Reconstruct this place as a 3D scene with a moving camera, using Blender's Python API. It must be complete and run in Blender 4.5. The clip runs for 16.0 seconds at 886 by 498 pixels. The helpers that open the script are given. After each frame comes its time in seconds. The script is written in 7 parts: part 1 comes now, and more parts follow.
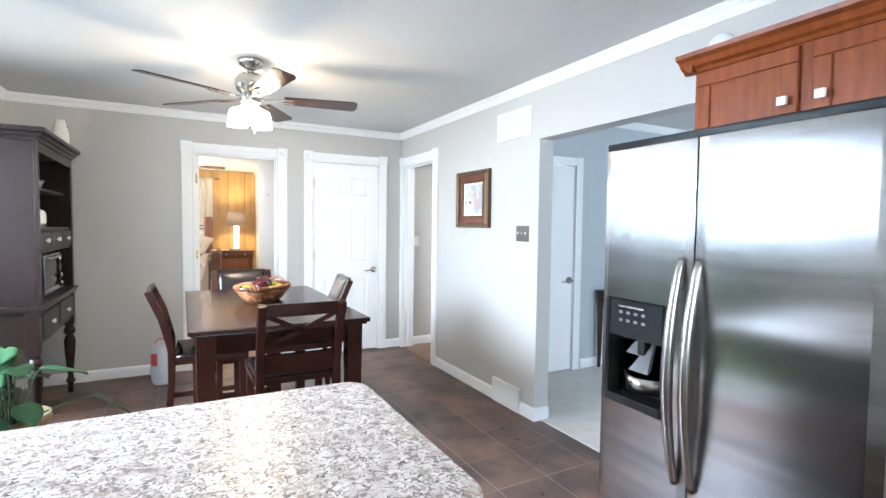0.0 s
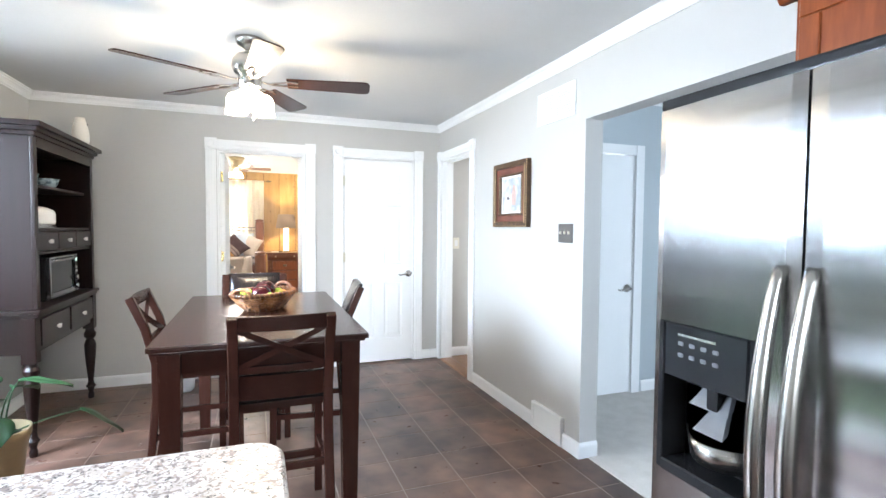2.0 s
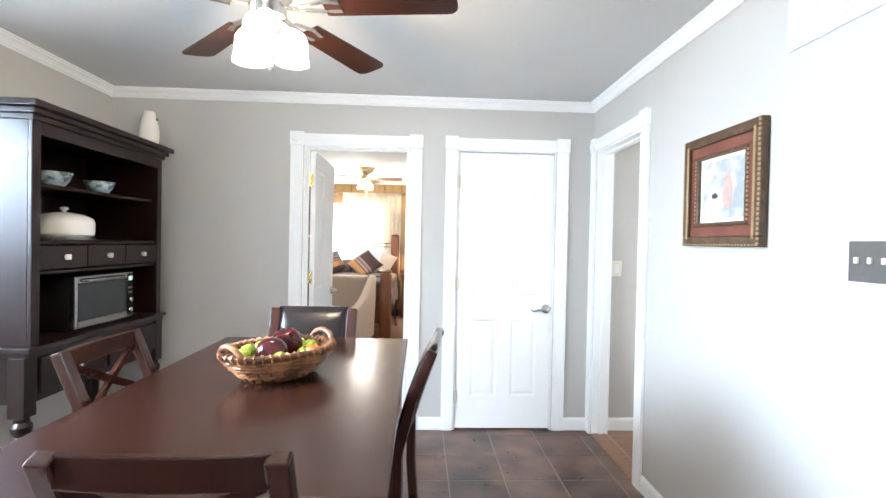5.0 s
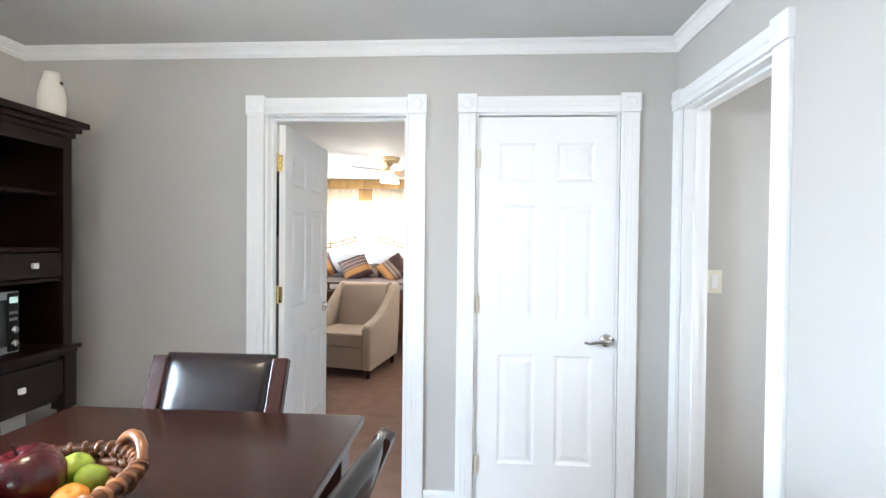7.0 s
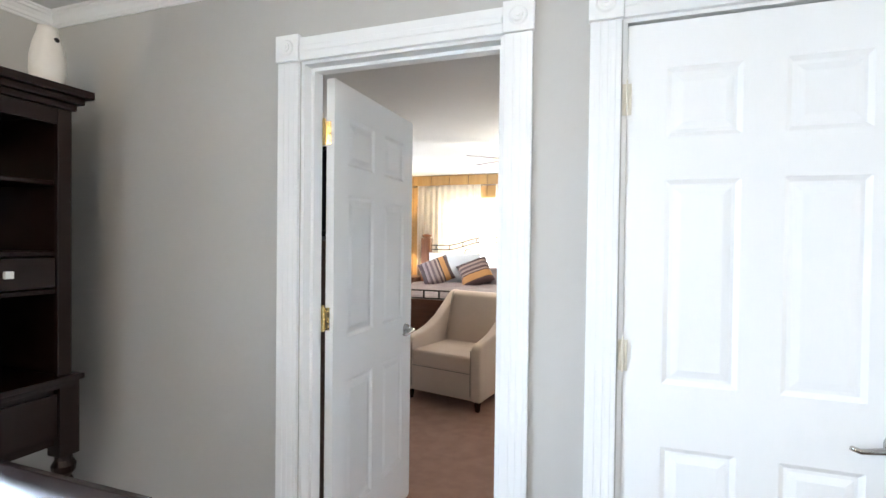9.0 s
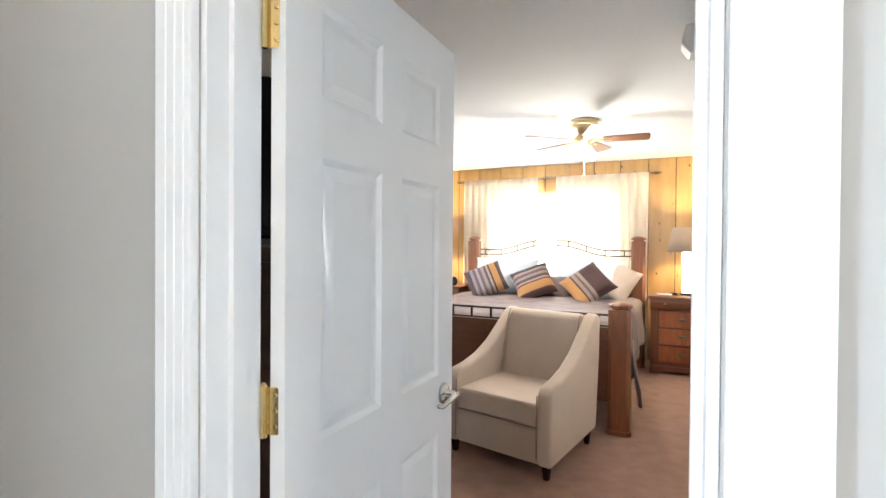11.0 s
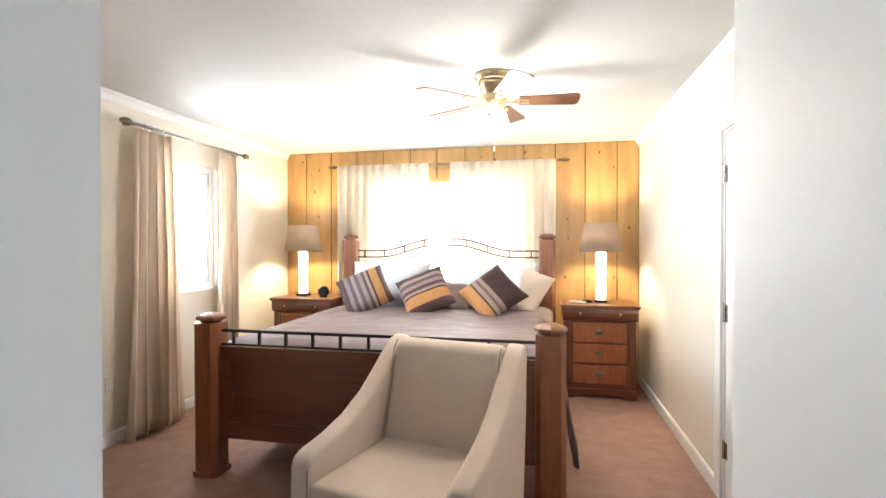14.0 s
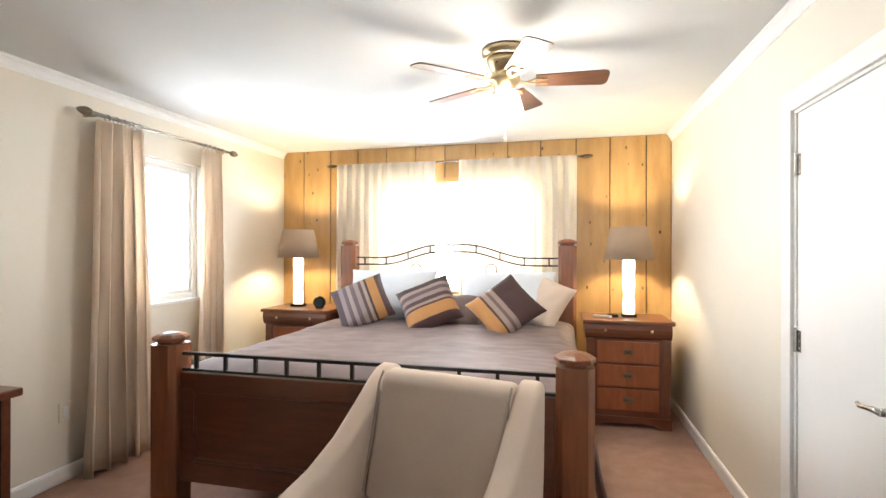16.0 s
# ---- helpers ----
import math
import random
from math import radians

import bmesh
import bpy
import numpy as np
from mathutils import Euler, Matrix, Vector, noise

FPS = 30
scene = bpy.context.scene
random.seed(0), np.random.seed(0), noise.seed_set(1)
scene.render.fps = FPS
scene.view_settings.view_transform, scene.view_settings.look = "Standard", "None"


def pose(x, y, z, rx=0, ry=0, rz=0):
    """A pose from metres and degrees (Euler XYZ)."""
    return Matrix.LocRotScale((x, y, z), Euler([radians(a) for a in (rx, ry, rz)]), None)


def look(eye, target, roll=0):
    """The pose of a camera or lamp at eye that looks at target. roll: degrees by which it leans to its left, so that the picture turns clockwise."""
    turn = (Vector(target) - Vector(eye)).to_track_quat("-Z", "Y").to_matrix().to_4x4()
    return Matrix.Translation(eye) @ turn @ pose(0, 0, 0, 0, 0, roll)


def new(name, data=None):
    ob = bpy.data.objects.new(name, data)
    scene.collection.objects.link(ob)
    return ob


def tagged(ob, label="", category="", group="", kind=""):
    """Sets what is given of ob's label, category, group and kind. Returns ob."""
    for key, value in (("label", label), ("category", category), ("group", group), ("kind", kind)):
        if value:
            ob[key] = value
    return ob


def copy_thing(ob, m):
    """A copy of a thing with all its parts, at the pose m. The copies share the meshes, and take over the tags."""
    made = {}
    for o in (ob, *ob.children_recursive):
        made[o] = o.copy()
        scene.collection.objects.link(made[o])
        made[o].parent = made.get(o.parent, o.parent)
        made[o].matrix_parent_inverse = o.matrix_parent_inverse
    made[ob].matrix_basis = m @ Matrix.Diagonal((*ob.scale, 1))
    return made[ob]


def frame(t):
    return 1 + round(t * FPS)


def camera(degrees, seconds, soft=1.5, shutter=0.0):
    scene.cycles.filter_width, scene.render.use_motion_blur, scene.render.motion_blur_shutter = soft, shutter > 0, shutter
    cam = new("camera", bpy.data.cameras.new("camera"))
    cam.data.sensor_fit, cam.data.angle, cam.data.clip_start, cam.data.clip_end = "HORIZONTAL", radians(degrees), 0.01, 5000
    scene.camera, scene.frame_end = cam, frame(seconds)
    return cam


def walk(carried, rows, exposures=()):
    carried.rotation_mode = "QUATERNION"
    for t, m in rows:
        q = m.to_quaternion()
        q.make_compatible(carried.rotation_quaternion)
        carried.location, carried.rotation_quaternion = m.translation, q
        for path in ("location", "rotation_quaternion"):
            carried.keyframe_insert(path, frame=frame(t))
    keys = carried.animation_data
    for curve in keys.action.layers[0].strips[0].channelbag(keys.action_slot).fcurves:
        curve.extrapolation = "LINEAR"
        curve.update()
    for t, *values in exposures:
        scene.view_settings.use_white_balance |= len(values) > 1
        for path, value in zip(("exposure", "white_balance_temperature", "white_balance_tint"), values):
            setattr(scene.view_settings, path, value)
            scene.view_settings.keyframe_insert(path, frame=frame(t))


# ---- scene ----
cam = camera(84.5, 16.0)
PATH = [
    (0, (-0.005, -5.08, 1.379), (0.939, -3.319, 1.283), 0.7),
    (0.5, (0.013, -5.018, 1.402), (0.892, -3.225, 1.286), 0.6),
    (1, (0.099, -4.923, 1.381), (0.946, -3.114, 1.272), 0.6),
    (1.5, (0.238, -4.853, 1.367), (1.057, -3.031, 1.268), 0.4),
    (2, (0.416, -4.746, 1.355), (1.128, -2.879, 1.268), 0.5),
    (2.5, (0.539, -4.606, 1.356), (1.12, -2.694, 1.274), 0.6),
    (3, (0.666, -4.396, 1.364), (1.108, -2.447, 1.287), 0.7),
    (3.5, (0.755, -4.19, 1.365), (1.089, -2.22, 1.292), 0.7),
    (4, (0.824, -3.974, 1.356), (1.029, -1.985, 1.323), 0.9),
    (4.2, (0.847, -3.887, 1.351), (1.007, -1.894, 1.33), 1.1),
    (6.5, (1.115, -2.75, 1.376), (1.111, -0.75, 1.34), 0.6),
    (7, (1.18, -2.492, 1.378), (1.056, -0.496, 1.348), 0.6),
    (7.5, (1.196, -2.256, 1.363), (0.999, -0.266, 1.338), 0.1),
    (8, (1.251, -2.009, 1.374), (0.867, -0.047, 1.345), 0.6),
    (8.5, (1.222, -1.744, 1.352), (0.678, 0.181, 1.348), 0.5),
    (9, (1.179, -1.511, 1.384), (0.512, 0.375, 1.353), 0.7),
    (11.3, (0.727, -0.428, 1.395), (-0.12, 1.384, 1.375), 0.4),
    (11.5, (0.683, -0.343, 1.401), (-0.149, 1.476, 1.381), 0.3),
    (12, (0.57, -0.156, 1.414), (-0.086, 1.733, 1.39), 0.4),
    (12.5, (0.529, 0.023, 1.366), (0.048, 1.964, 1.358), 0.1),
    (13, (0.496, 0.252, 1.387), (0.079, 2.208, 1.371), -0.1),
    (13.5, (0.462, 0.445, 1.374), (0.059, 2.404, 1.359), 0.0),
    (14, (0.422, 0.641, 1.381), (0.02, 2.6, 1.366), 0.0),
    (14.5, (0.418, 0.79, 1.388), (0.009, 2.748, 1.38), -0.0),
    (15, (0.422, 0.944, 1.399), (-0.005, 2.898, 1.39), -0.0),
    (15.5, (0.408, 1.06, 1.402), (-0.039, 3.009, 1.397), 0.1),
    (16, (0.401, 1.136, 1.401), (-0.066, 3.081, 1.403), 0.1),
]
walk(cam, [(t, look(eye, target, roll)) for t, eye, target, roll in PATH],
     [(0, 0.16), (1, 0.24), (2, 0.30), (4, 0.38), (6.5, 0.17), (9, 0.04), (11.5, 0.38), (13, 0.42), (14.5, 0.14), (16, -0.03)])

# ---- world, sun, daylight, exposure ----
world = bpy.data.worlds.new("sky")
scene.world = world
world.use_nodes = True
wn = world.node_tree.nodes
sky = wn.new("ShaderNodeTexSky")
sky.sky_type = "NISHITA"
sky.sun_disc = False
sky.sun_elevation = radians(50)
sky.sun_rotation = radians(100)
wn["Background"].inputs["Strength"].default_value = 0.12
world.node_tree.links.new(sky.outputs[0], wn["Background"].inputs["Color"])
sun_data = bpy.data.lights.new("sun", "SUN")
sun_data.energy = 2.5
sun_data.angle = radians(0.5)
sun_data.color = (1.0, 0.95, 0.88)
sun = new("sun", sun_data)
sun.matrix_world = look((30, -5, 36), (0, 0, 0))


def window_light(x, y, z, tx, ty, tz, w, h, watts, colour):
    d = bpy.data.lights.new("daylight", "AREA")
    d.shape = "RECTANGLE"
    d.size, d.size_y, d.energy, d.color = w, h, watts, colour
    ob = new("daylight", d)
    ob.matrix_world = look((x, y, z), (tx, ty, tz))


def bulb(x, y, z, watts, colour, radius=0.04):
    d = bpy.data.lights.new("bulb", "POINT")
    d.energy, d.color, d.shadow_soft_size = watts, colour, radius
    new("bulb", d).location = (x, y, z)


DAY = (0.64, 0.80, 1.0)
WARM = (1.0, 0.80, 0.55)
# patio door in the west wall; kitchen behind, living-room and hall (unseen windows, added as fill); bedroom windows
window_light(-2.3, -2.36, 2.20, 0.8, -2.36, 0.66, 2.2, 1.9, 720, DAY)
window_light(0.4, -6.95, 1.5, 0.4, 0, 1.5, 1.6, 1.0, 55, (0.80, 0.90, 1.0))
window_light(4.4, -6.95, 1.4, 4.4, 0, 1.4, 2.0, 1.4, 105, DAY)
window_light(3.76, -0.75, 1.45, 0, -0.75, 1.45, 1.1, 0.9, 22, (0.95, 0.97, 1.0))
window_light(-0.61, 6.0, 1.54, -0.61, 0, 1.54, 1.60, 1.02, 330, (0.85, 0.925, 1.0))
window_light(-2.68, 4.22, 1.54, 0, 4.22, 1.54, 1.1, 1.35, 115, (0.85, 0.925, 1.0))
# fan lights and bedside lamps
bulb(0.385, -1.785, 2.0, 18, (1.0, 0.80, 0.56), 0.06)
bulb(0.12, 3.68, 2.10, 38, (1.0, 0.94, 0.86), 0.14)
bulb(0.957, 5.45, 1.46, 46, (1.0, 0.82, 0.52), 0.04)
bulb(-2.09, 5.45, 1.46, 46, (1.0, 0.82, 0.52), 0.04)


# ---- materials ----
def mat(name, colour, rough=0.5, metal=0.0, vary=0.08, scale=6.0, bump=0.0, bump_scale=120.0, stretch=(1, 1, 1), second=None, mix_scale=3.0,
        contrast=(0.35, 0.65), coat=0.0, rough_vary=0.08, random_vary=0.0, object_space=True, world_space=False):
    m = bpy.data.materials.new(name)
    m.use_nodes = True
    n, l = m.node_tree.nodes, m.node_tree.links
    p = n["Principled BSDF"]
    tc = n.new("ShaderNodeTexCoord")
    mp = n.new("ShaderNodeMapping")
    mp.inputs["Scale"].default_value = stretch
    if world_space:
        l.new(n.new("ShaderNodeNewGeometry").outputs["Position"], mp.inputs["Vector"])
    else:
        l.new(tc.outputs["Object" if object_space else "Generated"], mp.inputs["Vector"])
    big = n.new("ShaderNodeTexNoise")
    big.inputs["Scale"].default_value = mix_scale
    big.inputs["Detail"].default_value = 5
    l.new(mp.outputs[0], big.inputs["Vector"])
    fine = n.new("ShaderNodeTexNoise")
    fine.inputs["Scale"].default_value = scale
    fine.inputs["Detail"].default_value = 6
    l.new(mp.outputs[0], fine.inputs["Vector"])
    ramp = n.new("ShaderNodeValToRGB")
    ramp.color_ramp.elements[0].position, ramp.color_ramp.elements[1].position = contrast
    ramp.color_ramp.elements[0].color = (*colour, 1)
    ramp.color_ramp.elements[1].color = (*(second or [min(1, c * (1 + vary)) for c in colour]), 1)
    l.new(big.outputs["Fac"], ramp.inputs["Fac"])
    val = n.new("ShaderNodeMapRange")
    val.inputs["To Min"].default_value, val.inputs["To Max"].default_value = 1 - vary, 1 + vary
    l.new(fine.outputs["Fac"], val.inputs["Value"])
    hsv = n.new("ShaderNodeHueSaturation")
    l.new(ramp.outputs[0], hsv.inputs["Color"])
    if random_vary:
        info = n.new("ShaderNodeObjectInfo")
        rr = n.new("ShaderNodeMapRange")
        rr.inputs["To Min"].default_value, rr.inputs["To Max"].default_value = 1 - random_vary, 1 + random_vary
        l.new(info.outputs["Random"], rr.inputs["Value"])
        mul = n.new("ShaderNodeMath")
        mul.operation = "MULTIPLY"
        l.new(rr.outputs[0], mul.inputs[0])
        l.new(val.outputs[0], mul.inputs[1])
        l.new(mul.outputs[0], hsv.inputs["Value"])
    else:
        l.new(val.outputs[0], hsv.inputs["Value"])
    l.new(hsv.outputs[0], p.inputs["Base Color"])
    rg = n.new("ShaderNodeMapRange")
    rg.inputs["To Min"].default_value, rg.inputs["To Max"].default_value = max(0.02, rough - rough_vary), min(1, rough + rough_vary)
    l.new(fine.outputs["Fac"], rg.inputs["Value"])
    l.new(rg.outputs[0], p.inputs["Roughness"])
    p.inputs["Metallic"].default_value = metal
    p.inputs["Coat Weight"].default_value = coat
    p.inputs["Coat Roughness"].default_value = 0.15
    if bump:
        bt = n.new("ShaderNodeTexNoise")
        bt.inputs["Scale"].default_value = bump_scale
        bt.inputs["Detail"].default_value = 3
        l.new(mp.outputs[0], bt.inputs["Vector"])
        bp = n.new("ShaderNodeBump")
        bp.inputs["Strength"].default_value = bump
        bp.inputs["Distance"].default_value = 0.004
        l.new(bt.outputs["Fac"], bp.inputs["Height"])
        l.new(bp.outputs[0], p.inputs["Normal"])
    return m


def wood(name, dark, light, rough, grain=(1, 1, 12), coat=0.2, scale=5.0, random_vary=0.0, knots=False):
    m = mat(name, dark, rough, 0, 0.10, 22, 0.0, 40, grain, light, scale, (0.3, 0.75), coat, 0.03, random_vary)
    if knots:
        n, l = m.node_tree.nodes, m.node_tree.links
        p = n["Principled BSDF"]
        src = p.inputs["Base Color"].links[0].from_socket
        tc = n.new("ShaderNodeTexCoord")
        mp = n.new("ShaderNodeMapping")
        mp.inputs["Scale"].default_value = (2.6, 1, 1.5)
        l.new(tc.outputs["Object"], mp.inputs["Vector"])
        vo = n.new("ShaderNodeTexVoronoi")
        vo.inputs["Scale"].default_value = 3.6
        l.new(mp.outputs[0], vo.inputs["Vector"])
        ra = n.new("ShaderNodeValToRGB")
        ra.color_ramp.elements[0].position, ra.color_ramp.elements[1].position = 0.05, 0.12
        ra.color_ramp.elements[0].color = (1, 1, 1, 1)
        ra.color_ramp.elements[1].color = (0, 0, 0, 1)
        l.new(vo.outputs["Distance"], ra.inputs["Fac"])
        mx = n.new("ShaderNodeMix")
        mx.data_type = "RGBA"
        mx.inputs[7].default_value = (0.06, 0.025, 0.01, 1)
        l.new(ra.outputs[0], mx.inputs[0])
        l.new(src, mx.inputs[6])
        l.new(mx.outputs[2], p.inputs["Base Color"])
    return m


def emitter(name, colour, strength):
    m = bpy.data.materials.new(name)
    m.use_nodes = True
    p = m.node_tree.nodes["Principled BSDF"]
    p.inputs["Base Color"].default_value = (0.9, 0.88, 0.84, 1)
    p.inputs["Emission Color"].default_value = (*colour, 1)
    p.inputs["Emission Strength"].default_value = strength
    return m


def cloth(name, colour, second, translucent=0.45, weave=400.0):
    m = mat(name, colour, 0.9, 0, 0.06, 90, 0.25, weave, (1, 1, 1), second, 2.5)
    n, l = m.node_tree.nodes, m.node_tree.links
    p = n["Principled BSDF"]
    tr = n.new("ShaderNodeBsdfTranslucent")
    tr.inputs["Color"].default_value = (*second, 1)
    mx = n.new("ShaderNodeMixShader")
    mx.inputs[0].default_value = translucent
    l.new(p.outputs[0], mx.inputs[1])
    l.new(tr.outputs[0], mx.inputs[2])
    l.new(mx.outputs[0], n["Material Output"].inputs["Surface"])
    return m


def glass_mat(name, colour=(1, 1, 1), rough=0.02, ior=1.45):
    m = bpy.data.materials.new(name)
    m.use_nodes = True
    p = m.node_tree.nodes["Principled BSDF"]
    p.inputs["Base Color"].default_value = (*colour, 1)
    p.inputs["Transmission Weight"].default_value = 1.0
    p.inputs["Roughness"].default_value = rough
    p.inputs["IOR"].default_value = ior
    return m


def stripes(name, bands, axis=0, rough=0.85):
    """Woven bands: (start, colour) along one generated axis."""
    m = bpy.data.materials.new(name)
    m.use_nodes = True
    n, l = m.node_tree.nodes, m.node_tree.links
    p = n["Principled BSDF"]
    p.inputs["Roughness"].default_value = rough
    p.inputs["Sheen Weight"].default_value = 0.04
    tc = n.new("ShaderNodeTexCoord")
    sp = n.new("ShaderNodeSeparateXYZ")
    l.new(tc.outputs["Generated"], sp.inputs[0])
    ramp = n.new("ShaderNodeValToRGB")
    ramp.color_ramp.interpolation = "CONSTANT"
    els = ramp.color_ramp.elements
    els[0].position, els[0].color = bands[0][0], (*bands[0][1], 1)
    els[1].position, els[1].color = bands[1][0], (*bands[1][1], 1)
    for b, c in bands[2:]:
        e = els.new(b)
        e.color = (*c, 1)
    l.new(sp.outputs[axis], ramp.inputs["Fac"])
    ns = n.new("ShaderNodeTexNoise")
    ns.inputs["Scale"].default_value = 140
    l.new(tc.outputs["Object"], ns.inputs["Vector"])
    hs = n.new("ShaderNodeHueSaturation")
    mr = n.new("ShaderNodeMapRange")
    mr.inputs["To Min"].default_value, mr.inputs["To Max"].default_value = 0.75, 1.2
    l.new(ns.outputs["Fac"], mr.inputs["Value"])
    l.new(mr.outputs[0], hs.inputs["Value"])
    l.new(ramp.outputs[0], hs.inputs["Color"])
    l.new(hs.outputs[0], p.inputs["Base Color"])
    bp = n.new("ShaderNodeBump")
    bp.inputs["Strength"].default_value = 0.3
    bp.inputs["Distance"].default_value = 0.003
    l.new(ns.outputs["Fac"], bp.inputs["Height"])
    l.new(bp.outputs[0], p.inputs["Normal"])
    return m


def granite_mat():
    m = mat("granite", (0.50, 0.42, 0.37), 0.30, 0, 0.25, 70, 0, 1, (1, 1, 1), (0.70, 0.63, 0.58), 28, (0.38, 0.58), 0.0)
    n, l = m.node_tree.nodes, m.node_tree.links
    p = n["Principled BSDF"]
    src = p.inputs["Base Color"].links[0].from_socket
    tc = n.new("ShaderNodeTexCoord")
    for sc, lo, hi, col in ((70, 0.52, 0.60, (0.24, 0.18, 0.16)), (110, 0.60, 0.65, (0.06, 0.05, 0.045)), (50, 0.58, 0.66, (0.38, 0.27, 0.21))):
        ns = n.new("ShaderNodeTexNoise")
        ns.inputs["Scale"].default_value = sc
        ns.inputs["Detail"].default_value = 2
        ns.inputs["Distortion"].default_value = 1.2
        l.new(tc.outputs["Object"], ns.inputs["Vector"])
        ra = n.new("ShaderNodeValToRGB")
        ra.color_ramp.elements[0].position, ra.color_ramp.elements[1].position = lo, hi
        l.new(ns.outputs["Fac"], ra.inputs["Fac"])
        mx = n.new("ShaderNodeMix")
        mx.data_type = "RGBA"
        mx.inputs[7].default_value = (*col, 1)
        l.new(ra.outputs[0], mx.inputs[0])
        l.new(src, mx.inputs[6])
        src = mx.outputs[2]
    l.new(src, p.inputs["Base Color"])
    return m


def carpet_mat(name, a, b):
    return mat(name, a, 0.95, 0, 0.22, 260, 0.5, 420, (1, 1, 1), b, 9.0, (0.34, 0.66))


GREY_WALL = mat("grey_wall_paint", (0.495, 0.480, 0.452), 0.50, 0, 0.02, 30, 0.0, 180, second=(0.515, 0.498, 0.470), mix_scale=1.2)
BLUE_WALL = mat("blue_grey_wall_paint", (0.44, 0.49, 0.51), 0.45, 0, 0.02, 30, 0.05, 180, second=(0.46, 0.51, 0.53), mix_scale=1.2)
CREAM_WALL = mat("cream_wall_paint", (0.75, 0.70, 0.605), 0.5, 0, 0.02, 30, 0.06, 180, second=(0.78, 0.73, 0.635), mix_scale=1.2)
# the slight blue in this white stands in for cool daylight on the wall
WHITE_WALL = mat("white_wall_paint", (0.82, 0.845, 0.86), 0.55, 0, 0.015, 30, 0.0, 150, second=(0.84, 0.86, 0.875), mix_scale=1.2)
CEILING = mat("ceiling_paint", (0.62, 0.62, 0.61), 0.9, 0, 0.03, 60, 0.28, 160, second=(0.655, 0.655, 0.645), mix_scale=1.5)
TRIM = mat("white_trim_paint", (0.84, 0.84, 0.83), 0.38, 0, 0.012, 40, 0.0, 90)
DOOR_PAINT = mat("white_door_paint", (0.86, 0.86, 0.85), 0.42, 0, 0.012, 40, 0.012, 60, (3, 3, 1))
TILE = mat("brown_slate_tile", (0.050, 0.027, 0.020), 0.31, 0, 0.25, 14, 0.0, 22, second=(0.185, 0.104, 0.074), mix_scale=3.4, contrast=(0.36, 0.70), random_vary=0.14, rough_vary=0.10, world_space=True)
TILE.node_tree.nodes["Principled BSDF"].inputs["Specular IOR Level"].default_value = 0.4
GROUT = mat("grout", (0.26, 0.21, 0.18), 0.9, 0, 0.15, 60, 0.3, 200)
CARPET = carpet_mat("rose_brown_carpet", (0.285, 0.165, 0.122), (0.340, 0.205, 0.155))
PALE_CARPET = carpet_mat("pale_carpet", (0.60, 0.57, 0.53), (0.68, 0.65, 0.61))
OAK_FLOOR = wood("hall_floor_wood", (0.16, 0.07, 0.035), (0.26, 0.13, 0.06), 0.3, (1, 8, 1))
GRANITE = granite_mat()
GRANITE.node_tree.nodes["Principled BSDF"].inputs["Specular IOR Level"].default_value = 0.25
STEEL = mat("brushed_steel", (0.36, 0.36, 0.365), 0.19, 1.0, 0.06, 9, 0.0, 40, (0.6, 0.6, 14), (0.48, 0.48, 0.485), 2, rough_vary=0.03)
tang = STEEL.node_tree.nodes.new("ShaderNodeTangent")
tang.direction_type, tang.axis = "RADIAL", "Z"
STEEL.node_tree.links.new(tang.outputs[0], STEEL.node_tree.nodes["Principled BSDF"].inputs["Tangent"])
STEEL.node_tree.nodes["Principled BSDF"].inputs["Anisotropic"].default_value = 0.92
STEEL.node_tree.nodes["Principled BSDF"].inputs["Anisotropic Rotation"].default_value = 0.0
STEEL_DARK = mat("grey_cabinet_metal", (0.12, 0.12, 0.125), 0.45, 0.3, 0.05, 60, 0.1, 200)
NICKEL = mat("satin_nickel", (0.54, 0.52, 0.49), 0.24, 1.0, 0.03, 12, rough_vary=0.015)
BRASS = mat("polished_brass", (0.78, 0.58, 0.26), 0.2, 1.0, 0.06, 40)
BRONZE = mat("dark_bronze", (0.16, 0.13, 0.09), 0.4, 0.9, 0.3, 60)
ANTIQUE = mat("antique_brass", (0.55, 0.44, 0.27), 0.3, 1.0, 0.1, 30)
BLACK_PLASTIC = mat("black_plastic", (0.012, 0.012, 0.013), 0.22, 0, 0.1, 40)
BLACK_PLASTIC.node_tree.nodes["Principled BSDF"].inputs["Specular IOR Level"].default_value = 0.22
IRON = mat("dark_iron", (0.03, 0.026, 0.024), 0.5, 0.6, 0.15, 60, 0.1, 150)
ESPRESSO = wood("espresso_wood", (0.024, 0.0085, 0.0060), (0.034, 0.0115, 0.0075), 0.22, (1, 9, 1), 0.0)
ESPRESSO_V = wood("espresso_wood_upright", (0.032, 0.0105, 0.0070), (0.040, 0.013, 0.0085), 0.26, (9, 9, 1), 0.0)
for dark in (ESPRESSO, ESPRESSO_V):
    dark.node_tree.nodes["Principled BSDF"].inputs["Specular IOR Level"].default_value = 0.3
HUTCH = wood("dark_mahogany", (0.007, 0.0021, 0.0016), (0.011, 0.0034, 0.0026), 0.30, (9, 9, 1), 0.0)
HUTCH.node_tree.nodes["Principled BSDF"].inputs["Specular IOR Level"].default_value = 0.38
VENT_DARK = mat("vent_shadow_grey", (0.52, 0.52, 0.52), 0.7, 0, 0.1, 60)
CHERRY = wood("cherry_wood", (0.20, 0.055, 0.018), (0.29, 0.085, 0.030), 0.36, (8, 8, 1.2), 0.0)
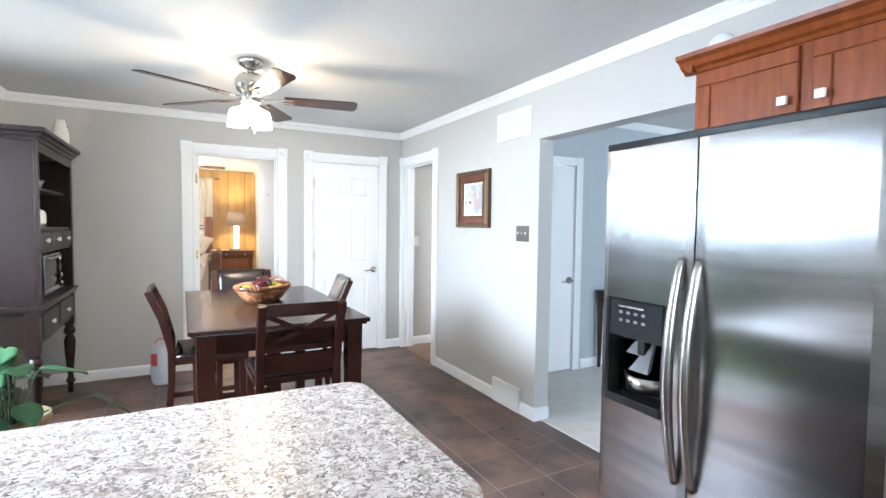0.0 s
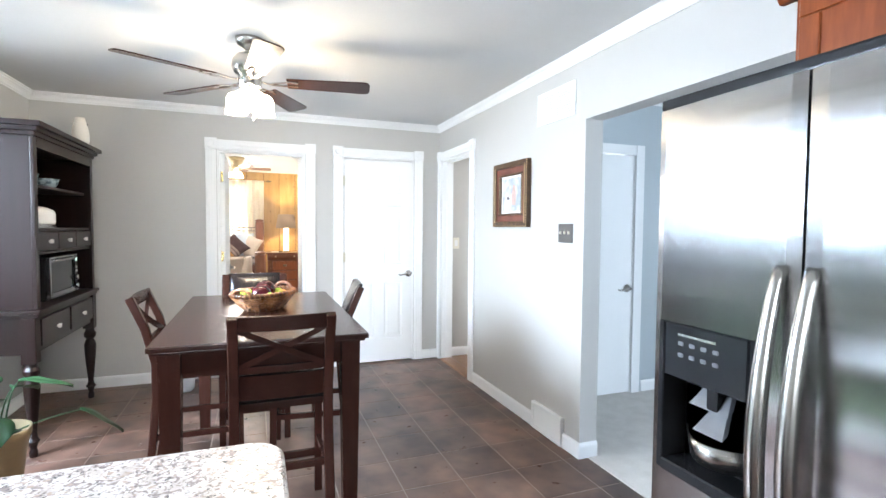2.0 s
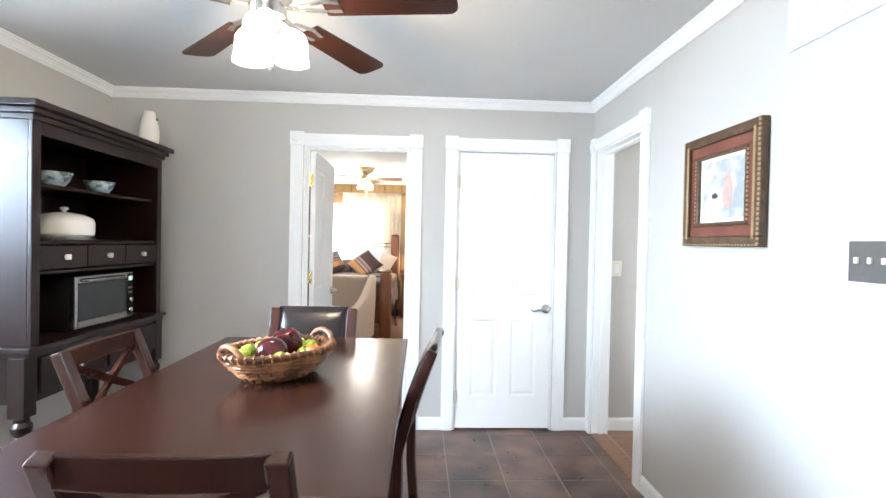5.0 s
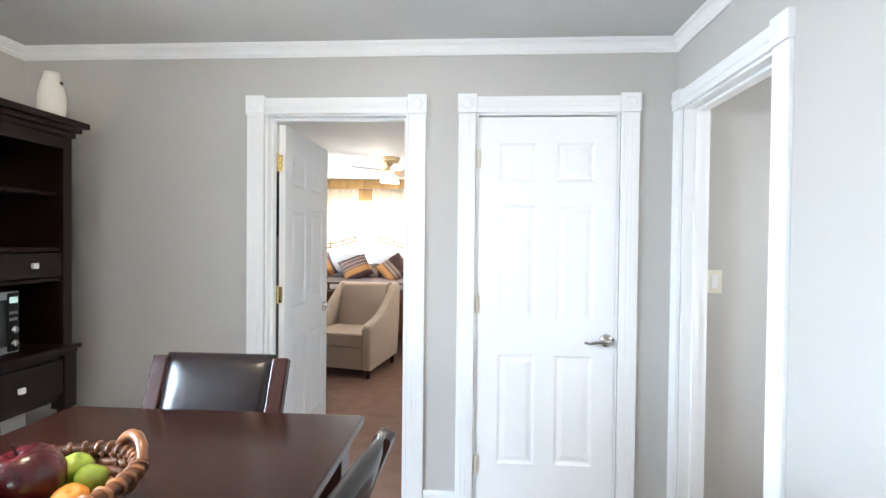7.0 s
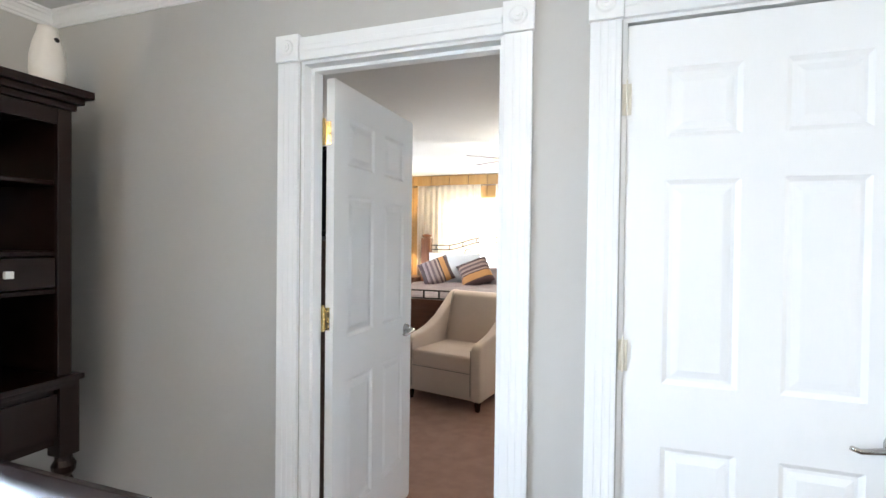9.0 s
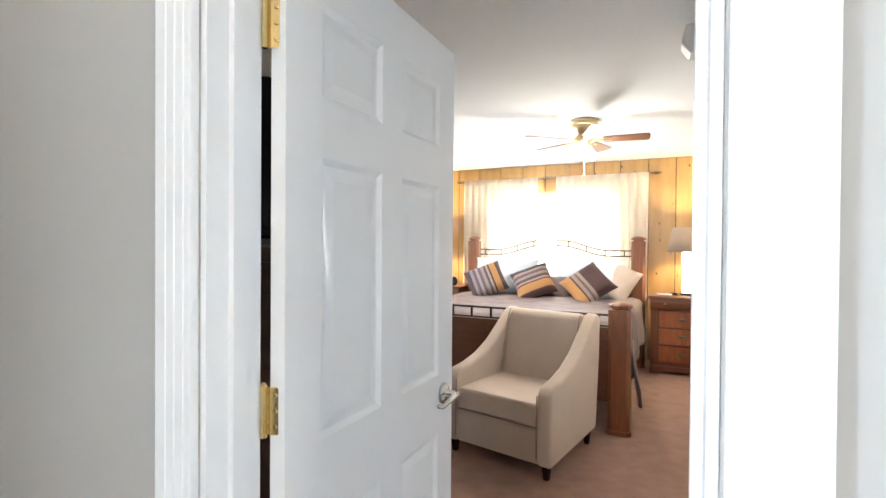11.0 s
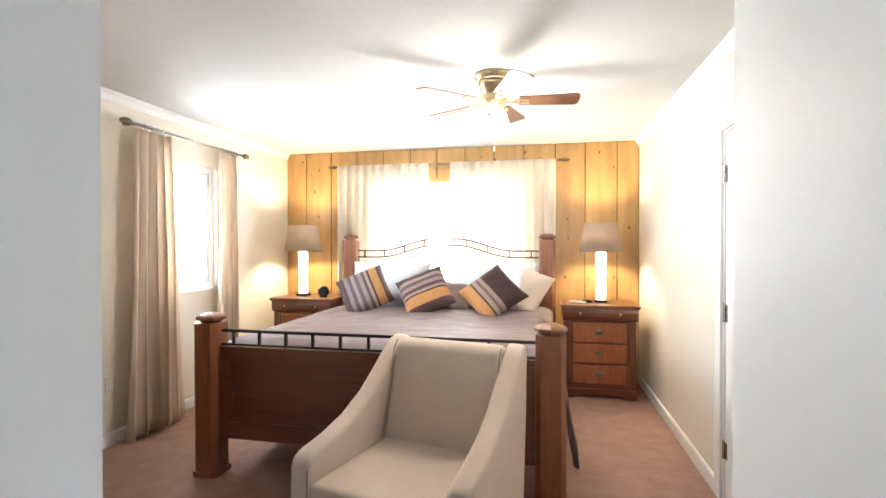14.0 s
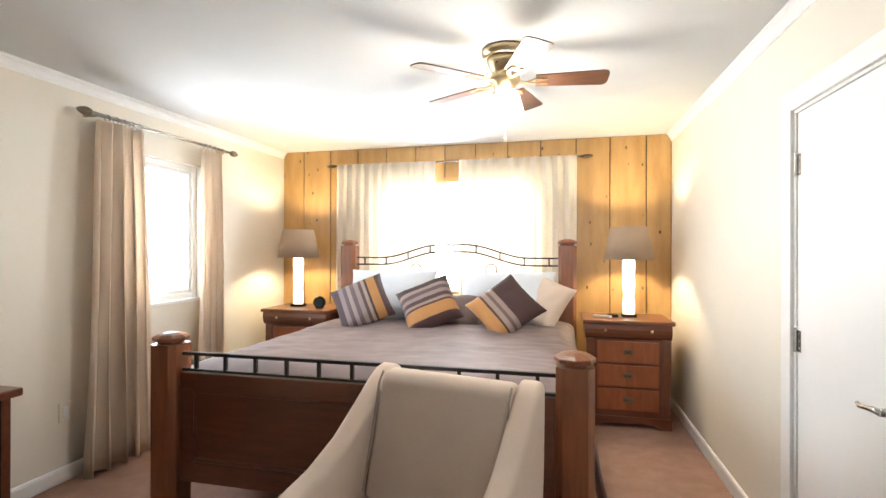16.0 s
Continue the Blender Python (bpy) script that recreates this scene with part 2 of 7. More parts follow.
KITCHEN_CHERRY = wood("kitchen_cherry", (0.17, 0.038, 0.010), (0.25, 0.062, 0.016), 0.36, (8, 8, 1.2), 0.0)
KITCHEN_CHERRY.node_tree.nodes["Principled BSDF"].inputs["Specular IOR Level"].default_value = 0.2
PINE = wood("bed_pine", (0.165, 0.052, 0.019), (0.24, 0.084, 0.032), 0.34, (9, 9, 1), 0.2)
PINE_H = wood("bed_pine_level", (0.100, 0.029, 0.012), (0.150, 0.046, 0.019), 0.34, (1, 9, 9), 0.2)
PANELLING = wood("knotty_panelling", (0.36, 0.200, 0.066), (0.50, 0.310, 0.120), 0.34, (4, 4, 0.7), 0.15, 2.4, 0.07, True)
LEATHER = mat("black_leather", (0.014, 0.009, 0.009), 0.24, 0, 0.12, 60, 0.0, 120, rough_vary=0.05)
LINEN = mat("oatmeal_linen", (0.59, 0.475, 0.39), 0.92, 0, 0.06, 150, 0.12, 600, second=(0.63, 0.515, 0.425), mix_scale=4)
PIPING = mat("linen_piping", (0.30, 0.26, 0.21), 0.9, 0, 0.06, 150)
QUILT = mat("mauve_quilt", (0.150, 0.108, 0.106), 0.62, 0, 0.10, 120, 0.1, 300, second=(0.19, 0.142, 0.138), mix_scale=5)
WHITE_COTTON = mat("white_cotton", (0.66, 0.70, 0.76), 0.85, 0, 0.04, 80, 0.2, 300)
MATTRESS = mat("mattress_ticking", (0.62, 0.60, 0.58), 0.9, 0, 0.05, 90, 0.2, 300)
CURTAIN = cloth("champagne_curtain", (0.77, 0.66, 0.54), (0.84, 0.73, 0.61), 0.46)
SHEER = cloth("pale_curtain", (0.74, 0.66, 0.55), (0.80, 0.73, 0.62), 0.24)
CERAMIC = mat("white_ceramic", (0.80, 0.79, 0.76), 0.18, 0, 0.03, 20)
CREAM_VASE = mat("matt_cream_ceramic", (0.72, 0.68, 0.62), 0.5, 0, 0.05, 40, 0.1, 90)
SHADE = cloth("taupe_lampshade", (0.34, 0.265, 0.20), (0.40, 0.31, 0.235), 0.13)
GLOW = emitter("frosted_bulb_glass", (1.0, 0.88, 0.68), 18.0)
GLOW_BED = emitter("frosted_bowl_glass", (1.0, 0.92, 0.76), 9.0)
TEAL_DISPLAY = emitter("teal_display", (0.10, 0.55, 0.50), 0.5)
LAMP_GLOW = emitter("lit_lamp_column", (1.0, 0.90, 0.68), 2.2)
GLASS = glass_mat("clear_glass")
BLUE_GLASS = mat("blue_glazed_glass", (0.10, 0.15, 0.18), 0.1, 0, 0.4, 60, second=(0.30, 0.38, 0.42), mix_scale=30, contrast=(0.45, 0.55))
WICKER = mat("wicker", (0.12, 0.036, 0.013), 0.30, 0, 0.35, 40, 0.0, 90, second=(0.40, 0.17, 0.065), mix_scale=16, coat=0.2)
WICKER_DARK = mat("dark_wicker", (0.060, 0.020, 0.009), 0.35, 0, 0.3, 40, second=(0.18, 0.068, 0.026), mix_scale=16)
RED_APPLE = mat("red_apple", (0.038, 0.003, 0.006), 0.22, 0, 0.25, 12, second=(0.10, 0.008, 0.011), mix_scale=8, coat=0.2)
GREEN_APPLE = mat("green_apple", (0.28, 0.42, 0.04), 0.25, 0, 0.15, 18, second=(0.40, 0.52, 0.09), mix_scale=8, coat=0.3)
ORANGE = mat("orange_peel", (0.70, 0.26, 0.03), 0.4, 0, 0.1, 40, 0.3, 160)
TERRACOTTA = mat("glazed_ochre_pot", (0.26, 0.195, 0.10), 0.4, 0, 0.15, 20, 0.03, 60, second=(0.34, 0.265, 0.15))
TERRACOTTA.node_tree.nodes["Principled BSDF"].inputs["Specular IOR Level"].default_value = 0.3
SOIL = mat("potting_soil", (0.025, 0.016, 0.010), 0.95, 0, 0.4, 60, 0.9, 80)
LEAF = mat("leaf_green", (0.014, 0.050, 0.020), 0.33, 0, 0.2, 30, 0.0, 60, second=(0.034, 0.088, 0.034), mix_scale=7)
LEAF.node_tree.nodes["Principled BSDF"].inputs["Specular IOR Level"].default_value = 0.3
GILT = mat("gilt_frame", (0.060, 0.032, 0.016), 0.4, 0.2, 0.3, 60, 0.0, 120, second=(0.12, 0.065, 0.028), mix_scale=20)
GILT_BEAD = mat("gilt_bead", (0.34, 0.24, 0.13), 0.4, 0.4, 0.2, 60)
RED_FRAME = mat("red_lacquer", (0.115, 0.032, 0.020), 0.45, 0, 0.2, 40, second=(0.16, 0.05, 0.03), mix_scale=9)
MATBOARD = mat("mat_board", (0.74, 0.73, 0.69), 0.8, 0, 0.03, 60)
PRINT = mat("faded_print", (0.34, 0.37, 0.40), 0.6, 0, 0.25, 22, second=(0.58, 0.57, 0.54), mix_scale=11, contrast=(0.4, 0.6))
PRINT_DARK = mat("print_dark_ink", (0.10, 0.09, 0.10), 0.6, 0, 0.3, 60)
PANEL_BACK = mat("dark_panel_groove", (0.045, 0.022, 0.008), 0.7, 0, 0.2, 30)
PRINT_ROSE = mat("print_rose_ink", (0.48, 0.34, 0.30), 0.6, 0, 0.3, 40, second=(0.55, 0.36, 0.30), mix_scale=25)
GREY_PLATE = mat("pewter_plate", (0.16, 0.15, 0.14), 0.4, 0.6, 0.1, 60)
IVORY = mat("ivory_plastic", (0.74, 0.70, 0.60), 0.4, 0, 0.03, 60)
WHITE_PLASTIC = mat("white_plastic", (0.80, 0.80, 0.79), 0.35, 0, 0.02, 60)
BAG_PLASTIC = mat("white_bag_plastic", (0.46, 0.48, 0.51), 0.3, 0, 0.1, 30, 0.5, 40)
BAG_RED = mat("red_print", (0.45, 0.05, 0.05), 0.4, 0, 0.1, 30)
MAHOGANY = wood("console_mahogany", (0.045, 0.016, 0.010), (0.085, 0.030, 0.018), 0.25, (1, 9, 9), 0.4)
MW_GLASS = mat("smoked_glass", (0.03, 0.035, 0.04), 0.08, 0, 0.1, 30)
BED_BLADE = wood("walnut_blade", (0.085, 0.036, 0.020), (0.14, 0.062, 0.034), 0.35, (2, 9, 9), 0.2)
GROUND = mat("outdoor_grass", (0.05, 0.09, 0.03), 0.95, 0, 0.3, 4, 0.5, 30, second=(0.09, 0.12, 0.05), mix_scale=0.4)
PILLOW_A = stripes("striped_weave_a", [(0, (0.045, 0.026, 0.032)), (0.16, (0.20, 0.16, 0.17)), (0.24, (0.09, 0.065, 0.075)), (0.31, (0.26, 0.21, 0.21)), (0.38, (0.11, 0.08, 0.09)), (0.46, (0.24, 0.19, 0.18)), (0.54, (0.08, 0.05, 0.055)), (0.60, (0.30, 0.23, 0.20)), (0.66, (0.05, 0.03, 0.03)), (0.70, (0.40, 0.195, 0.065)), (0.86, (0.06, 0.03, 0.03))])
PILLOW_B = stripes("striped_weave_b", [(0, (0.045, 0.026, 0.030)), (0.20, (0.27, 0.20, 0.18)), (0.28, (0.10, 0.07, 0.075)), (0.36, (0.24, 0.18, 0.17)), (0.44, (0.07, 0.04, 0.045)), (0.52, (0.27, 0.20, 0.17)), (0.58, (0.06, 0.03, 0.03)), (0.62, (0.40, 0.195, 0.065)), (0.84, (0.07, 0.035, 0.035))])
PILLOW_C = stripes("striped_weave_c", [(0, (0.40, 0.195, 0.065)), (0.24, (0.06, 0.035, 0.035)), (0.28, (0.27, 0.20, 0.17)), (0.36, (0.12, 0.08, 0.08)), (0.42, (0.25, 0.19, 0.16)), (0.50, (0.050, 0.022, 0.022)), (0.97, (0.06, 0.03, 0.03))])


# ---- mesh helpers ----
def part(name, bm, material, parent=None, label="", smooth=False):
    me = bpy.data.meshes.new(name)
    bmesh.ops.recalc_face_normals(bm, faces=bm.faces)
    bm.to_mesh(me)
    bm.free()
    me.materials.append(material)
    if smooth:
        for p in me.polygons:
            p.use_smooth = True
    ob = new(name, me)
    if parent:
        ob.parent = parent
    if label:
        ob["label"] = label
    return ob


def thing(name, label, category, at=(0, 0, 0), rz=0.0, group="", kind=""):
    ob = new(name)
    ob.empty_display_size = 0.1
    ob.matrix_basis = pose(*at, 0, 0, rz)
    return tagged(ob, label, category, group, kind)


def box(bm, x0, x1, y0, y1, z0, z1, bevel=0.0, m=None, seg=2):
    vs = bmesh.ops.create_cube(bm, size=1.0)["verts"]
    for v in vs:
        v.co = Vector((x0 + (v.co.x + 0.5) * (x1 - x0), y0 + (v.co.y + 0.5) * (y1 - y0), z0 + (v.co.z + 0.5) * (z1 - z0)))
    if bevel:
        es = list({e for v in vs for e in v.link_edges})
        out = bmesh.ops.bevel(bm, geom=es, offset=bevel, segments=seg, profile=0.7, affect="EDGES")
        vs = list({v for f in out["faces"] for v in f.verts} | {v for v in vs if v.is_valid})
    if m is not None:
        bmesh.ops.transform(bm, matrix=m, verts=vs)
    return vs


def one_box(*a, **k):
    bm = bmesh.new()
    box(bm, *a, **k)
    return bm


def lathe(bm, profile, at=(0, 0, 0), seg=24, m=None):
    """Rings of (radius, z) about the z axis, closed at both ends."""
    rings = []
    for r, z in profile:
        rings.append([bm.verts.new((at[0] + max(r, 1e-4) * math.cos(2 * math.pi * k / seg), at[1] + max(r, 1e-4) * math.sin(2 * math.pi * k / seg), at[2] + z)) for k in range(seg)])
    for a, b in zip(rings, rings[1:]):
        for k in range(seg):
            bm.faces.new((a[k], a[(k + 1) % seg], b[(k + 1) % seg], b[k]))
    bm.faces.new(rings[0])
    bm.faces.new(rings[-1])
    if m is not None:
        bmesh.ops.transform(bm, matrix=m, verts=[v for r in rings for v in r])


def tube(bm, pts, r, seg=8):
    """A round rod through points; r is a number or one radius a point."""
    pts = [Vector(p) for p in pts]
    rings = []
    for i, p in enumerate(pts):
        d = (pts[min(i + 1, len(pts) - 1)] - pts[max(i - 1, 0)]).normalized()
        u = d.cross(Vector((0.13, 0.21, 0.97))).normalized()
        w = d.cross(u)
        rad = r[i] if isinstance(r, (list, tuple)) else r
        rings.append([bm.verts.new(p + rad * (math.cos(2 * math.pi * k / seg) * u + math.sin(2 * math.pi * k / seg) * w)) for k in range(seg)])
    for a, b in zip(rings, rings[1:]):
        for k in range(seg):
            bm.faces.new((a[k], a[(k + 1) % seg], b[(k + 1) % seg], b[k]))
    bm.faces.new(rings[0])
    bm.faces.new(rings[-1])


def bar(bm, pts, wx, wy, up=(0, 0, 1)):
    """A rectangular bar through points, wx wide across, wy thick along up."""
    pts = [Vector(p) for p in pts]
    rings = []
    for i, p in enumerate(pts):
        d = (pts[min(i + 1, len(pts) - 1)] - pts[max(i - 1, 0)]).normalized()
        u = d.cross(Vector(up)).normalized()
        w = u.cross(d).normalized()
        rings.append([bm.verts.new(p + a * wx / 2 * u + b * wy / 2 * w) for a, b in ((-1, -1), (1, -1), (1, 1), (-1, 1))])
    for a, b in zip(rings, rings[1:]):
        for k in range(4):
            bm.faces.new((a[k], a[(k + 1) % 4], b[(k + 1) % 4], b[k]))
    bm.faces.new(rings[0])
    bm.faces.new(rings[-1])


def extrude_profile(bm, prof, x0, x1, m=None):
    """A closed profile of (y, z) pushed from x0 to x1."""
    a = [bm.verts.new((x0, y, z)) for y, z in prof]
    b = [bm.verts.new((x1, y, z)) for y, z in prof]
    n = len(prof)
    for k in range(n):
        bm.faces.new((a[k], a[(k + 1) % n], b[(k + 1) % n], b[k]))
    bm.faces.new(a)
    bm.faces.new(b)
    if m is not None:
        bmesh.ops.transform(bm, matrix=m, verts=a + b)
    return a + b


def soften(ob, width=0.006, seg=2):
    md = ob.modifiers.new("bevel", "BEVEL")
    md.width, md.segments, md.limit_method, md.angle_limit = width, seg, "ANGLE", radians(35)
    return ob


def wall(name, axis, a, b, lo, hi, z0, z1, holes, material):
    """A wall between planes a and b across axis, from lo to hi along it, with holes (lo, hi, z0, z1)."""
    bm = bmesh.new()
    cuts = sorted({lo, hi, *[c for h in holes for c in h[:2] if lo < c < hi]})
    for s, e in zip(cuts, cuts[1:]):
        zs = [(z0, z1)]
        for h in holes:
            if h[0] <= s + 1e-6 and e - 1e-6 <= h[1]:
                zs = [q for p, r in zs for q in ((p, min(r, h[2])), (max(p, h[3]), r)) if q[1] - q[0] > 1e-4]
        for p, r in zs:
            if axis == "x":
                box(bm, a, b, s, e, p, r)
            else:
                box(bm, s, e, a, b, p, r)
    bmesh.ops.remove_doubles(bm, verts=bm.verts, dist=1e-5)
    return tagged(part(name, bm, material), kind="structure")


# ---- the large structure ----
H = 2.44
HD = 2.392
ground = tagged(part("ground", one_box(-400, 400, -400, 400, -0.6, -0.25), GROUND), kind="structure")
wall("wall_north", "y", 0.0, 0.11, -2.65, 3.7, 0, H, [(0.09, 0.84, 0, 2.035), (1.19, 1.905, 0, 2.035)], GREY_WALL)
wall("wall_east", "x", 2.18, 2.30, -6.8, 0.0, 0, H, [(-0.795, -0.075, 0, 2.035), (-3.76, -2.40, 0, 1.985)], GREY_WALL)
wall("wall_west", "x", -1.36, -1.24, -6.8, 0.0, 0, H, [(-3.5, -1.42, 0.04, 2.05)], GREY_WALL)
wall("wall_south", "y", -6.92, -6.8, -1.36, 6.5, 0, H, [(-0.4, 1.2, 1.0, 2.0), (3.4, 5.4, 0.7, 2.1)], GREY_WALL)
wall("wall_living_north", "y", -1.57, -1.45, 2.30, 6.5, 0, H, [(2.62, 3.30, 0, 1.965)], BLUE_WALL)
wall("wall_living_east", "x", 6.5, 6.62, -6.92, -1.45, 0, H, [], GREY_WALL)
wall("wall_hall_east", "x", 3.6, 3.72, -1.45, 0.0, 0, H, [(-1.2, -0.3, 0.9, 2.0)], GREY_WALL)
# bedroom shell: cream skins stand 4 mm off the shared wall
wall("wall_bedroom_south", "y", 0.113, 0.118, -2.5, 0.93, 0, H, [(0.09, 0.84, 0, 2.035)], CREAM_WALL)
wall("wall_bedroom_west", "x", -2.62, -2.5, 0.12, 5.96, 0, H, [(3.84, 4.60, 1.0, 2.08)], CREAM_WALL)
wall("wall_bedroom_east", "x", 1.37, 1.49, 2.1, 5.96, 0, H, [(2.76, 3.49, 0, 1.99)], CREAM_WALL)
wall("wall_bedroom_north", "y", 5.86, 5.98, -2.62, 1.49, 0, H, [(-1.46, 0.24, 1.0, 2.07)], PANEL_BACK)
wall("wall_bedroom_closet", "y", 1.89, 2.0, -2.5, -1.13, 0, H, [], CREAM_WALL)
closet_block = bmesh.new()
box(closet_block, 0.93, 1.05, 0.14, 2.1, 0, H)
box(closet_block, 1.05, 1.37, 1.98, 2.1, 0, H)
tagged(part("wall_passage", closet_block, WHITE_WALL), kind="structure")
closet_back = bmesh.new()
box(closet_back, 1.05, 2.30, 1.0, 1.1, 0, H)
box(closet_back, 2.18, 2.30, 0.12, 1.0, 0, H)
box(closet_back, 1.9, 2.0, 2.1, 3.8, 0, H)
box(closet_back, 1.49, 1.9, 3.7, 3.8, 0, H)
box(closet_back, 1.49, 1.9, 2.1, 2.2, 0, H)
tagged(part("wall_closets", closet_back, WHITE_WALL), kind="structure")
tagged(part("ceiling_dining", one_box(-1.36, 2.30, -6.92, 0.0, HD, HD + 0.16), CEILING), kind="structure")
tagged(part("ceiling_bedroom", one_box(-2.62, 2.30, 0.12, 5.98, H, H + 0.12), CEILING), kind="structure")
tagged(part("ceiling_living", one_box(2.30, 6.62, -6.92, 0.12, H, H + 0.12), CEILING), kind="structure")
tagged(part("floor_bedroom", one_box(-2.62, 2.30, 0.06, 5.98, -0.25, 0.004), CARPET), kind="structure")
tagged(part("floor_living", one_box(2.24, 6.62, -6.92, -1.45, -0.25, 0.006), PALE_CARPET), kind="structure")
tagged(part("floor_hall", one_box(2.24, 3.72, -1.45, 0.06, -0.25, 0.002), OAK_FLOOR), kind="structure")
floor = tagged(part("floor", one_box(-1.36, 2.24, -6.92, 0.06, -0.25, -0.0018), GROUT), kind="structure")


def run(name, pts, prof, material, closed=False):
    """Trim of profile (out, up) along a polyline in plan; the room lies on the left of the way."""
    bm = bmesh.new()
    n = len(pts)
    rings = []
    for i in range(n):
        p = Vector((pts[i][0], pts[i][1], 0))
        d0 = (p - Vector((*pts[i - 1], 0))).normalized() if (i > 0 or closed) else None
        d1 = (Vector((*pts[(i + 1) % n], 0)) - p).normalized() if (i < n - 1 or closed) else None
        d0, d1 = d0 or d1, d1 or d0
        n0, n1 = Vector((-d0.y, d0.x, 0)), Vector((-d1.y, d1.x, 0))
        mv = (n0 + n1)
        mv = mv / max(mv.dot(n0), 0.2)
        rings.append([bm.verts.new(p + mv * o + Vector((0, 0, u))) for o, u in prof])
    k = len(prof)
    pairs = list(zip(rings, rings[1:])) + ([(rings[-1], rings[0])] if closed else [])
    for a, b in pairs:
        for j in range(k):
            bm.faces.new((a[j], a[(j + 1) % k], b[(j + 1) % k], b[j]))
    if not closed:
        bm.faces.new(rings[0])
        bm.faces.new(rings[-1])
    return tagged(part(name, bm, material), kind="structure")




def crown(top):
    """Cove moulding under a ceiling at height top."""
    return [(o, top - d) for o, d in ((0.0, 0.067), (0.008, 0.067), (0.010, 0.058), (0.015, 0.054), (0.018, 0.042), (0.028, 0.027), (0.035, 0.022), (0.036, 0.012), (0.043, 0.010), (0.045, 0.001), (0.0, 0.001))]


BASE = [(0.0, 0.004), (0.014, 0.004), (0.014, 0.075), (0.010, 0.088), (0.004, 0.094), (0.0, 0.095)]
run("trim_crown_dining", [(-1.24, -6.8), (2.18, -6.8), (2.18, 0), (-1.24, 0)], crown(HD), TRIM, True)
run("trim_crown_bedroom", [(1.37, 2.1), (1.37, 5.86)], crown(H), TRIM)
run("trim_crown_bedroom", [(-2.5, 5.86), (-2.5, 2.0)], crown(H), TRIM)
run("trim_crown_living", [(2.30, -6.8), (6.5, -6.8), (6.5, -1.57), (2.30, -1.57)], crown(H), TRIM, True)
for pts in ([(1.105, 0), (0.935, 0)], [(0.0, 0), (-1.24, 0), (-1.24, -1.38)], [(2.18, 0), (1.99, 0)], [(2.30, -2.40), (2.18, -2.40), (2.18, -0.89)],
            [(2.30, -2.3), (2.30, -1.57)], [(6.5, -1.57), (3.40, -1.57)], [(1.37, 3.60), (1.37, 5.86)], [(-2.5, 5.86), (-2.5, 2.0), (-1.13, 2.0)],
            [(0.93, 0.24), (0.93, 2.1), (1.37, 2.1)], [(3.6, 0.0), (2.32, 0.0)]):
    run("baseboard", pts, BASE, TRIM)


def casing_x(parent, x0, x1, yf, out, top, w=0.095):
    """Casing with corner blocks on a wall across y, round the hole x0..x1; out is -1 or 1."""
    d0, d1 = sorted((yf, yf + out * 0.018))
    b0, b1 = sorted((yf, yf + out * 0.026))
    for a, b in ((x0 - w + 0.004, x0 - 0.004), (x1 + 0.004, x1 + w - 0.004)):
        bm = bmesh.new()
        box(bm, a, b, d0, d1, 0.002, top + 0.004, 0.004)
        for q in (0.25, 0.5, 0.75):
            c = a + (b - a) * q
            g0, g1 = sorted((yf + out * 0.015, yf + out * 0.0194))
            box(bm, c - 0.008, c + 0.008, g0, g1, 0.002, top + 0.002, 0.002, seg=1)
        part("casing", bm, TRIM, parent)
        bm = bmesh.new()
        box(bm, a - 0.005, b + 0.005, b0, b1, top + 0.005, top + 0.10, 0.004)
        for r, dd in ((0.030, 0.006), (0.019, 0.010), (0.009, 0.013)):
            lathe(bm, [(r, 0), (r * 0.8, dd)], seg=20, m=pose((a + b) / 2, b0 if out < 0 else b1, top + 0.052, 90 * (1 if out < 0 else -1), 0, 0))
        part("corner_block", bm, TRIM, parent)
    bm = bmesh.new()
    box(bm, x0 + 0.002, x1 - 0.002, d0, d1, top + 0.006, top + 0.088, 0.004)
    g0, g1 = sorted((yf + out * 0.016, yf + out * 0.023))
    box(bm, x0 + 0.002, x1 - 0.002, g0, g1, top + 0.035, top + 0.058, 0.003, seg=1)
    part("head_casing", bm, TRIM, parent)


def jamb_x(parent, x0, x1, y0, y1, top, stop):
    bm = bmesh.new()
    box(bm, x0 - 0.001, x0 + 0.012, y0, y1, 0.002, top)
    box(bm, x1 - 0.012, x1 + 0.001, y0, y1, 0.002, top)
    box(bm, x0 + 0.012, x1 - 0.012, y0, y1, top - 0.014, top)
    box(bm, x0 + 0.012, x0 + 0.024, stop, stop + 0.03, 0.002, top - 0.014)
    box(bm, x1 - 0.024, x1 - 0.012, stop, stop + 0.03, 0.002, top - 0.014)
    box(bm, x0 + 0.024, x1 - 0.024, stop, stop + 0.03, top - 0.026, top - 0.014)
    part("jamb", bm, TRIM, parent)


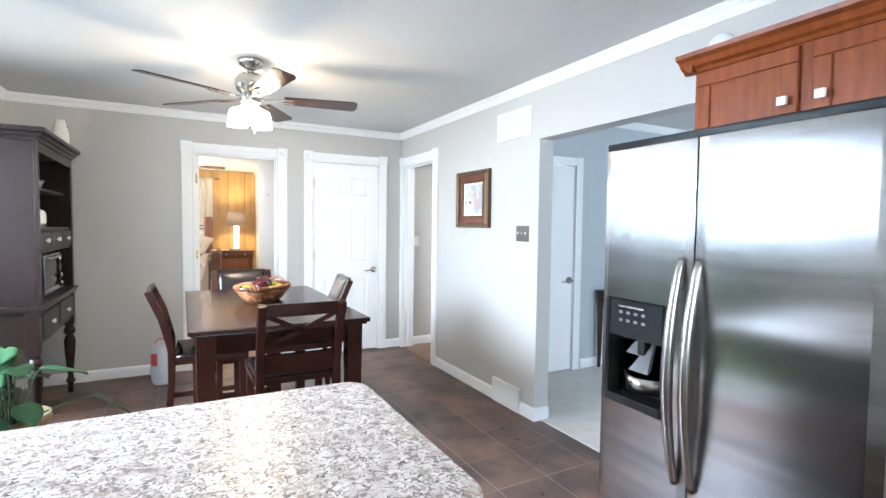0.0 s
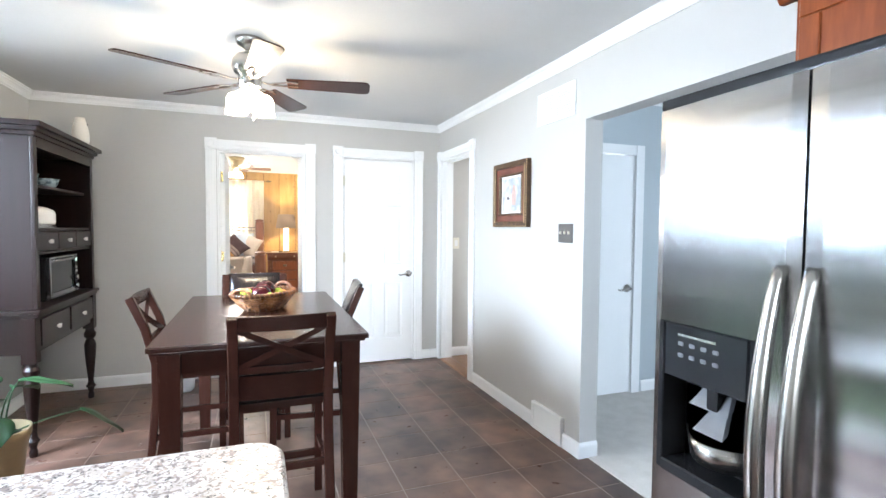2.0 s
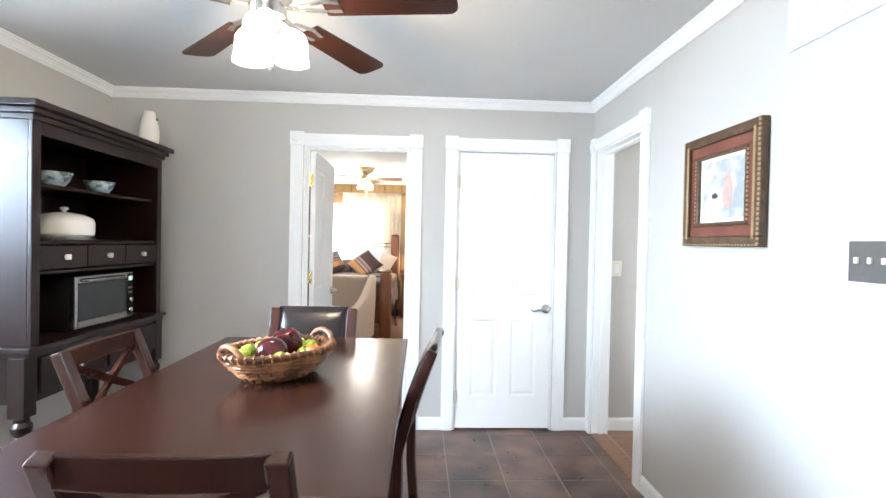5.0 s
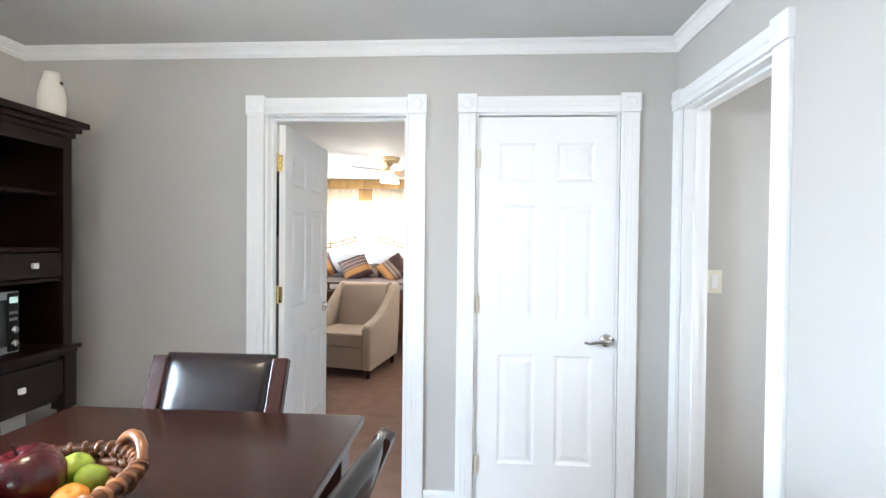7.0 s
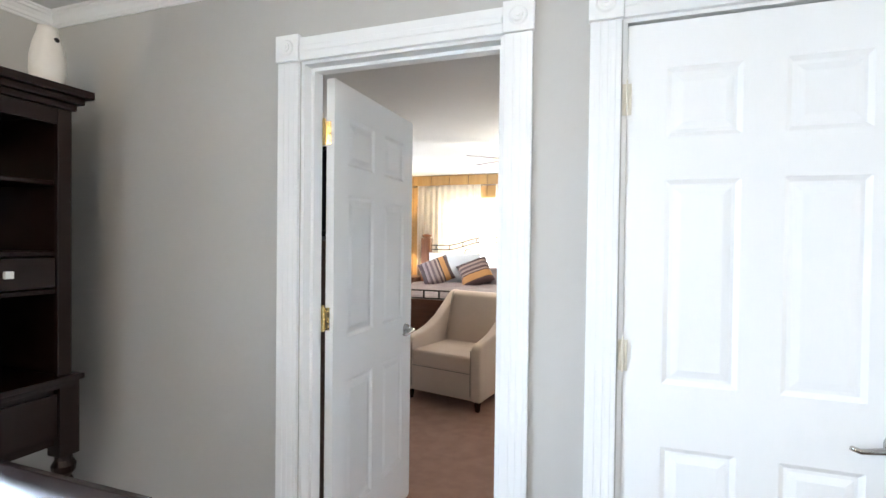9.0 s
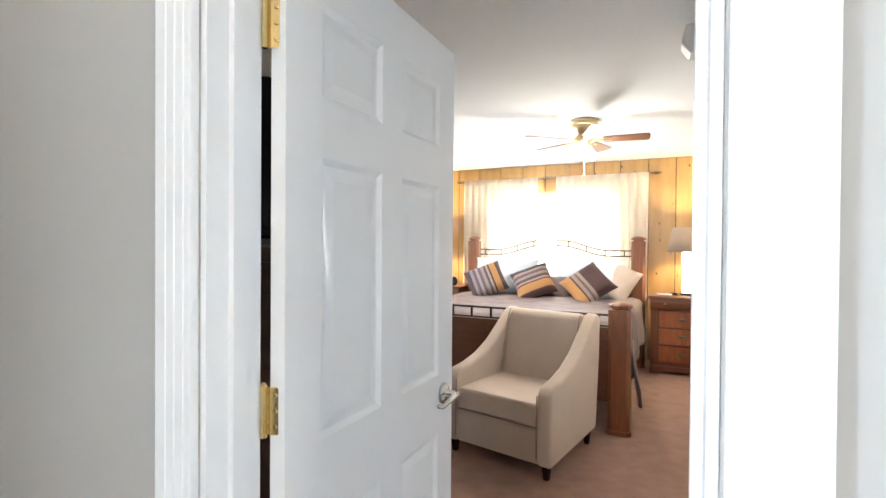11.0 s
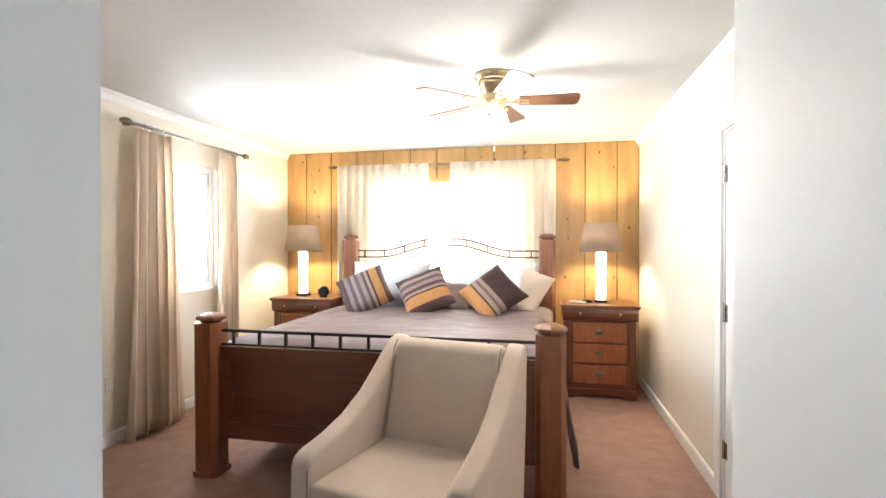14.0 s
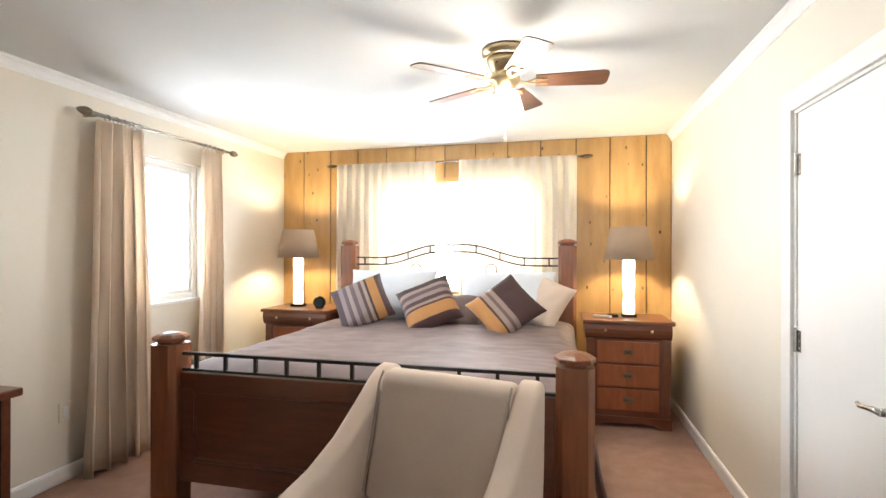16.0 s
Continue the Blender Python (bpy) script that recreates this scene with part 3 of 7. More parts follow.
def six_panel(parent, w, h, m, t=0.035):
    """A six-panel leaf, hinge edge at x = 0, thickness along y, at the pose m."""
    s, mull = 0.105, 0.10
    px = [(s, (w - mull) / 2), ((w + mull) / 2, w - s)]
    pz = [(0.24, 0.80), (0.98, 1.56), (1.68, h - 0.13)]
    bm = bmesh.new()
    xs = [(0, s), (w - s, w)]
    for a, b in xs:
        box(bm, a, b, 0, t, 0.008, h)
    for a, b in ((0.008, pz[0][0]), (pz[0][1], pz[1][0]), (pz[1][1], pz[2][0]), (pz[2][1], h)):
        box(bm, s, w - s, 0, t, a, b)
    for a, b in pz:
        box(bm, px[0][1], px[1][0], 0, t, a, b)
    leaf = part("leaf", bm, DOOR_PAINT, parent)
    leaf.matrix_basis = m
    for a, b in px:
        for c, d in pz:
            pb = bmesh.new()
            box(pb, a - 0.001, b + 0.001, 0.008, t - 0.008, c - 0.001, d + 0.001)
            for face, outw in ((0.008, 0.0035), (t - 0.008, t - 0.0035)):
                i, o = 0.042, 0.022
                q = [[pb.verts.new((x, y, z)) for x, z in ((a + e, c + e), (b - e, c + e), (b - e, d - e), (a + e, d - e))] for e, y in ((o, face), (i, outw))]
                for k in range(4):
                    pb.faces.new((q[0][k], q[0][(k + 1) % 4], q[1][(k + 1) % 4], q[1][k]))
                pb.faces.new(q[1])
                f = 0.013
                z_in = face
                y_out = 0.0005 if face < t / 2 else t - 0.0005
                q = [[pb.verts.new((x, y, z)) for x, z in ((a + e, c + e), (b - e, c + e), (b - e, d - e), (a + e, d - e))] for e, y in ((0.0, y_out), (f, z_in))]
                for k in range(4):
                    pb.faces.new((q[0][k], q[0][(k + 1) % 4], q[1][(k + 1) % 4], q[1][k]))
            part("panel", pb, DOOR_PAINT, leaf)
    return leaf


def lever(parent, m, material=NICKEL, knob=False):
    """A rose with a lever that points to -x, standing out to -y."""
    bm = bmesh.new()
    lathe(bm, [(0.033, 0), (0.033, 0.006), (0.026, 0.012), (0.013, 0.016), (0.012, 0.040)], seg=20, m=m @ pose(0, 0, 0, 90, 0, 0))
    before = set(bm.verts)
    if knob:
        lathe(bm, [(0.012, 0.035), (0.022, 0.042), (0.029, 0.056), (0.026, 0.070), (0.012, 0.076)], seg=20, m=m @ pose(0, 0, 0, 90, 0, 0))
    else:
        tube(bm, [(0.010, -0.044, 0), (-0.02, -0.046, 0.002), (-0.06, -0.046, -0.004), (-0.095, -0.044, -0.010), (-0.115, -0.040, -0.004)], [0.010, 0.010, 0.008, 0.007, 0.006], 8)
        bmesh.ops.transform(bm, matrix=m, verts=[v for v in bm.verts if v not in before])
    return part("handle", bm, material, parent, smooth=True)


def hinge(parent, m, material):
    bm = bmesh.new()
    box(bm, -0.038, 0.0, -0.001, 0.002, -0.045, 0.045, 0.001, seg=1)
    box(bm, 0.0, 0.036, -0.001, 0.002, -0.045, 0.045, 0.001, seg=1)
    tube(bm, [(0, -0.006, -0.048), (0, -0.006, 0.048)], 0.0065, 8)
    lathe(bm, [(0.008, 0.048), (0.003, 0.056)], at=(0, -0.006, 0), seg=8)
    for sx in (-0.02, 0.02):
        for sz in (-0.03, 0, 0.03):
            lathe(bm, [(0.005, 0), (0.003, 0.002)], seg=8, m=pose(sx, -0.001, sz, 90, 0, 0))
    bmesh.ops.transform(bm, matrix=m, verts=bm.verts)
    return part("hinge", bm, material, parent)


# door 1: open doorway into the bedroom, leaf swung right back
door_1 = thing("door_1", "open white six-panel door in a white cased doorway", "door", kind="structure")
casing_x(door_1, 0.09, 0.84, 0.0, -1, 2.025)
jamb_x(door_1, 0.09, 0.84, 0.0, 0.118, 2.035, 0.045)
leaf_1 = six_panel(door_1, 0.768, 2.005, pose(0.146, 0.134, 0.006, 0, 0, 90.0))
for z in (0.24, 1.075, 1.80):
    hinge(door_1, pose(0.106, 0.126, z, 0, 0, 20), BRASS)
lever(door_1, pose(0.146, 0.134, 0.92, 0, 0, 90) @ pose(0.700, 0, 0), NICKEL)
lever(door_1, pose(0.146, 0.134, 0.92, 0, 0, 90) @ pose(0.700, 0.035, 0, 0, 0, 180) @ Matrix.Diagonal((-1, 1, 1, 1)), NICKEL)
# door 2: closed six-panel door
door_2 = thing("door_2", "closed white six-panel door with satin lever handle", "door", kind="structure")
casing_x(door_2, 1.19, 1.905, 0.0, -1, 2.025)
jamb_x(door_2, 1.19, 1.905, 0.0, 0.12, 2.035, 0.05)
six_panel(door_2, 0.687, 2.006, pose(1.204, 0.004, 0.006))
for z in (0.24, 1.06, 1.80):
    hinge(door_2, pose(1.203, -0.001, z) @ Matrix.Diagonal((0.35, 1, 1, 1)), IVORY)
lever(door_2, pose(1.852, 0.004, 0.888), NICKEL)
key = bmesh.new()
lathe(key, [(0.008, 0), (0.006, 0.005)], seg=12, m=pose(1.884, 0.004, 0.893, 90, 0, 0))
part("keyhole", key, IRON, door_2)
# doorway 3 in the east wall: cased, no leaf in view
door_3 = thing("door_3", "cased white doorway to a small hall", "doorway", kind="structure")
bm3 = Matrix.Translation((2.18, 0, 0)) @ Matrix.Rotation(radians(-90), 4, "Z")
casing_x(door_3, 0.075, 0.795, 0.0, -1, 2.025)
jamb_x(door_3, 0.075, 0.795, 0.0, 0.12, 2.035, 0.05)
for o in door_3.children:
    o.data.transform(bm3)
strike = bmesh.new()
box(strike, 2.235, 2.262, -0.0915, -0.0875, 0.885, 0.945, 0.001, seg=1)
part("strike_plate", strike, NICKEL, door_3)
sill = bmesh.new()
extrude_profile(sill, [(2.17, 0.0), (2.175, 0.008), (2.20, 0.012), (2.28, 0.012), (2.305, 0.006), (2.31, 0.0)], -0.782, -0.088, Matrix.Rotation(radians(90), 4, "Z") @ Matrix.Diagonal((1, -1, 1, 1)))
part("threshold", sill, OAK_FLOOR, door_3)
# door 4: flush slab in the living room
door_4 = thing("door_4", "closed white flush door with round knob", "door", kind="structure")
part("leaf", one_box(2.635, 3.285, -1.565, -1.53, 0.012, 1.95, 0.003), DOOR_PAINT, door_4)
bm = bmesh.new()
box(bm, 3.292, 3.375, -1.59, -1.571, 0.004, 2.035, 0.004)
box(bm, 2.54, 2.628, -1.59, -1.571, 0.004, 2.035, 0.004)
box(bm, 2.628, 3.292, -1.588, -1.571, 1.955, 2.033, 0.004)
box(bm, 3.285, 3.302, -1.569, -1.45, 0.004, 1.965)
box(bm, 2.62, 2.634, -1.569, -1.45, 0.004, 1.965)
part("casing", bm, TRIM, door_4)
lever(door_4, pose(3.240, -1.566, 0.873), NICKEL)
# door 5: bedroom closet door in the east wall
door_5 = thing("door_5", "white flush closet door with lever handle", "door", kind="structure")
part("leaf", one_box(1.372, 1.407, 2.775, 3.475, 0.012, 1.975, 0.003), DOOR_PAINT, door_5)
bm = bmesh.new()
box(bm, 1.352, 1.369, 3.498, 3.588, 0.004, 2.075, 0.004)
box(bm, 1.352, 1.369, 2.66, 2.752, 0.004, 2.075, 0.004)
box(bm, 1.352, 1.368, 2.752, 3.498, 1.992, 2.073, 0.004)
box(bm, 1.366, 1.49, 3.478, 3.492, 0.004, 1.99)
box(bm, 1.366, 1.49, 2.758, 2.772, 0.004, 1.99)
box(bm, 1.366, 1.49, 2.772, 3.478, 1.978, 1.99)
part("casing", bm, TRIM, door_5)
M5 = pose(1.372, 2.86, 0.915, 0, 0, -90)
lever(door_5, M5, NICKEL)
for z in (0.29, 1.02, 1.76):
    hinge(door_5, pose(1.371, 3.481, z, 0, 0, -90), NICKEL)


def window(name, label, m, w, h, sashes=2):
    """A window in a hole w by h, centred on the pose m, room on -y."""
    wd = thing(name, label, "window", kind="structure")
    wd.matrix_basis = m
    bm = bmesh.new()
    f = 0.045
    for a in ((-w / 2, -w / 2 + f, -h / 2, h / 2), (w / 2 - f, w / 2, -h / 2, h / 2), (-w / 2 + f, w / 2 - f, -h / 2, -h / 2 + f), (-w / 2 + f, w / 2 - f, h / 2 - f, h / 2)):
        box(bm, a[0], a[1], 0.03, 0.10, a[2], a[3], 0.003, seg=1)
    part("window_frame", bm, TRIM, wd)
    part("window_sill", one_box(-w / 2 - 0.03, w / 2 + 0.03, -0.03, 0.03, -h / 2 - 0.02, -h / 2 + 0.004, 0.004), TRIM, wd)
    step = (w - 2 * f) / sashes
    for k in range(sashes):
        a = -w / 2 + f + k * step
        bm = bmesh.new()
        for q in ((a, a + 0.03, -h / 2 + f, h / 2 - f), (a + step - 0.03, a + step, -h / 2 + f, h / 2 - f), (a + 0.03, a + step - 0.03, -h / 2 + f, -h / 2 + f + 0.03), (a + 0.03, a + step - 0.03, h / 2 - f - 0.03, h / 2 - f)):
            box(bm, q[0], q[1], 0.045, 0.075, q[2], q[3])
        sash = part("sash", bm, TRIM, wd)
        g = part("pane", one_box(a + 0.03, a + step - 0.03, 0.058, 0.063, -h / 2 + f + 0.03, h / 2 - f - 0.03), GLASS, sash)
        g.visible_shadow = False
    return wd


window("window_1", "wide bright window behind pale curtains", pose(-0.61, 5.87, 1.535), 1.70, 1.07, 2)
window("window_2", "small bright window between champagne curtains", pose(-2.51, 4.22, 1.54, 0, 0, 90), 0.76, 1.08, 1)
window("window_3", "sliding glass patio door in the dining room wall", pose(-1.25, -2.46, 1.045, 0, 0, 90), 2.08, 2.01, 2)
# hall, kitchen and living-room windows are out of view, added to carry fill light
window("window_6", "unseen small hall window, added to light the hall", pose(3.61, -0.75, 1.45, 0, 0, -90), 0.9, 1.1, 1)
window("window_4", "unseen kitchen window, added for frontal fill light", pose(0.4, -6.81, 1.5, 0, 0, 180), 1.6, 1.0, 2)
window("window_5", "unseen wide living room window, added to light the room", pose(4.4, -6.81, 1.4, 0, 0, 180), 2.0, 1.4, 2)


# ---- dining room and kitchen things ----
def kitchen_island():
    t = thing("island_worktop", "speckled beige granite worktop with rounded corner", "worktop")
    bm = bmesh.new()
    x0, x1, y0, y1, r = -1.235, 0.462, -4.42, -3.705, 0.07
    prof = [(x0, y0)] + [(x1 - r + r * math.cos(a), y0 + r + r * math.sin(a)) for a in [radians(-90 + 15 * k) for k in range(7)]]
    prof += [(x1 - r + r * math.cos(a), y1 - r + r * math.sin(a)) for a in [radians(15 * k) for k in range(7)]] + [(x0, y1)]
    lo = [bm.verts.new((x, y, 0.885)) for x, y in prof]
    hi = [bm.verts.new((x, y, 0.92)) for x, y in prof]
    for k in range(len(prof)):
        bm.faces.new((lo[k], lo[(k + 1) % len(prof)], hi[(k + 1) % len(prof)], hi[k]))
    bm.faces.new(lo)
    bm.faces.new(hi)
    soften(part("slab", bm, GRANITE, t), 0.008, 3)
    c = thing("base_cabinet", "dark wood base cabinet under the granite worktop", "cabinet")
    part("body", one_box(-1.235, 0.41, -4.38, -3.95, 0.10, 0.884), ESPRESSO_V, c)
    part("plinth", one_box(-1.235, 0.37, -4.32, -3.98, 0.0, 0.099), IRON, c)
    for k in range(3):
        a = -1.2 + k * 0.53
        part("door", one_box(a, a + 0.51, -4.40, -4.381, 0.13, 0.86, 0.004), ESPRESSO_V, c)
    part("end_panel", one_box(0.411, 0.425, -4.36, -3.97, 0.12, 0.86, 0.004), ESPRESSO_V, c)


def refrigerator():
    f = thing("refrigerator", "side-by-side stainless steel refrigerator with black ice dispenser", "refrigerator")
    ya, ys, yb = -3.762, -4.132, -4.605
    part("body", one_box(1.455, 2.14, yb + 0.005, ya - 0.005, 0.03, 1.655, 0.006), STEEL_DARK, f)
    part("kick_plate", one_box(1.43, 1.455, yb + 0.02, ya - 0.02, 0.01, 0.09, 0.003), BLACK_PLASTIC, f)
    part("top_trim", one_box(1.385, 1.60, yb + 0.004, ya - 0.004, 1.6555, 1.682, 0.006), BLACK_PLASTIC, f)

    def door(y0, y1, hole=None):
        """A door slab whose face bows out along its width."""
        bm = bmesh.new()
        n, zs = 14, [0.10, 1.654] if not hole else [0.10, hole[2], hole[3], 1.654]
        ys_ = sorted({y0 + (y1 - y0) * k / n for k in range(n + 1)} | (set(hole[:2]) if hole else set()))
        mid, half = (ya + yb) / 2, (ya - yb) / 2
        bow = lambda y: 1.370 + 0.014 * ((y - mid) / half) ** 2 + (0.006 if min(abs(y - y0), abs(y - y1)) < 1e-6 else 0.0)
        grid = [[bm.verts.new((bow(y), y, z)) for z in zs] for y in ys_]
        back = [[bm.verts.new((1.45, y, z)) for z in zs] for y in ys_]
        for i in range(len(ys_) - 1):
            for j in range(len(zs) - 1):
                yc = (ys_[i] + ys_[i + 1]) / 2
                if hole and hole[0] < yc < hole[1] and j == 1:
                    continue
                bm.faces.new((grid[i][j], grid[i + 1][j], grid[i + 1][j + 1], grid[i][j + 1]))
                bm.faces.new((back[i][j], back[i + 1][j], back[i + 1][j + 1], back[i][j + 1]))
            bm.faces.new((grid[i][0], grid[i + 1][0], back[i + 1][0], back[i][0]))
            bm.faces.new((grid[i][-1], grid[i + 1][-1], back[i + 1][-1], back[i][-1]))
        for i in (0, -1):
            for j in range(len(zs) - 1):
                bm.faces.new((grid[i][j], grid[i][j + 1], back[i][j + 1], back[i][j]))
        return bm

    freezer = part("freezer_door", door(ys + 0.003, ya, (-4.052, -3.786, 0.748, 1.128)), STEEL, f)
    part("fridge_door", door(yb, ys - 0.003), STEEL, f)
    for y in (-4.098, -4.158):
        bm = bmesh.new()
        n = 28
        pts = [(1.372 - 0.056 * math.sin(math.pi * k / n) ** 0.8 - 0.006, y, 0.572 + 0.713 * k / n) for k in range(n + 1)]
        tube(bm, pts, [0.012 + 0.006 * math.sin(math.pi * k / n) for k in range(n + 1)], 18)
        part("handle", bm, NICKEL, f, smooth=True)
    y0, y1, z0, z1 = -4.050, -3.788, 0.750, 1.126
    bm = bmesh.new()
    box(bm, 1.374, 1.46, y0, y0 + 0.018, z0, z1, 0.003, seg=1)
    part("dispenser_side", bm, BLACK_PLASTIC, freezer)
    bm = bmesh.new()
    box(bm, 1.374, 1.46, y1 - 0.018, y1, z0, z1, 0.003, seg=1)
    part("dispenser_side", bm, BLACK_PLASTIC, freezer)
    part("control_panel", one_box(1.374, 1.47, y0 + 0.0185, y1 - 0.0185, z1 - 0.135, z1, 0.004, seg=1), BLACK_PLASTIC, freezer, "black ice and water control panel")
    part("drip_tray", one_box(1.368, 1.47, y0 + 0.0185, y1 - 0.0185, z0, z0 + 0.03, 0.004, seg=1), BLACK_PLASTIC, freezer)
    part("recess", one_box(1.455, 1.47, y0 + 0.0185, y1 - 0.0185, z0 + 0.0305, z1 - 0.1355), BLACK_PLASTIC, freezer)
    bm = bmesh.new()
    for z, lo, hi in ((0.995, 0.030, 0.052), (0.935, 0.018, 0.040)):
        bmv = [(1.395, -3.92 + hi, z - 0.06), (1.395, -3.92 - hi, z - 0.06), (1.44, -3.92 - lo, z), (1.44, -3.92 + lo, z)]
        a = [bm.verts.new(p) for p in bmv]
        b = [bm.verts.new((x + 0.018, y, q + 0.012)) for x, y, q in bmv]
        for k in range(4):
            bm.faces.new((a[k], a[(k + 1) % 4], b[(k + 1) % 4], b[k]))
        bm.faces.new(a)
        bm.faces.new(b)
    part("chute", bm, STEEL_DARK, freezer, "grey plastic ice chute")
    part("nozzle", one_box(1.395, 1.435, -3.945, -3.915, z1 - 0.19, z1 - 0.1355, 0.006), BLACK_PLASTIC, freezer)
    bm = bmesh.new()
    arc = [(1.452 - 0.078 * math.sin(math.pi * k / 16), -4.025 + 0.212 * k / 16) for k in range(17)]
    lo, hi, hb, lb = [[bm.verts.new((x + dx, y, z)) for x, y in arc] for dx, z in ((0.012, 0.803), (0.0, 0.858), (0.010, 0.858), (0.022, 0.803))]
    for p, q in ((lo, hi), (hi, hb), (hb, lb), (lb, lo)):
        for k in range(16):
            bm.faces.new((p[k], p[k + 1], q[k + 1], q[k]))
    for k in (0, 16):
        bm.faces.new((lo[k], hi[k], hb[k], lb[k]))
    part("paddle", bm, NICKEL, freezer, "curved shiny dispenser lip", True)
    for k in range(4):
        for row in (0, 1):
            part("button", one_box(1.3705, 1.374, -3.963 + k * 0.032, -3.947 + k * 0.032, 1.047 + row * 0.028, 1.057 + row * 0.028, 0.002, seg=1), STEEL_DARK, freezer)
    part("label_bar", one_box(1.3712, 1.374, -3.955, -3.85, 1.098, 1.104), NICKEL, freezer)


def wall_cabinet():
    c = thing("wall_cabinet", "cherry wood wall cabinet above the refrigerator", "cabinet")
    part("body", one_box(1.842, 2.176, -4.72, -3.79, 1.70, 2.02), KITCHEN_CHERRY, c)
    bm = bmesh.new()
    prof = [(1.85, 2.005), (1.832, 2.005), (1.822, 2.018), (1.806, 2.026), (1.792, 2.046), (1.772, 2.056), (1.768, 2.072), (1.85, 2.072)]
    extrude_profile(bm, prof, -4.74, -3.745, Matrix(((0, 1, 0, 0), (1, 0, 0, 0), (0, 0, 1, 0), (0, 0, 0, 1))))
    extrude_profile(bm, [(-3.80, 2.005), (-3.78, 2.005), (-3.77, 2.018), (-3.757, 2.03), (-3.746, 2.05), (-3.74, 2.072), (-3.80, 2.072)], 1.80, 2.176)
    part("crown", bm, KITCHEN_CHERRY, c, "stepped cherry crown moulding")
    for a, b, kn in ((-4.172, -3.805, -4.136), (-4.60, -4.215, -4.25)):
        bm = bmesh.new()
        box(bm, 1.826, 1.843, a, b, 1.715, 1.775, 0.003, seg=1)
        box(bm, 1.826, 1.843, a, b, 1.945, 2.0, 0.003, seg=1)
        box(bm, 1.826, 1.843, a, a + 0.055, 1.776, 1.944, 0.003, seg=1)
        box(bm, 1.826, 1.843, b - 0.055, b, 1.776, 1.944, 0.003, seg=1)
        box(bm, 1.834, 1.843, a + 0.05, b - 0.05, 1.77, 1.95)
        d = part("door", bm, KITCHEN_CHERRY, c)
        bm = bmesh.new()
        tube(bm, [(1.826, kn, 1.818), (1.812, kn, 1.818)], 0.006, 8)
        box(bm, 1.798, 1.813, kn - 0.015, kn + 0.015, 1.803, 1.833, 0.004)
        part("knob", bm, CERAMIC, d, "square pale knob")


def hutch():
    t = thing("hutch", "dark mahogany hutch with open shelves and turned legs", "hutch")
    xb, xf, y0, y1 = -1.235, -0.790, -1.30, -0.232
    # upper case
    for nm, a in (("side_panel", (xb, xf, y0, y0 + 0.03, 0.861, 1.86)), ("side_panel", (xb, xf, y1 - 0.03, y1, 0.861, 1.86)), ("back_panel", (xb, xb + 0.012, y0 + 0.03, y1 - 0.03, 0.861, 1.86)), ("top_board", (xb, xf, y0 + 0.03, y1 - 0.03, 1.84, 1.86))):
        part(nm, one_box(*a, bevel=0.002, seg=1), HUTCH, t)
    bm = bmesh.new()
    box(bm, xf, xf + 0.018, y0, y0 + 0.05, 0.861, 1.86, 0.004)
    box(bm, xf, xf + 0.018, y1 - 0.05, y1, 0.861, 1.86, 0.004)
    box(bm, xf, xf + 0.018, y0 + 0.05, y1 - 0.05, 1.80, 1.86, 0.004)
    part("face_frame", bm, HUTCH, t)
    bm = bmesh.new()
    for z0, z1, o in ((1.86, 1.885, 0.012), (1.885, 1.91, 0.030), (1.91, 1.94, 0.052)):
        box(bm, xb, xf + 0.018 + o, y0 - o, y1 + o, z0, z1 - 0.0005, 0.005)
    part("cornice", bm, HUTCH, t)
    for z, d in ((1.595, 0.03), (1.33, 0.0), (1.19, 0.0)):
        part("shelf", one_box(xb + 0.012, xf - d, y0 + 0.03, y1 - 0.03, z - 0.018, z, 0.003, seg=1), HUTCH, t)
    for k in range(3):
        a = y0 + 0.05 + k * (y1 - y0 - 0.1) / 3
        b = a + (y1 - y0 - 0.1) / 3
        d = part("drawer", one_box(xf - 0.30, xf + 0.012, a + 0.004, b - 0.004, 1.196, 1.306, 0.004), HUTCH, t)
        kb = bmesh.new()
        box(kb, xf + 0.020, xf + 0.036, (a + b) / 2 - 0.013, (a + b) / 2 + 0.013, 1.238, 1.264, 0.004)
        tube(kb, [(xf + 0.011, (a + b) / 2, 1.251), (xf + 0.021, (a + b) / 2, 1.251)], 0.006, 8)
        part("knob", kb, CERAMIC, d, "square white knob")
    # table part
    bm = bmesh.new()
    box(bm, xb, xf + 0.040, y0 - 0.035, y1 + 0.035, 0.838, 0.860, 0.006)
    box(bm, xb, xf + 0.028, y0 - 0.022, y1 + 0.022, 0.818, 0.8375, 0.005)
    part("counter", bm, HUTCH, t)
    ap = bmesh.new()
    box(ap, xb + 0.02, xf - 0.01, y0 + 0.012, y0 + 0.03, 0.60, 0.8175)
    box(ap, xb + 0.02, xf - 0.01, y1 - 0.03, y1 - 0.012, 0.60, 0.8175)
    box(ap, xb + 0.01, xb + 0.03, y0 + 0.03, y1 - 0.03, 0.60, 0.8175)
    box(ap, xf - 0.02, xf - 0.004, y0 + 0.05, y1 - 0.05, 0.60, 0.8175)
    part("apron", ap, HUTCH, t)
    for k in range(2):
        a = y0 + 0.07 + k * 0.49
        d = part("drawer", one_box(xf - 0.003, xf + 0.014, a, a + 0.46, 0.635, 0.795, 0.005), HUTCH, t)
        kb = bmesh.new()
        box(kb, xf + 0.022, xf + 0.038, a + 0.217, a + 0.243, 0.70, 0.726, 0.004)
        tube(kb, [(xf + 0.013, a + 0.23, 0.713), (xf + 0.024, a + 0.23, 0.713)], 0.006, 8)
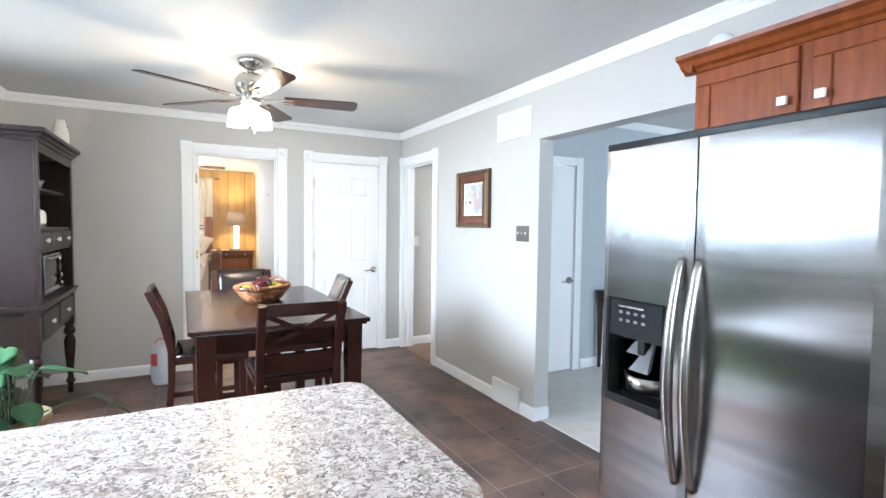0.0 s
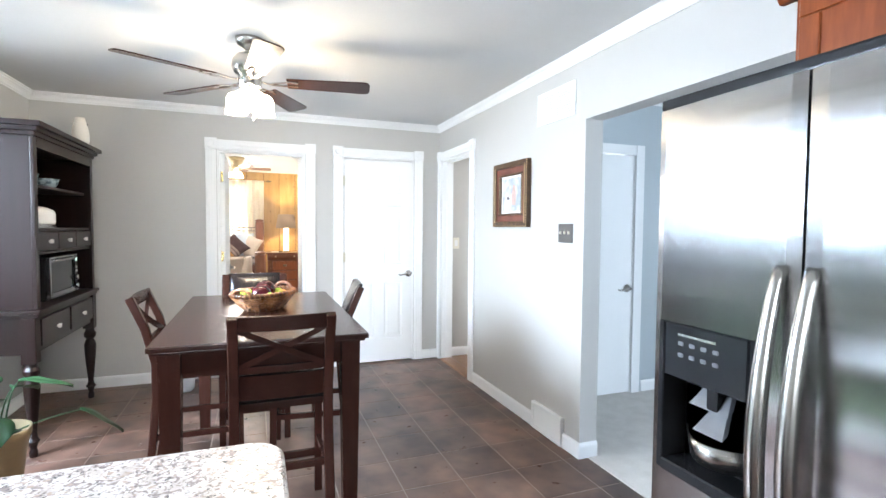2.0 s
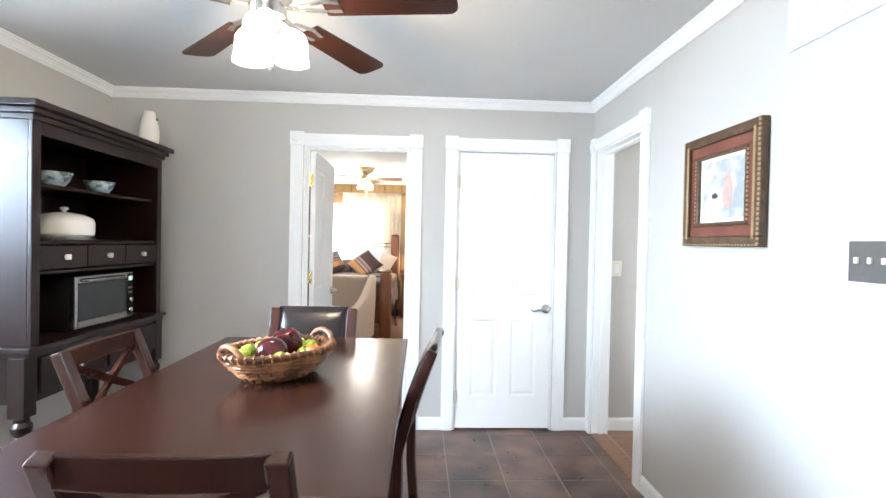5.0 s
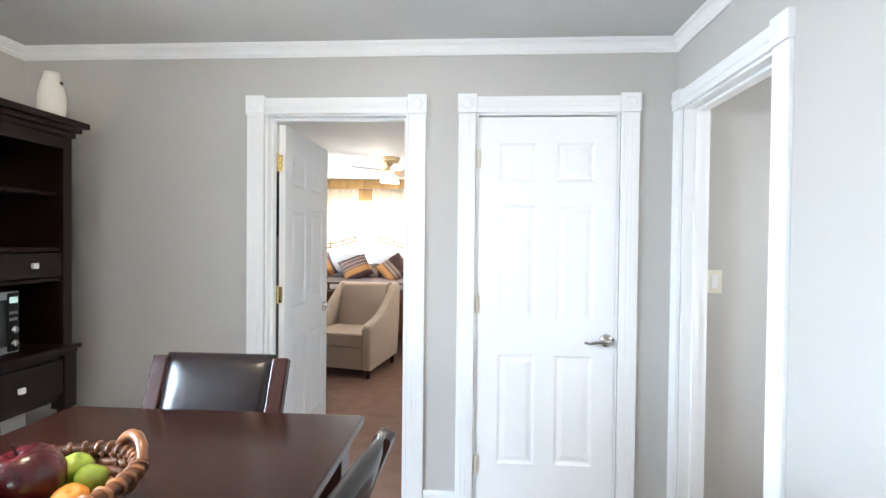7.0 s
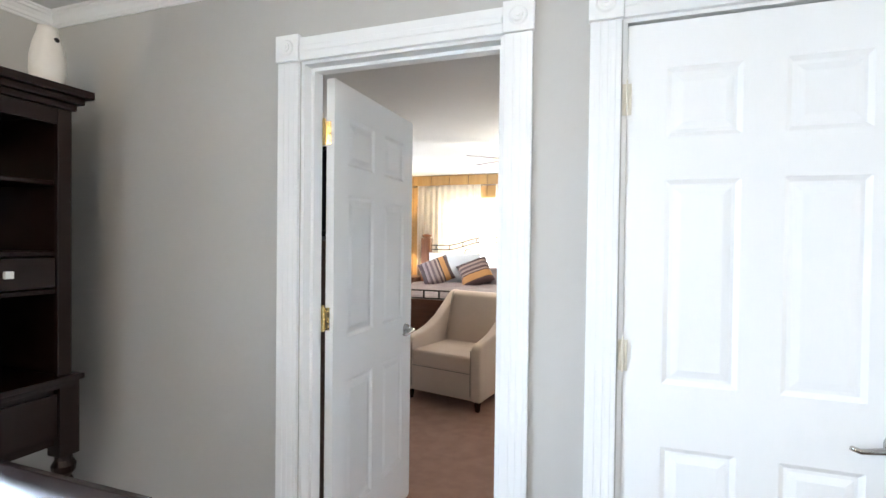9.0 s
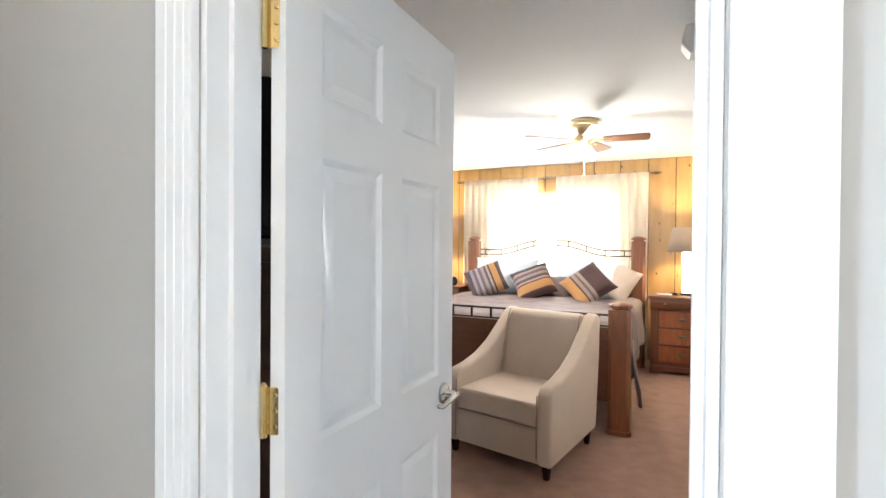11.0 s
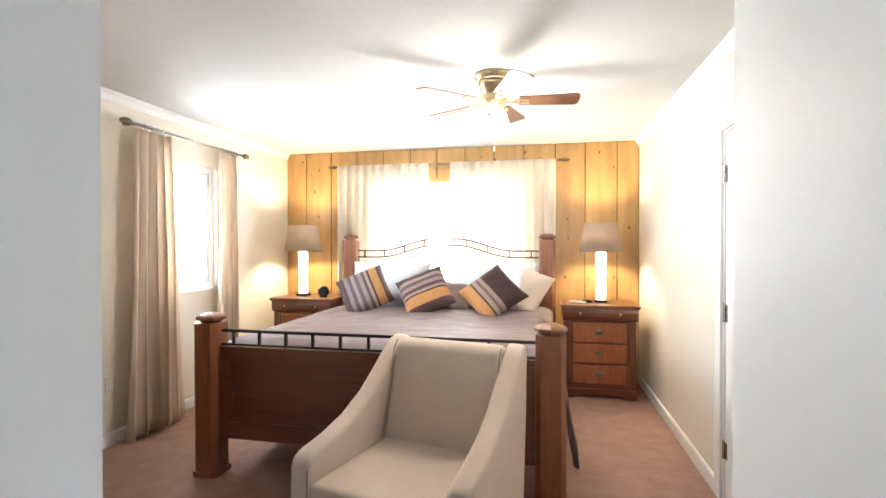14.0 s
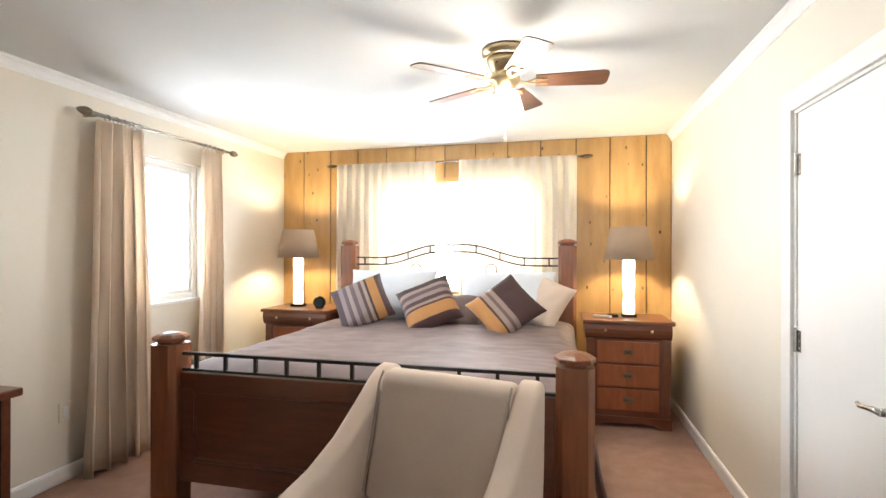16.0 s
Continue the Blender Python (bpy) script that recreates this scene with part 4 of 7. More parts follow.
        part("knob", kb, CERAMIC, d, "square white knob")
    prof = [(0.020, 0.0), (0.022, 0.03), (0.016, 0.05), (0.022, 0.075), (0.034, 0.095), (0.022, 0.115), (0.018, 0.14), (0.026, 0.22), (0.036, 0.34), (0.040, 0.42), (0.030, 0.455), (0.024, 0.465), (0.038, 0.485), (0.041, 0.51), (0.030, 0.53), (0.028, 0.549)]
    for x in (xf - 0.02, xb + 0.04):
        for y in (y0 + 0.005, y1 - 0.005):
            bm = bmesh.new()
            box(bm, x - 0.036, x + 0.036, y - 0.036, y + 0.036, 0.55, 0.8172, 0.005)
            lathe(bm, prof, at=(x, y, 0.0), seg=18)
            part("leg", bm, HUTCH, t, "turned leg")
    return t


def microwave():
    t = thing("microwave", "silver and black microwave on the hutch shelf", "microwave", at=(-0.83, -0.715, 0.8605))
    part("body", one_box(-0.36, -0.012, -0.25, 0.25, 0.012, 0.285, 0.006), BLACK_PLASTIC, t)
    part("foot", one_box(-0.34, -0.03, -0.23, 0.23, 0.0, 0.0118), BLACK_PLASTIC, t)
    bm = bmesh.new()
    for a in ((-0.25, -0.225, 0.012, 0.285), (0.225, 0.25, 0.012, 0.285), (-0.225, 0.225, 0.012, 0.05), (-0.225, 0.225, 0.245, 0.285)):
        box(bm, -0.011, 0.014, *a, 0.003, seg=1)
    d = part("door", bm, STEEL, t)
    part("glass", one_box(-0.010, 0.006, -0.225, 0.225, 0.05, 0.245), MW_GLASS, d)
    bm = bmesh.new()
    tube(bm, [(0.014, -0.20, 0.262), (0.034, -0.18, 0.262), (0.036, 0.0, 0.262), (0.034, 0.13, 0.262), (0.014, 0.15, 0.262)], 0.008, 8)
    part("handle", bm, STEEL, d, smooth=True)
    panel = part("control_panel", one_box(0.0142, 0.0165, 0.196, 0.247, 0.022, 0.276, 0.002, seg=1), BLACK_PLASTIC, t, "black control panel")
    part("display", one_box(0.0166, 0.0172, 0.202, 0.240, 0.232, 0.258), TEAL_DISPLAY, panel, "dim teal display")
    for z in (0.055, 0.115):
        kb = bmesh.new()
        lathe(kb, [(0.019, 0.0), (0.018, 0.010), (0.012, 0.014), (0.0, 0.0145)], seg=18, m=pose(0.0166, 0.2215, z, 0, 90, 0))
        part("knob", kb, NICKEL, panel, smooth=True)
    for r in range(2):
        for c in range(3):
            part("button", one_box(0.0166, 0.0176, 0.202 + 0.013 * c, 0.212 + 0.013 * c, 0.155 + 0.028 * r, 0.168 + 0.028 * r), GREY_PLATE, panel)


def cake_dish():
    t = thing("cake_dish", "white lidded ceramic cake dish on a stack of plates", "dish", at=(-0.96, -0.84, 1.3305))
    bm = bmesh.new()
    for k in range(4):
        lathe(bm, [(0.07, 0.006 * k), (0.15 - 0.004 * k, 0.006 * k + 0.0055)], seg=28)
    part("plate", bm, CERAMIC, t, smooth=True)
    bm = bmesh.new()
    lathe(bm, [(0.132, 0.026), (0.136, 0.04), (0.136, 0.095), (0.128, 0.115), (0.09, 0.135), (0.03, 0.146), (0.0, 0.148)], seg=32)
    lid = part("lid", bm, CERAMIC, t, smooth=True)
    bm = bmesh.new()
    lathe(bm, [(0.010, 0.146), (0.009, 0.155), (0.020, 0.163), (0.020, 0.172), (0.0, 0.178)], seg=16)
    part("knob", bm, CERAMIC, lid, smooth=True)


def glass_bowl(x, y, z, r):
    bm = bmesh.new()
    lathe(bm, [(r * 0.5, 0), (r * 0.55, 0.006), (r * 0.85, r * 0.5), (r, r * 0.95), (r * 0.97, r * 0.95), (r * 0.8, r * 0.52), (r * 0.5, 0.012), (0, 0.011)], seg=28)
    b = tagged(part("glass_bowl", bm, BLUE_GLASS, smooth=True), "blue glass bowl on a hutch shelf", "bowl", "bowls on the hutch")
    b.location = (x, y, z)


def vase():
    bm = bmesh.new()
    lathe(bm, [(0.035, 0), (0.048, 0.01), (0.054, 0.05), (0.053, 0.10), (0.044, 0.15), (0.031, 0.19), (0.030, 0.205), (0.025, 0.204), (0.024, 0.17), (0.0, 0.15)], seg=28)
    v = tagged(part("vase", bm, CREAM_VASE, smooth=True), "slim matt cream ceramic vase on top of the hutch", "vase")
    v.matrix_basis = pose(-0.83, -0.28, 1.9405) @ Matrix.Diagonal((1.06, 1.06, 1.08, 1))
    bm = bmesh.new()
    lathe(bm, [(0.0085, 0.0), (0.0085, 0.004), (0.0, 0.004)], seg=14, m=pose(0.040, 0.003, 0.158, 0, 82, 3))
    part("opening", bm, IRON, v, "small round hole near the neck")


def dining_table():
    t = thing("dining_table", "dark espresso counter-height wooden dining table", "table", at=(0.445, -1.88, 0))
    w, l = 0.433, 0.745
    bm = bmesh.new()
    box(bm, -w, w, -l, l, 0.862, 0.885, 0.006)
    box(bm, -w + 0.014, w - 0.014, -l + 0.014, l - 0.014, 0.850, 0.8615, 0.004)
    part("tabletop", bm, ESPRESSO, t)
    ap = bmesh.new()
    for s in (-1, 1):
        y = s * (l - 0.075)
        box(ap, -w + 0.10, w - 0.10, y - 0.011, y + 0.011, 0.755, 0.8495)
        x = s * (w - 0.075)
        box(ap, x - 0.011, x + 0.011, -l + 0.10, l - 0.10, 0.755, 0.8495)
    part("apron", ap, ESPRESSO, t)
    for sx in (-1, 1):
        for sy in (-1, 1):
            bm = bmesh.new()
            x, y = sx * (w - 0.075), sy * (l - 0.075)
            vs = box(bm, x - 0.042, x + 0.042, y - 0.042, y + 0.042, 0.0, 0.8495, 0.004)
            for v in vs:
                k = 1 - 0.28 * max(0, (0.70 - v.co.z) / 0.70)
                v.co.x, v.co.y = x + (v.co.x - x) * k, y + (v.co.y - y) * k
            part("leg", bm, ESPRESSO_V, t)


def chair_legs(t, seat_z, hw, hd):
    for sx in (-1, 1):
        bm = bmesh.new()
        bar(bm, [(sx * hw, -hd, 0), (sx * hw, -hd + 0.006, seat_z - 0.045)], 0.036, 0.036, (0, 1, 0))
        part("leg", bm, ESPRESSO_V, t)
    bm = bmesh.new()
    bar(bm, [(-hw, -hd + 0.002, 0.20), (hw, -hd + 0.002, 0.20)], 0.02, 0.034)
    part("stretcher", bm, ESPRESSO_V, t)
    for sx in (-1, 1):
        bm = bmesh.new()
        bar(bm, [(sx * hw, -hd + 0.01, 0.28), (sx * (hw + 0.004), hd + 0.005, 0.28)], 0.02, 0.030)
        part("stretcher", bm, ESPRESSO_V, t)
    bm = bmesh.new()
    bar(bm, [(-hw, hd + 0.012, 0.33), (hw, hd + 0.012, 0.33)], 0.02, 0.030)
    part("stretcher", bm, ESPRESSO_V, t)


def post_path(sx, hw, hd):
    return [(sx * (hw + 0.004), hd + 0.055, 0), (sx * (hw + 0.004), hd + 0.02, 0.22), (sx * hw, hd, 0.48), (sx * hw, hd, 0.66), (sx * hw, hd + 0.045, 0.84), (sx * hw, hd + 0.11, 0.995)]


def x_back_chair():
    """A counter chair, front to -y, with a crossed back."""
    t = thing("dining_chair", "dark espresso counter chair with a crossed wooden back", "chair", group="chairs round the table")
    sz, hw, hd = 0.62, 0.19, 0.19
    chair_legs(t, sz, hw, hd)
    for sx in (-1, 1):
        bm = bmesh.new()
        bar(bm, post_path(sx, hw, hd), 0.036, 0.042, (1, 0, 0))
        soften(part("post", bm, ESPRESSO_V, t), 0.005)
    bm = bmesh.new()
    box(bm, -0.215, 0.215, -0.215, 0.17, sz - 0.045, sz - 0.012, 0.004)
    part("seat_frame", bm, ESPRESSO, t)
    part("seat", pad(-0.212, 0.212, -0.218, 0.165, sz - 0.011, sz + 0.028), LEATHER, t, "black leather seat pad", True)

    def bend(x, z):
        return (x, hd + 0.105 * max(0, (z - 0.66) / 0.33) ** 1.3 + 0.016 * (1 - (x / hw) ** 2), z)
    for z, h in ((0.968, 0.062), (0.765, 0.03)):
        bm = bmesh.new()
        bar(bm, [bend(-hw + 0.012 + 0.356 * k / 8, z) for k in range(9)], 0.020, h)
        soften(part("back_rail", bm, ESPRESSO, t), 0.004)
    bm = bmesh.new()
    bar(bm, [bend(-hw + 0.012 + 0.356 * k / 8, 0.685) for k in range(9)], 0.018, 0.10)
    part("lower_rail", bm, ESPRESSO, t)
    for s in (-1, 1):
        bm = bmesh.new()
        off = 0.004 * s
        pts = [bend(s * (-0.165 + 0.33 * k / 8), 0.775 + 0.165 * k / 8) for k in range(9)]
        bar(bm, [(x, y + off, z) for x, y, z in pts], 0.016, 0.024, (0, 0, 1))
        part("cross_bar", bm, ESPRESSO, t)
    return t


def pad(x0, x1, y0, y1, z0, z1):
    """A stuffed pad with a domed top."""
    bm = bmesh.new()
    n = 8
    for top in (1, 0):
        g = [[bm.verts.new((x0 + (x1 - x0) * i / n, y0 + (y1 - y0) * j / n, (z0 + (z1 - z0) * (0.45 + 0.55 * (1 - abs(2 * i / n - 1) ** 4) * (1 - abs(2 * j / n - 1) ** 4))) if top else z0)) for j in range(n + 1)] for i in range(n + 1)]
        for i in range(n):
            for j in range(n):
                bm.faces.new((g[i][j], g[i + 1][j], g[i + 1][j + 1], g[i][j + 1]))
        if top:
            up = g
    for i in range(n):
        bm.faces.new((up[i][0], up[i + 1][0], g[i + 1][0], g[i][0]))
        bm.faces.new((up[i][n], up[i + 1][n], g[i + 1][n], g[i][n]))
        bm.faces.new((up[0][i], up[0][i + 1], g[0][i + 1], g[0][i]))
        bm.faces.new((up[n][i], up[n][i + 1], g[n][i + 1], g[n][i]))
    return bm


def leather_chair():
    """A counter chair, front to -y, with a padded leather back."""
    t = thing("dining_chair", "dark counter chair with padded black leather back", "chair", group="chairs round the table")
    sz, hw, hd = 0.62, 0.19, 0.19
    chair_legs(t, sz, hw, hd)
    for sx in (-1, 1):
        bm = bmesh.new()
        bar(bm, post_path(sx, hw, hd), 0.034, 0.05, (1, 0, 0))
        soften(part("post", bm, ESPRESSO_V, t), 0.006)
    bm = bmesh.new()
    box(bm, -0.215, 0.215, -0.215, 0.17, sz - 0.045, sz - 0.012, 0.004)
    part("seat_frame", bm, ESPRESSO, t)
    part("seat", pad(-0.212, 0.212, -0.218, 0.165, sz - 0.011, sz + 0.03), LEATHER, t, "black leather seat pad", True)
    bm = bmesh.new()
    n, m = 10, 12
    sides = []
    for s in (-1, 1):
        g = []
        for i in range(n + 1):
            u = 2 * i / n - 1
            row = []
            for j in range(m + 1):
                v = j / m
                z = 0.68 + 0.325 * v
                thick = 0.008 + 0.020 * (1 - u ** 6) * (1 - abs(2 * v - 1) ** 6)
                row.append(bm.verts.new((u * (hw - 0.018), hd + 0.105 * max(0, (z - 0.66) / 0.33) ** 1.3 + s * thick, z)))
            g.append(row)
        for i in range(n):
            for j in range(m):
                bm.faces.new((g[i][j], g[i + 1][j], g[i + 1][j + 1], g[i][j + 1]))
        sides.append(g)
    a, b = sides
    for i in range(n):
        bm.faces.new((a[i][0], a[i + 1][0], b[i + 1][0], b[i][0]))
        bm.faces.new((a[i][m], a[i + 1][m], b[i + 1][m], b[i][m]))
    for j in range(m):
        bm.faces.new((a[0][j], a[0][j + 1], b[0][j + 1], b[0][j]))
        bm.faces.new((a[n][j], a[n][j + 1], b[n][j + 1], b[n][j]))
    part("backrest", bm, LEATHER, t, "padded black leather backrest", True)
    return t


def fruit_basket():
    t = thing("fruit_basket", "oval woven wicker basket with two handles on the table", "basket", at=(0.450, -1.80, 0.8855), rz=55)
    n = 44

    def ring(k, a, b, z, wob=0.0, ph=0):
        an = 2 * math.pi * k / n
        w = 1 + wob * (1 if (k + ph) % 2 else -1)
        return Vector((a * w * math.cos(an), b * w * math.sin(an), z))
    for row in range(6):
        f = row / 5
        a, b, z = 0.118 + 0.066 * f ** 0.8, 0.085 + 0.048 * f ** 0.8, 0.012 + 0.066 * f
        bm = bmesh.new()
        pts = [ring(k, a, b, z + 0.0015 * math.sin(k * 1.7 + row), 0.026, row) for k in range(n + 1)]
        tube(bm, pts, 0.0082, 6)
        part("weave", bm, WICKER, t, smooth=True)
    for k in range(0, n, 2):
        bm = bmesh.new()
        tube(bm, [ring(k, 0.118 + 0.066 * f ** 0.8, 0.085 + 0.048 * f ** 0.8, 0.006 + 0.08 * f, 0.012, 1) for f in (0.0, 0.3, 0.6, 1.0)], 0.0048, 5)
        part("stake", bm, WICKER_DARK, t, smooth=True)
    bm = bmesh.new()
    tube(bm, [ring(k, 0.190, 0.138, 0.096) for k in range(n + 1)], 0.0115, 8)
    part("rim", bm, WICKER_DARK, t, smooth=True)
    for k in range(n):
        p0, p1 = ring(k, 0.190, 0.138, 0.096), ring(k + 0.55, 0.190, 0.138, 0.096)
        d = (p1 - p0).normalized()
        u = Vector((0, 0, 1)).cross(d).normalized()
        bm = bmesh.new()
        tube(bm, [p0 + (p1 - p0) * q / 10 + 0.0125 * (math.cos(2 * math.pi * q / 10) * u + Vector((0, 0, math.sin(2 * math.pi * q / 10)))) for q in range(11)], 0.0042, 5)
        part("rim_wrap", bm, WICKER, t, smooth=True)
    for s in (-1, 1):
        bm = bmesh.new()
        tube(bm, [(s * (0.180 + 0.010 * math.sin(math.pi * k / 10)), 0.050 * math.cos(math.pi * k / 10), 0.094 + 0.040 * math.sin(math.pi * k / 10)) for k in range(11)], 0.0095, 8)
        part("handle", bm, WICKER, t, smooth=True)
    bm = bmesh.new()
    lathe(bm, [(0.0, 0.0), (1.0, 0.0), (1.03, 0.4), (0.0, 0.45)], seg=32)
    bmesh.ops.scale(bm, vec=(0.115, 0.082, 0.02), verts=bm.verts)
    part("base", bm, WICKER, t)
    t.matrix_basis = t.matrix_basis @ Matrix.Diagonal((1.05, 1.05, 0.98, 1))


def fruit(x, y, z, r, material, name, label, stem=True):
    bm = bmesh.new()
    prof = [(0.0, -0.82), (0.25, -0.9), (0.6, -0.78), (0.9, -0.4), (1.0, 0.05), (0.92, 0.48), (0.65, 0.82), (0.35, 0.92), (0.12, 0.84), (0.0, 0.76)]
    lathe(bm, [(p * r, q * r) for p, q in prof], seg=20)
    t = tagged(part(name, bm, material, smooth=True), label, "fruit", "fruit in the basket")
    t.location = (x, y, z)
    t.rotation_euler = (random.uniform(-0.5, 0.5), random.uniform(-0.5, 0.5), random.uniform(0, 6))
    if stem:
        bm = bmesh.new()
        tube(bm, [(0, 0, r * 0.78), (0.003, 0.002, r * 1.15)], 0.002, 5)
        part("stem", bm, IRON, t)


def ceiling_fan(name, label, at, base, radius, blade_mat, metal, drop, kind):
    t = thing(name, label, "ceiling fan", at=at)
    bm = bmesh.new()
    if kind == "rod":
        lathe(bm, [(0.075, 0.0), (0.075, -0.012), (0.066, -0.034), (0.035, -0.052), (0.030, -0.058)], seg=32)
        lathe(bm, [(0.020, -0.055), (0.020, -0.088)], seg=16)
    else:
        lathe(bm, [(0.116, 0.0), (0.120, -0.008), (0.120, -0.026), (0.112, -0.032), (0.110, -0.042), (0.100, -0.046)], seg=32)
    part("canopy", bm, metal, t, smooth=True)
    bm = bmesh.new()
    if kind == "rod":
        lathe(bm, [(0.03, -0.12), (0.070, -0.135), (0.092, -0.165), (0.095, -0.20), (0.082, -0.235), (0.062, -0.25), (0.062, -0.30), (0.055, -0.31), (0.0, -0.315)], seg=32)
    else:
        lathe(bm, [(0.098, -0.046), (0.090, -0.075), (0.076, -0.105), (0.066, -0.122), (0.064, -0.134), (0.080, -0.142), (0.082, -0.166), (0.058, -0.18), (0.05, -0.22), (0.0, -0.225)], seg=32)
    part("motor_housing", bm, metal, t, smooth=True)
    for k in range(5):
        a = pose(0, 0, drop, 0, 0, base + 72 * k)
        bm = bmesh.new()
        n = 10
        r0, r1 = 0.20 * radius / 0.66, radius
        out = []
        for f in (0.0, 0.2, 0.4, 0.6, 0.8, 0.92, 0.95, 0.97, 0.985, 0.995, 1.0):
            w = 0.052 + 0.018 * f
            if f > 0.92:
                w *= 0.45 + 0.55 * math.sqrt(max(0.0, 1 - ((f - 0.92) / 0.08) ** 2))
            out.append((r0 + (r1 - r0) * f, w))
        tilt = Matrix.Rotation(radians(-11), 4, "X")
        up = [[bm.verts.new(a @ tilt @ Vector((x, s * w, zz))) for x, w in out] for s in (-1, 1) for zz in (-0.003, 0.003)]
        for i in range(n):
            bm.faces.new((up[0][i], up[0][i + 1], up[2][i + 1], up[2][i]))
            bm.faces.new((up[1][i], up[1][i + 1], up[3][i + 1], up[3][i]))
            bm.faces.new((up[0][i], up[0][i + 1], up[1][i + 1], up[1][i]))
            bm.faces.new((up[2][i], up[2][i + 1], up[3][i + 1], up[3][i]))
        for i in (0, n):
            bm.faces.new((up[0][i], up[1][i], up[3][i], up[2][i]))
        part("blade", bm, blade_mat, t)
        bm = bmesh.new()
        bar(bm, [a @ Vector((0.06, 0, 0.0)), a @ Vector((0.12, 0.012, -0.008)), a @ Vector((r0 + 0.005, 0.03, -0.006)), a @ Vector((r0 + 0.06, 0.02, -0.009))], 0.022, 0.006)
        bar(bm, [a @ Vector((0.12, -0.012, -0.008)), a @ Vector((r0 + 0.005, -0.03, -0.002)), a @ Vector((r0 + 0.06, -0.02, -0.003))], 0.018, 0.006)
        part("blade_arm", bm, metal, t)
    return t


fan_1 = ceiling_fan("ceiling_fan", "five dark blades and frosted lights on a nickel ceiling fan", (0.385, -1.785, HD - 0.001), 134, 0.66, ESPRESSO, NICKEL, -0.275, "rod")
for k in range(3):
    a = radians(30 + 120 * k)
    cx, cy = 0.085 * math.cos(a), 0.085 * math.sin(a)
    arm = bmesh.new()
    tube(arm, [(0.03 * math.cos(a), 0.03 * math.sin(a), -0.31), (cx * 0.7, cy * 0.7, -0.315), (cx, cy, -0.335)], 0.008, 8)
    part("light_arm", arm, NICKEL, fan_1, smooth=True)
    bm = bmesh.new()
    lathe(bm, [(0.022, -0.335), (0.040, -0.345), (0.052, -0.37), (0.054, -0.42), (0.060, -0.45), (0.052, -0.448), (0.046, -0.40), (0.02, -0.37)], at=(cx, cy, 0), seg=24)
    s = part("glass_shade", bm, GLOW, fan_1, "lit frosted glass shade", True)
    s.visible_shadow = False
bm = bmesh.new()
tube(bm, [(0.02, -0.03, -0.31), (0.02, -0.03, -0.47)], 0.0016, 6)
lathe(bm, [(0.006, -0.50), (0.008, -0.485), (0.003, -0.47)], at=(0.02, -0.03, 0), seg=10)
part("pull_chain", bm, NICKEL, fan_1)
for o in fan_1.children:
    if not o.name.startswith("canopy"):
        o.data.transform(Matrix.Translation((0, 0, 0.044)))


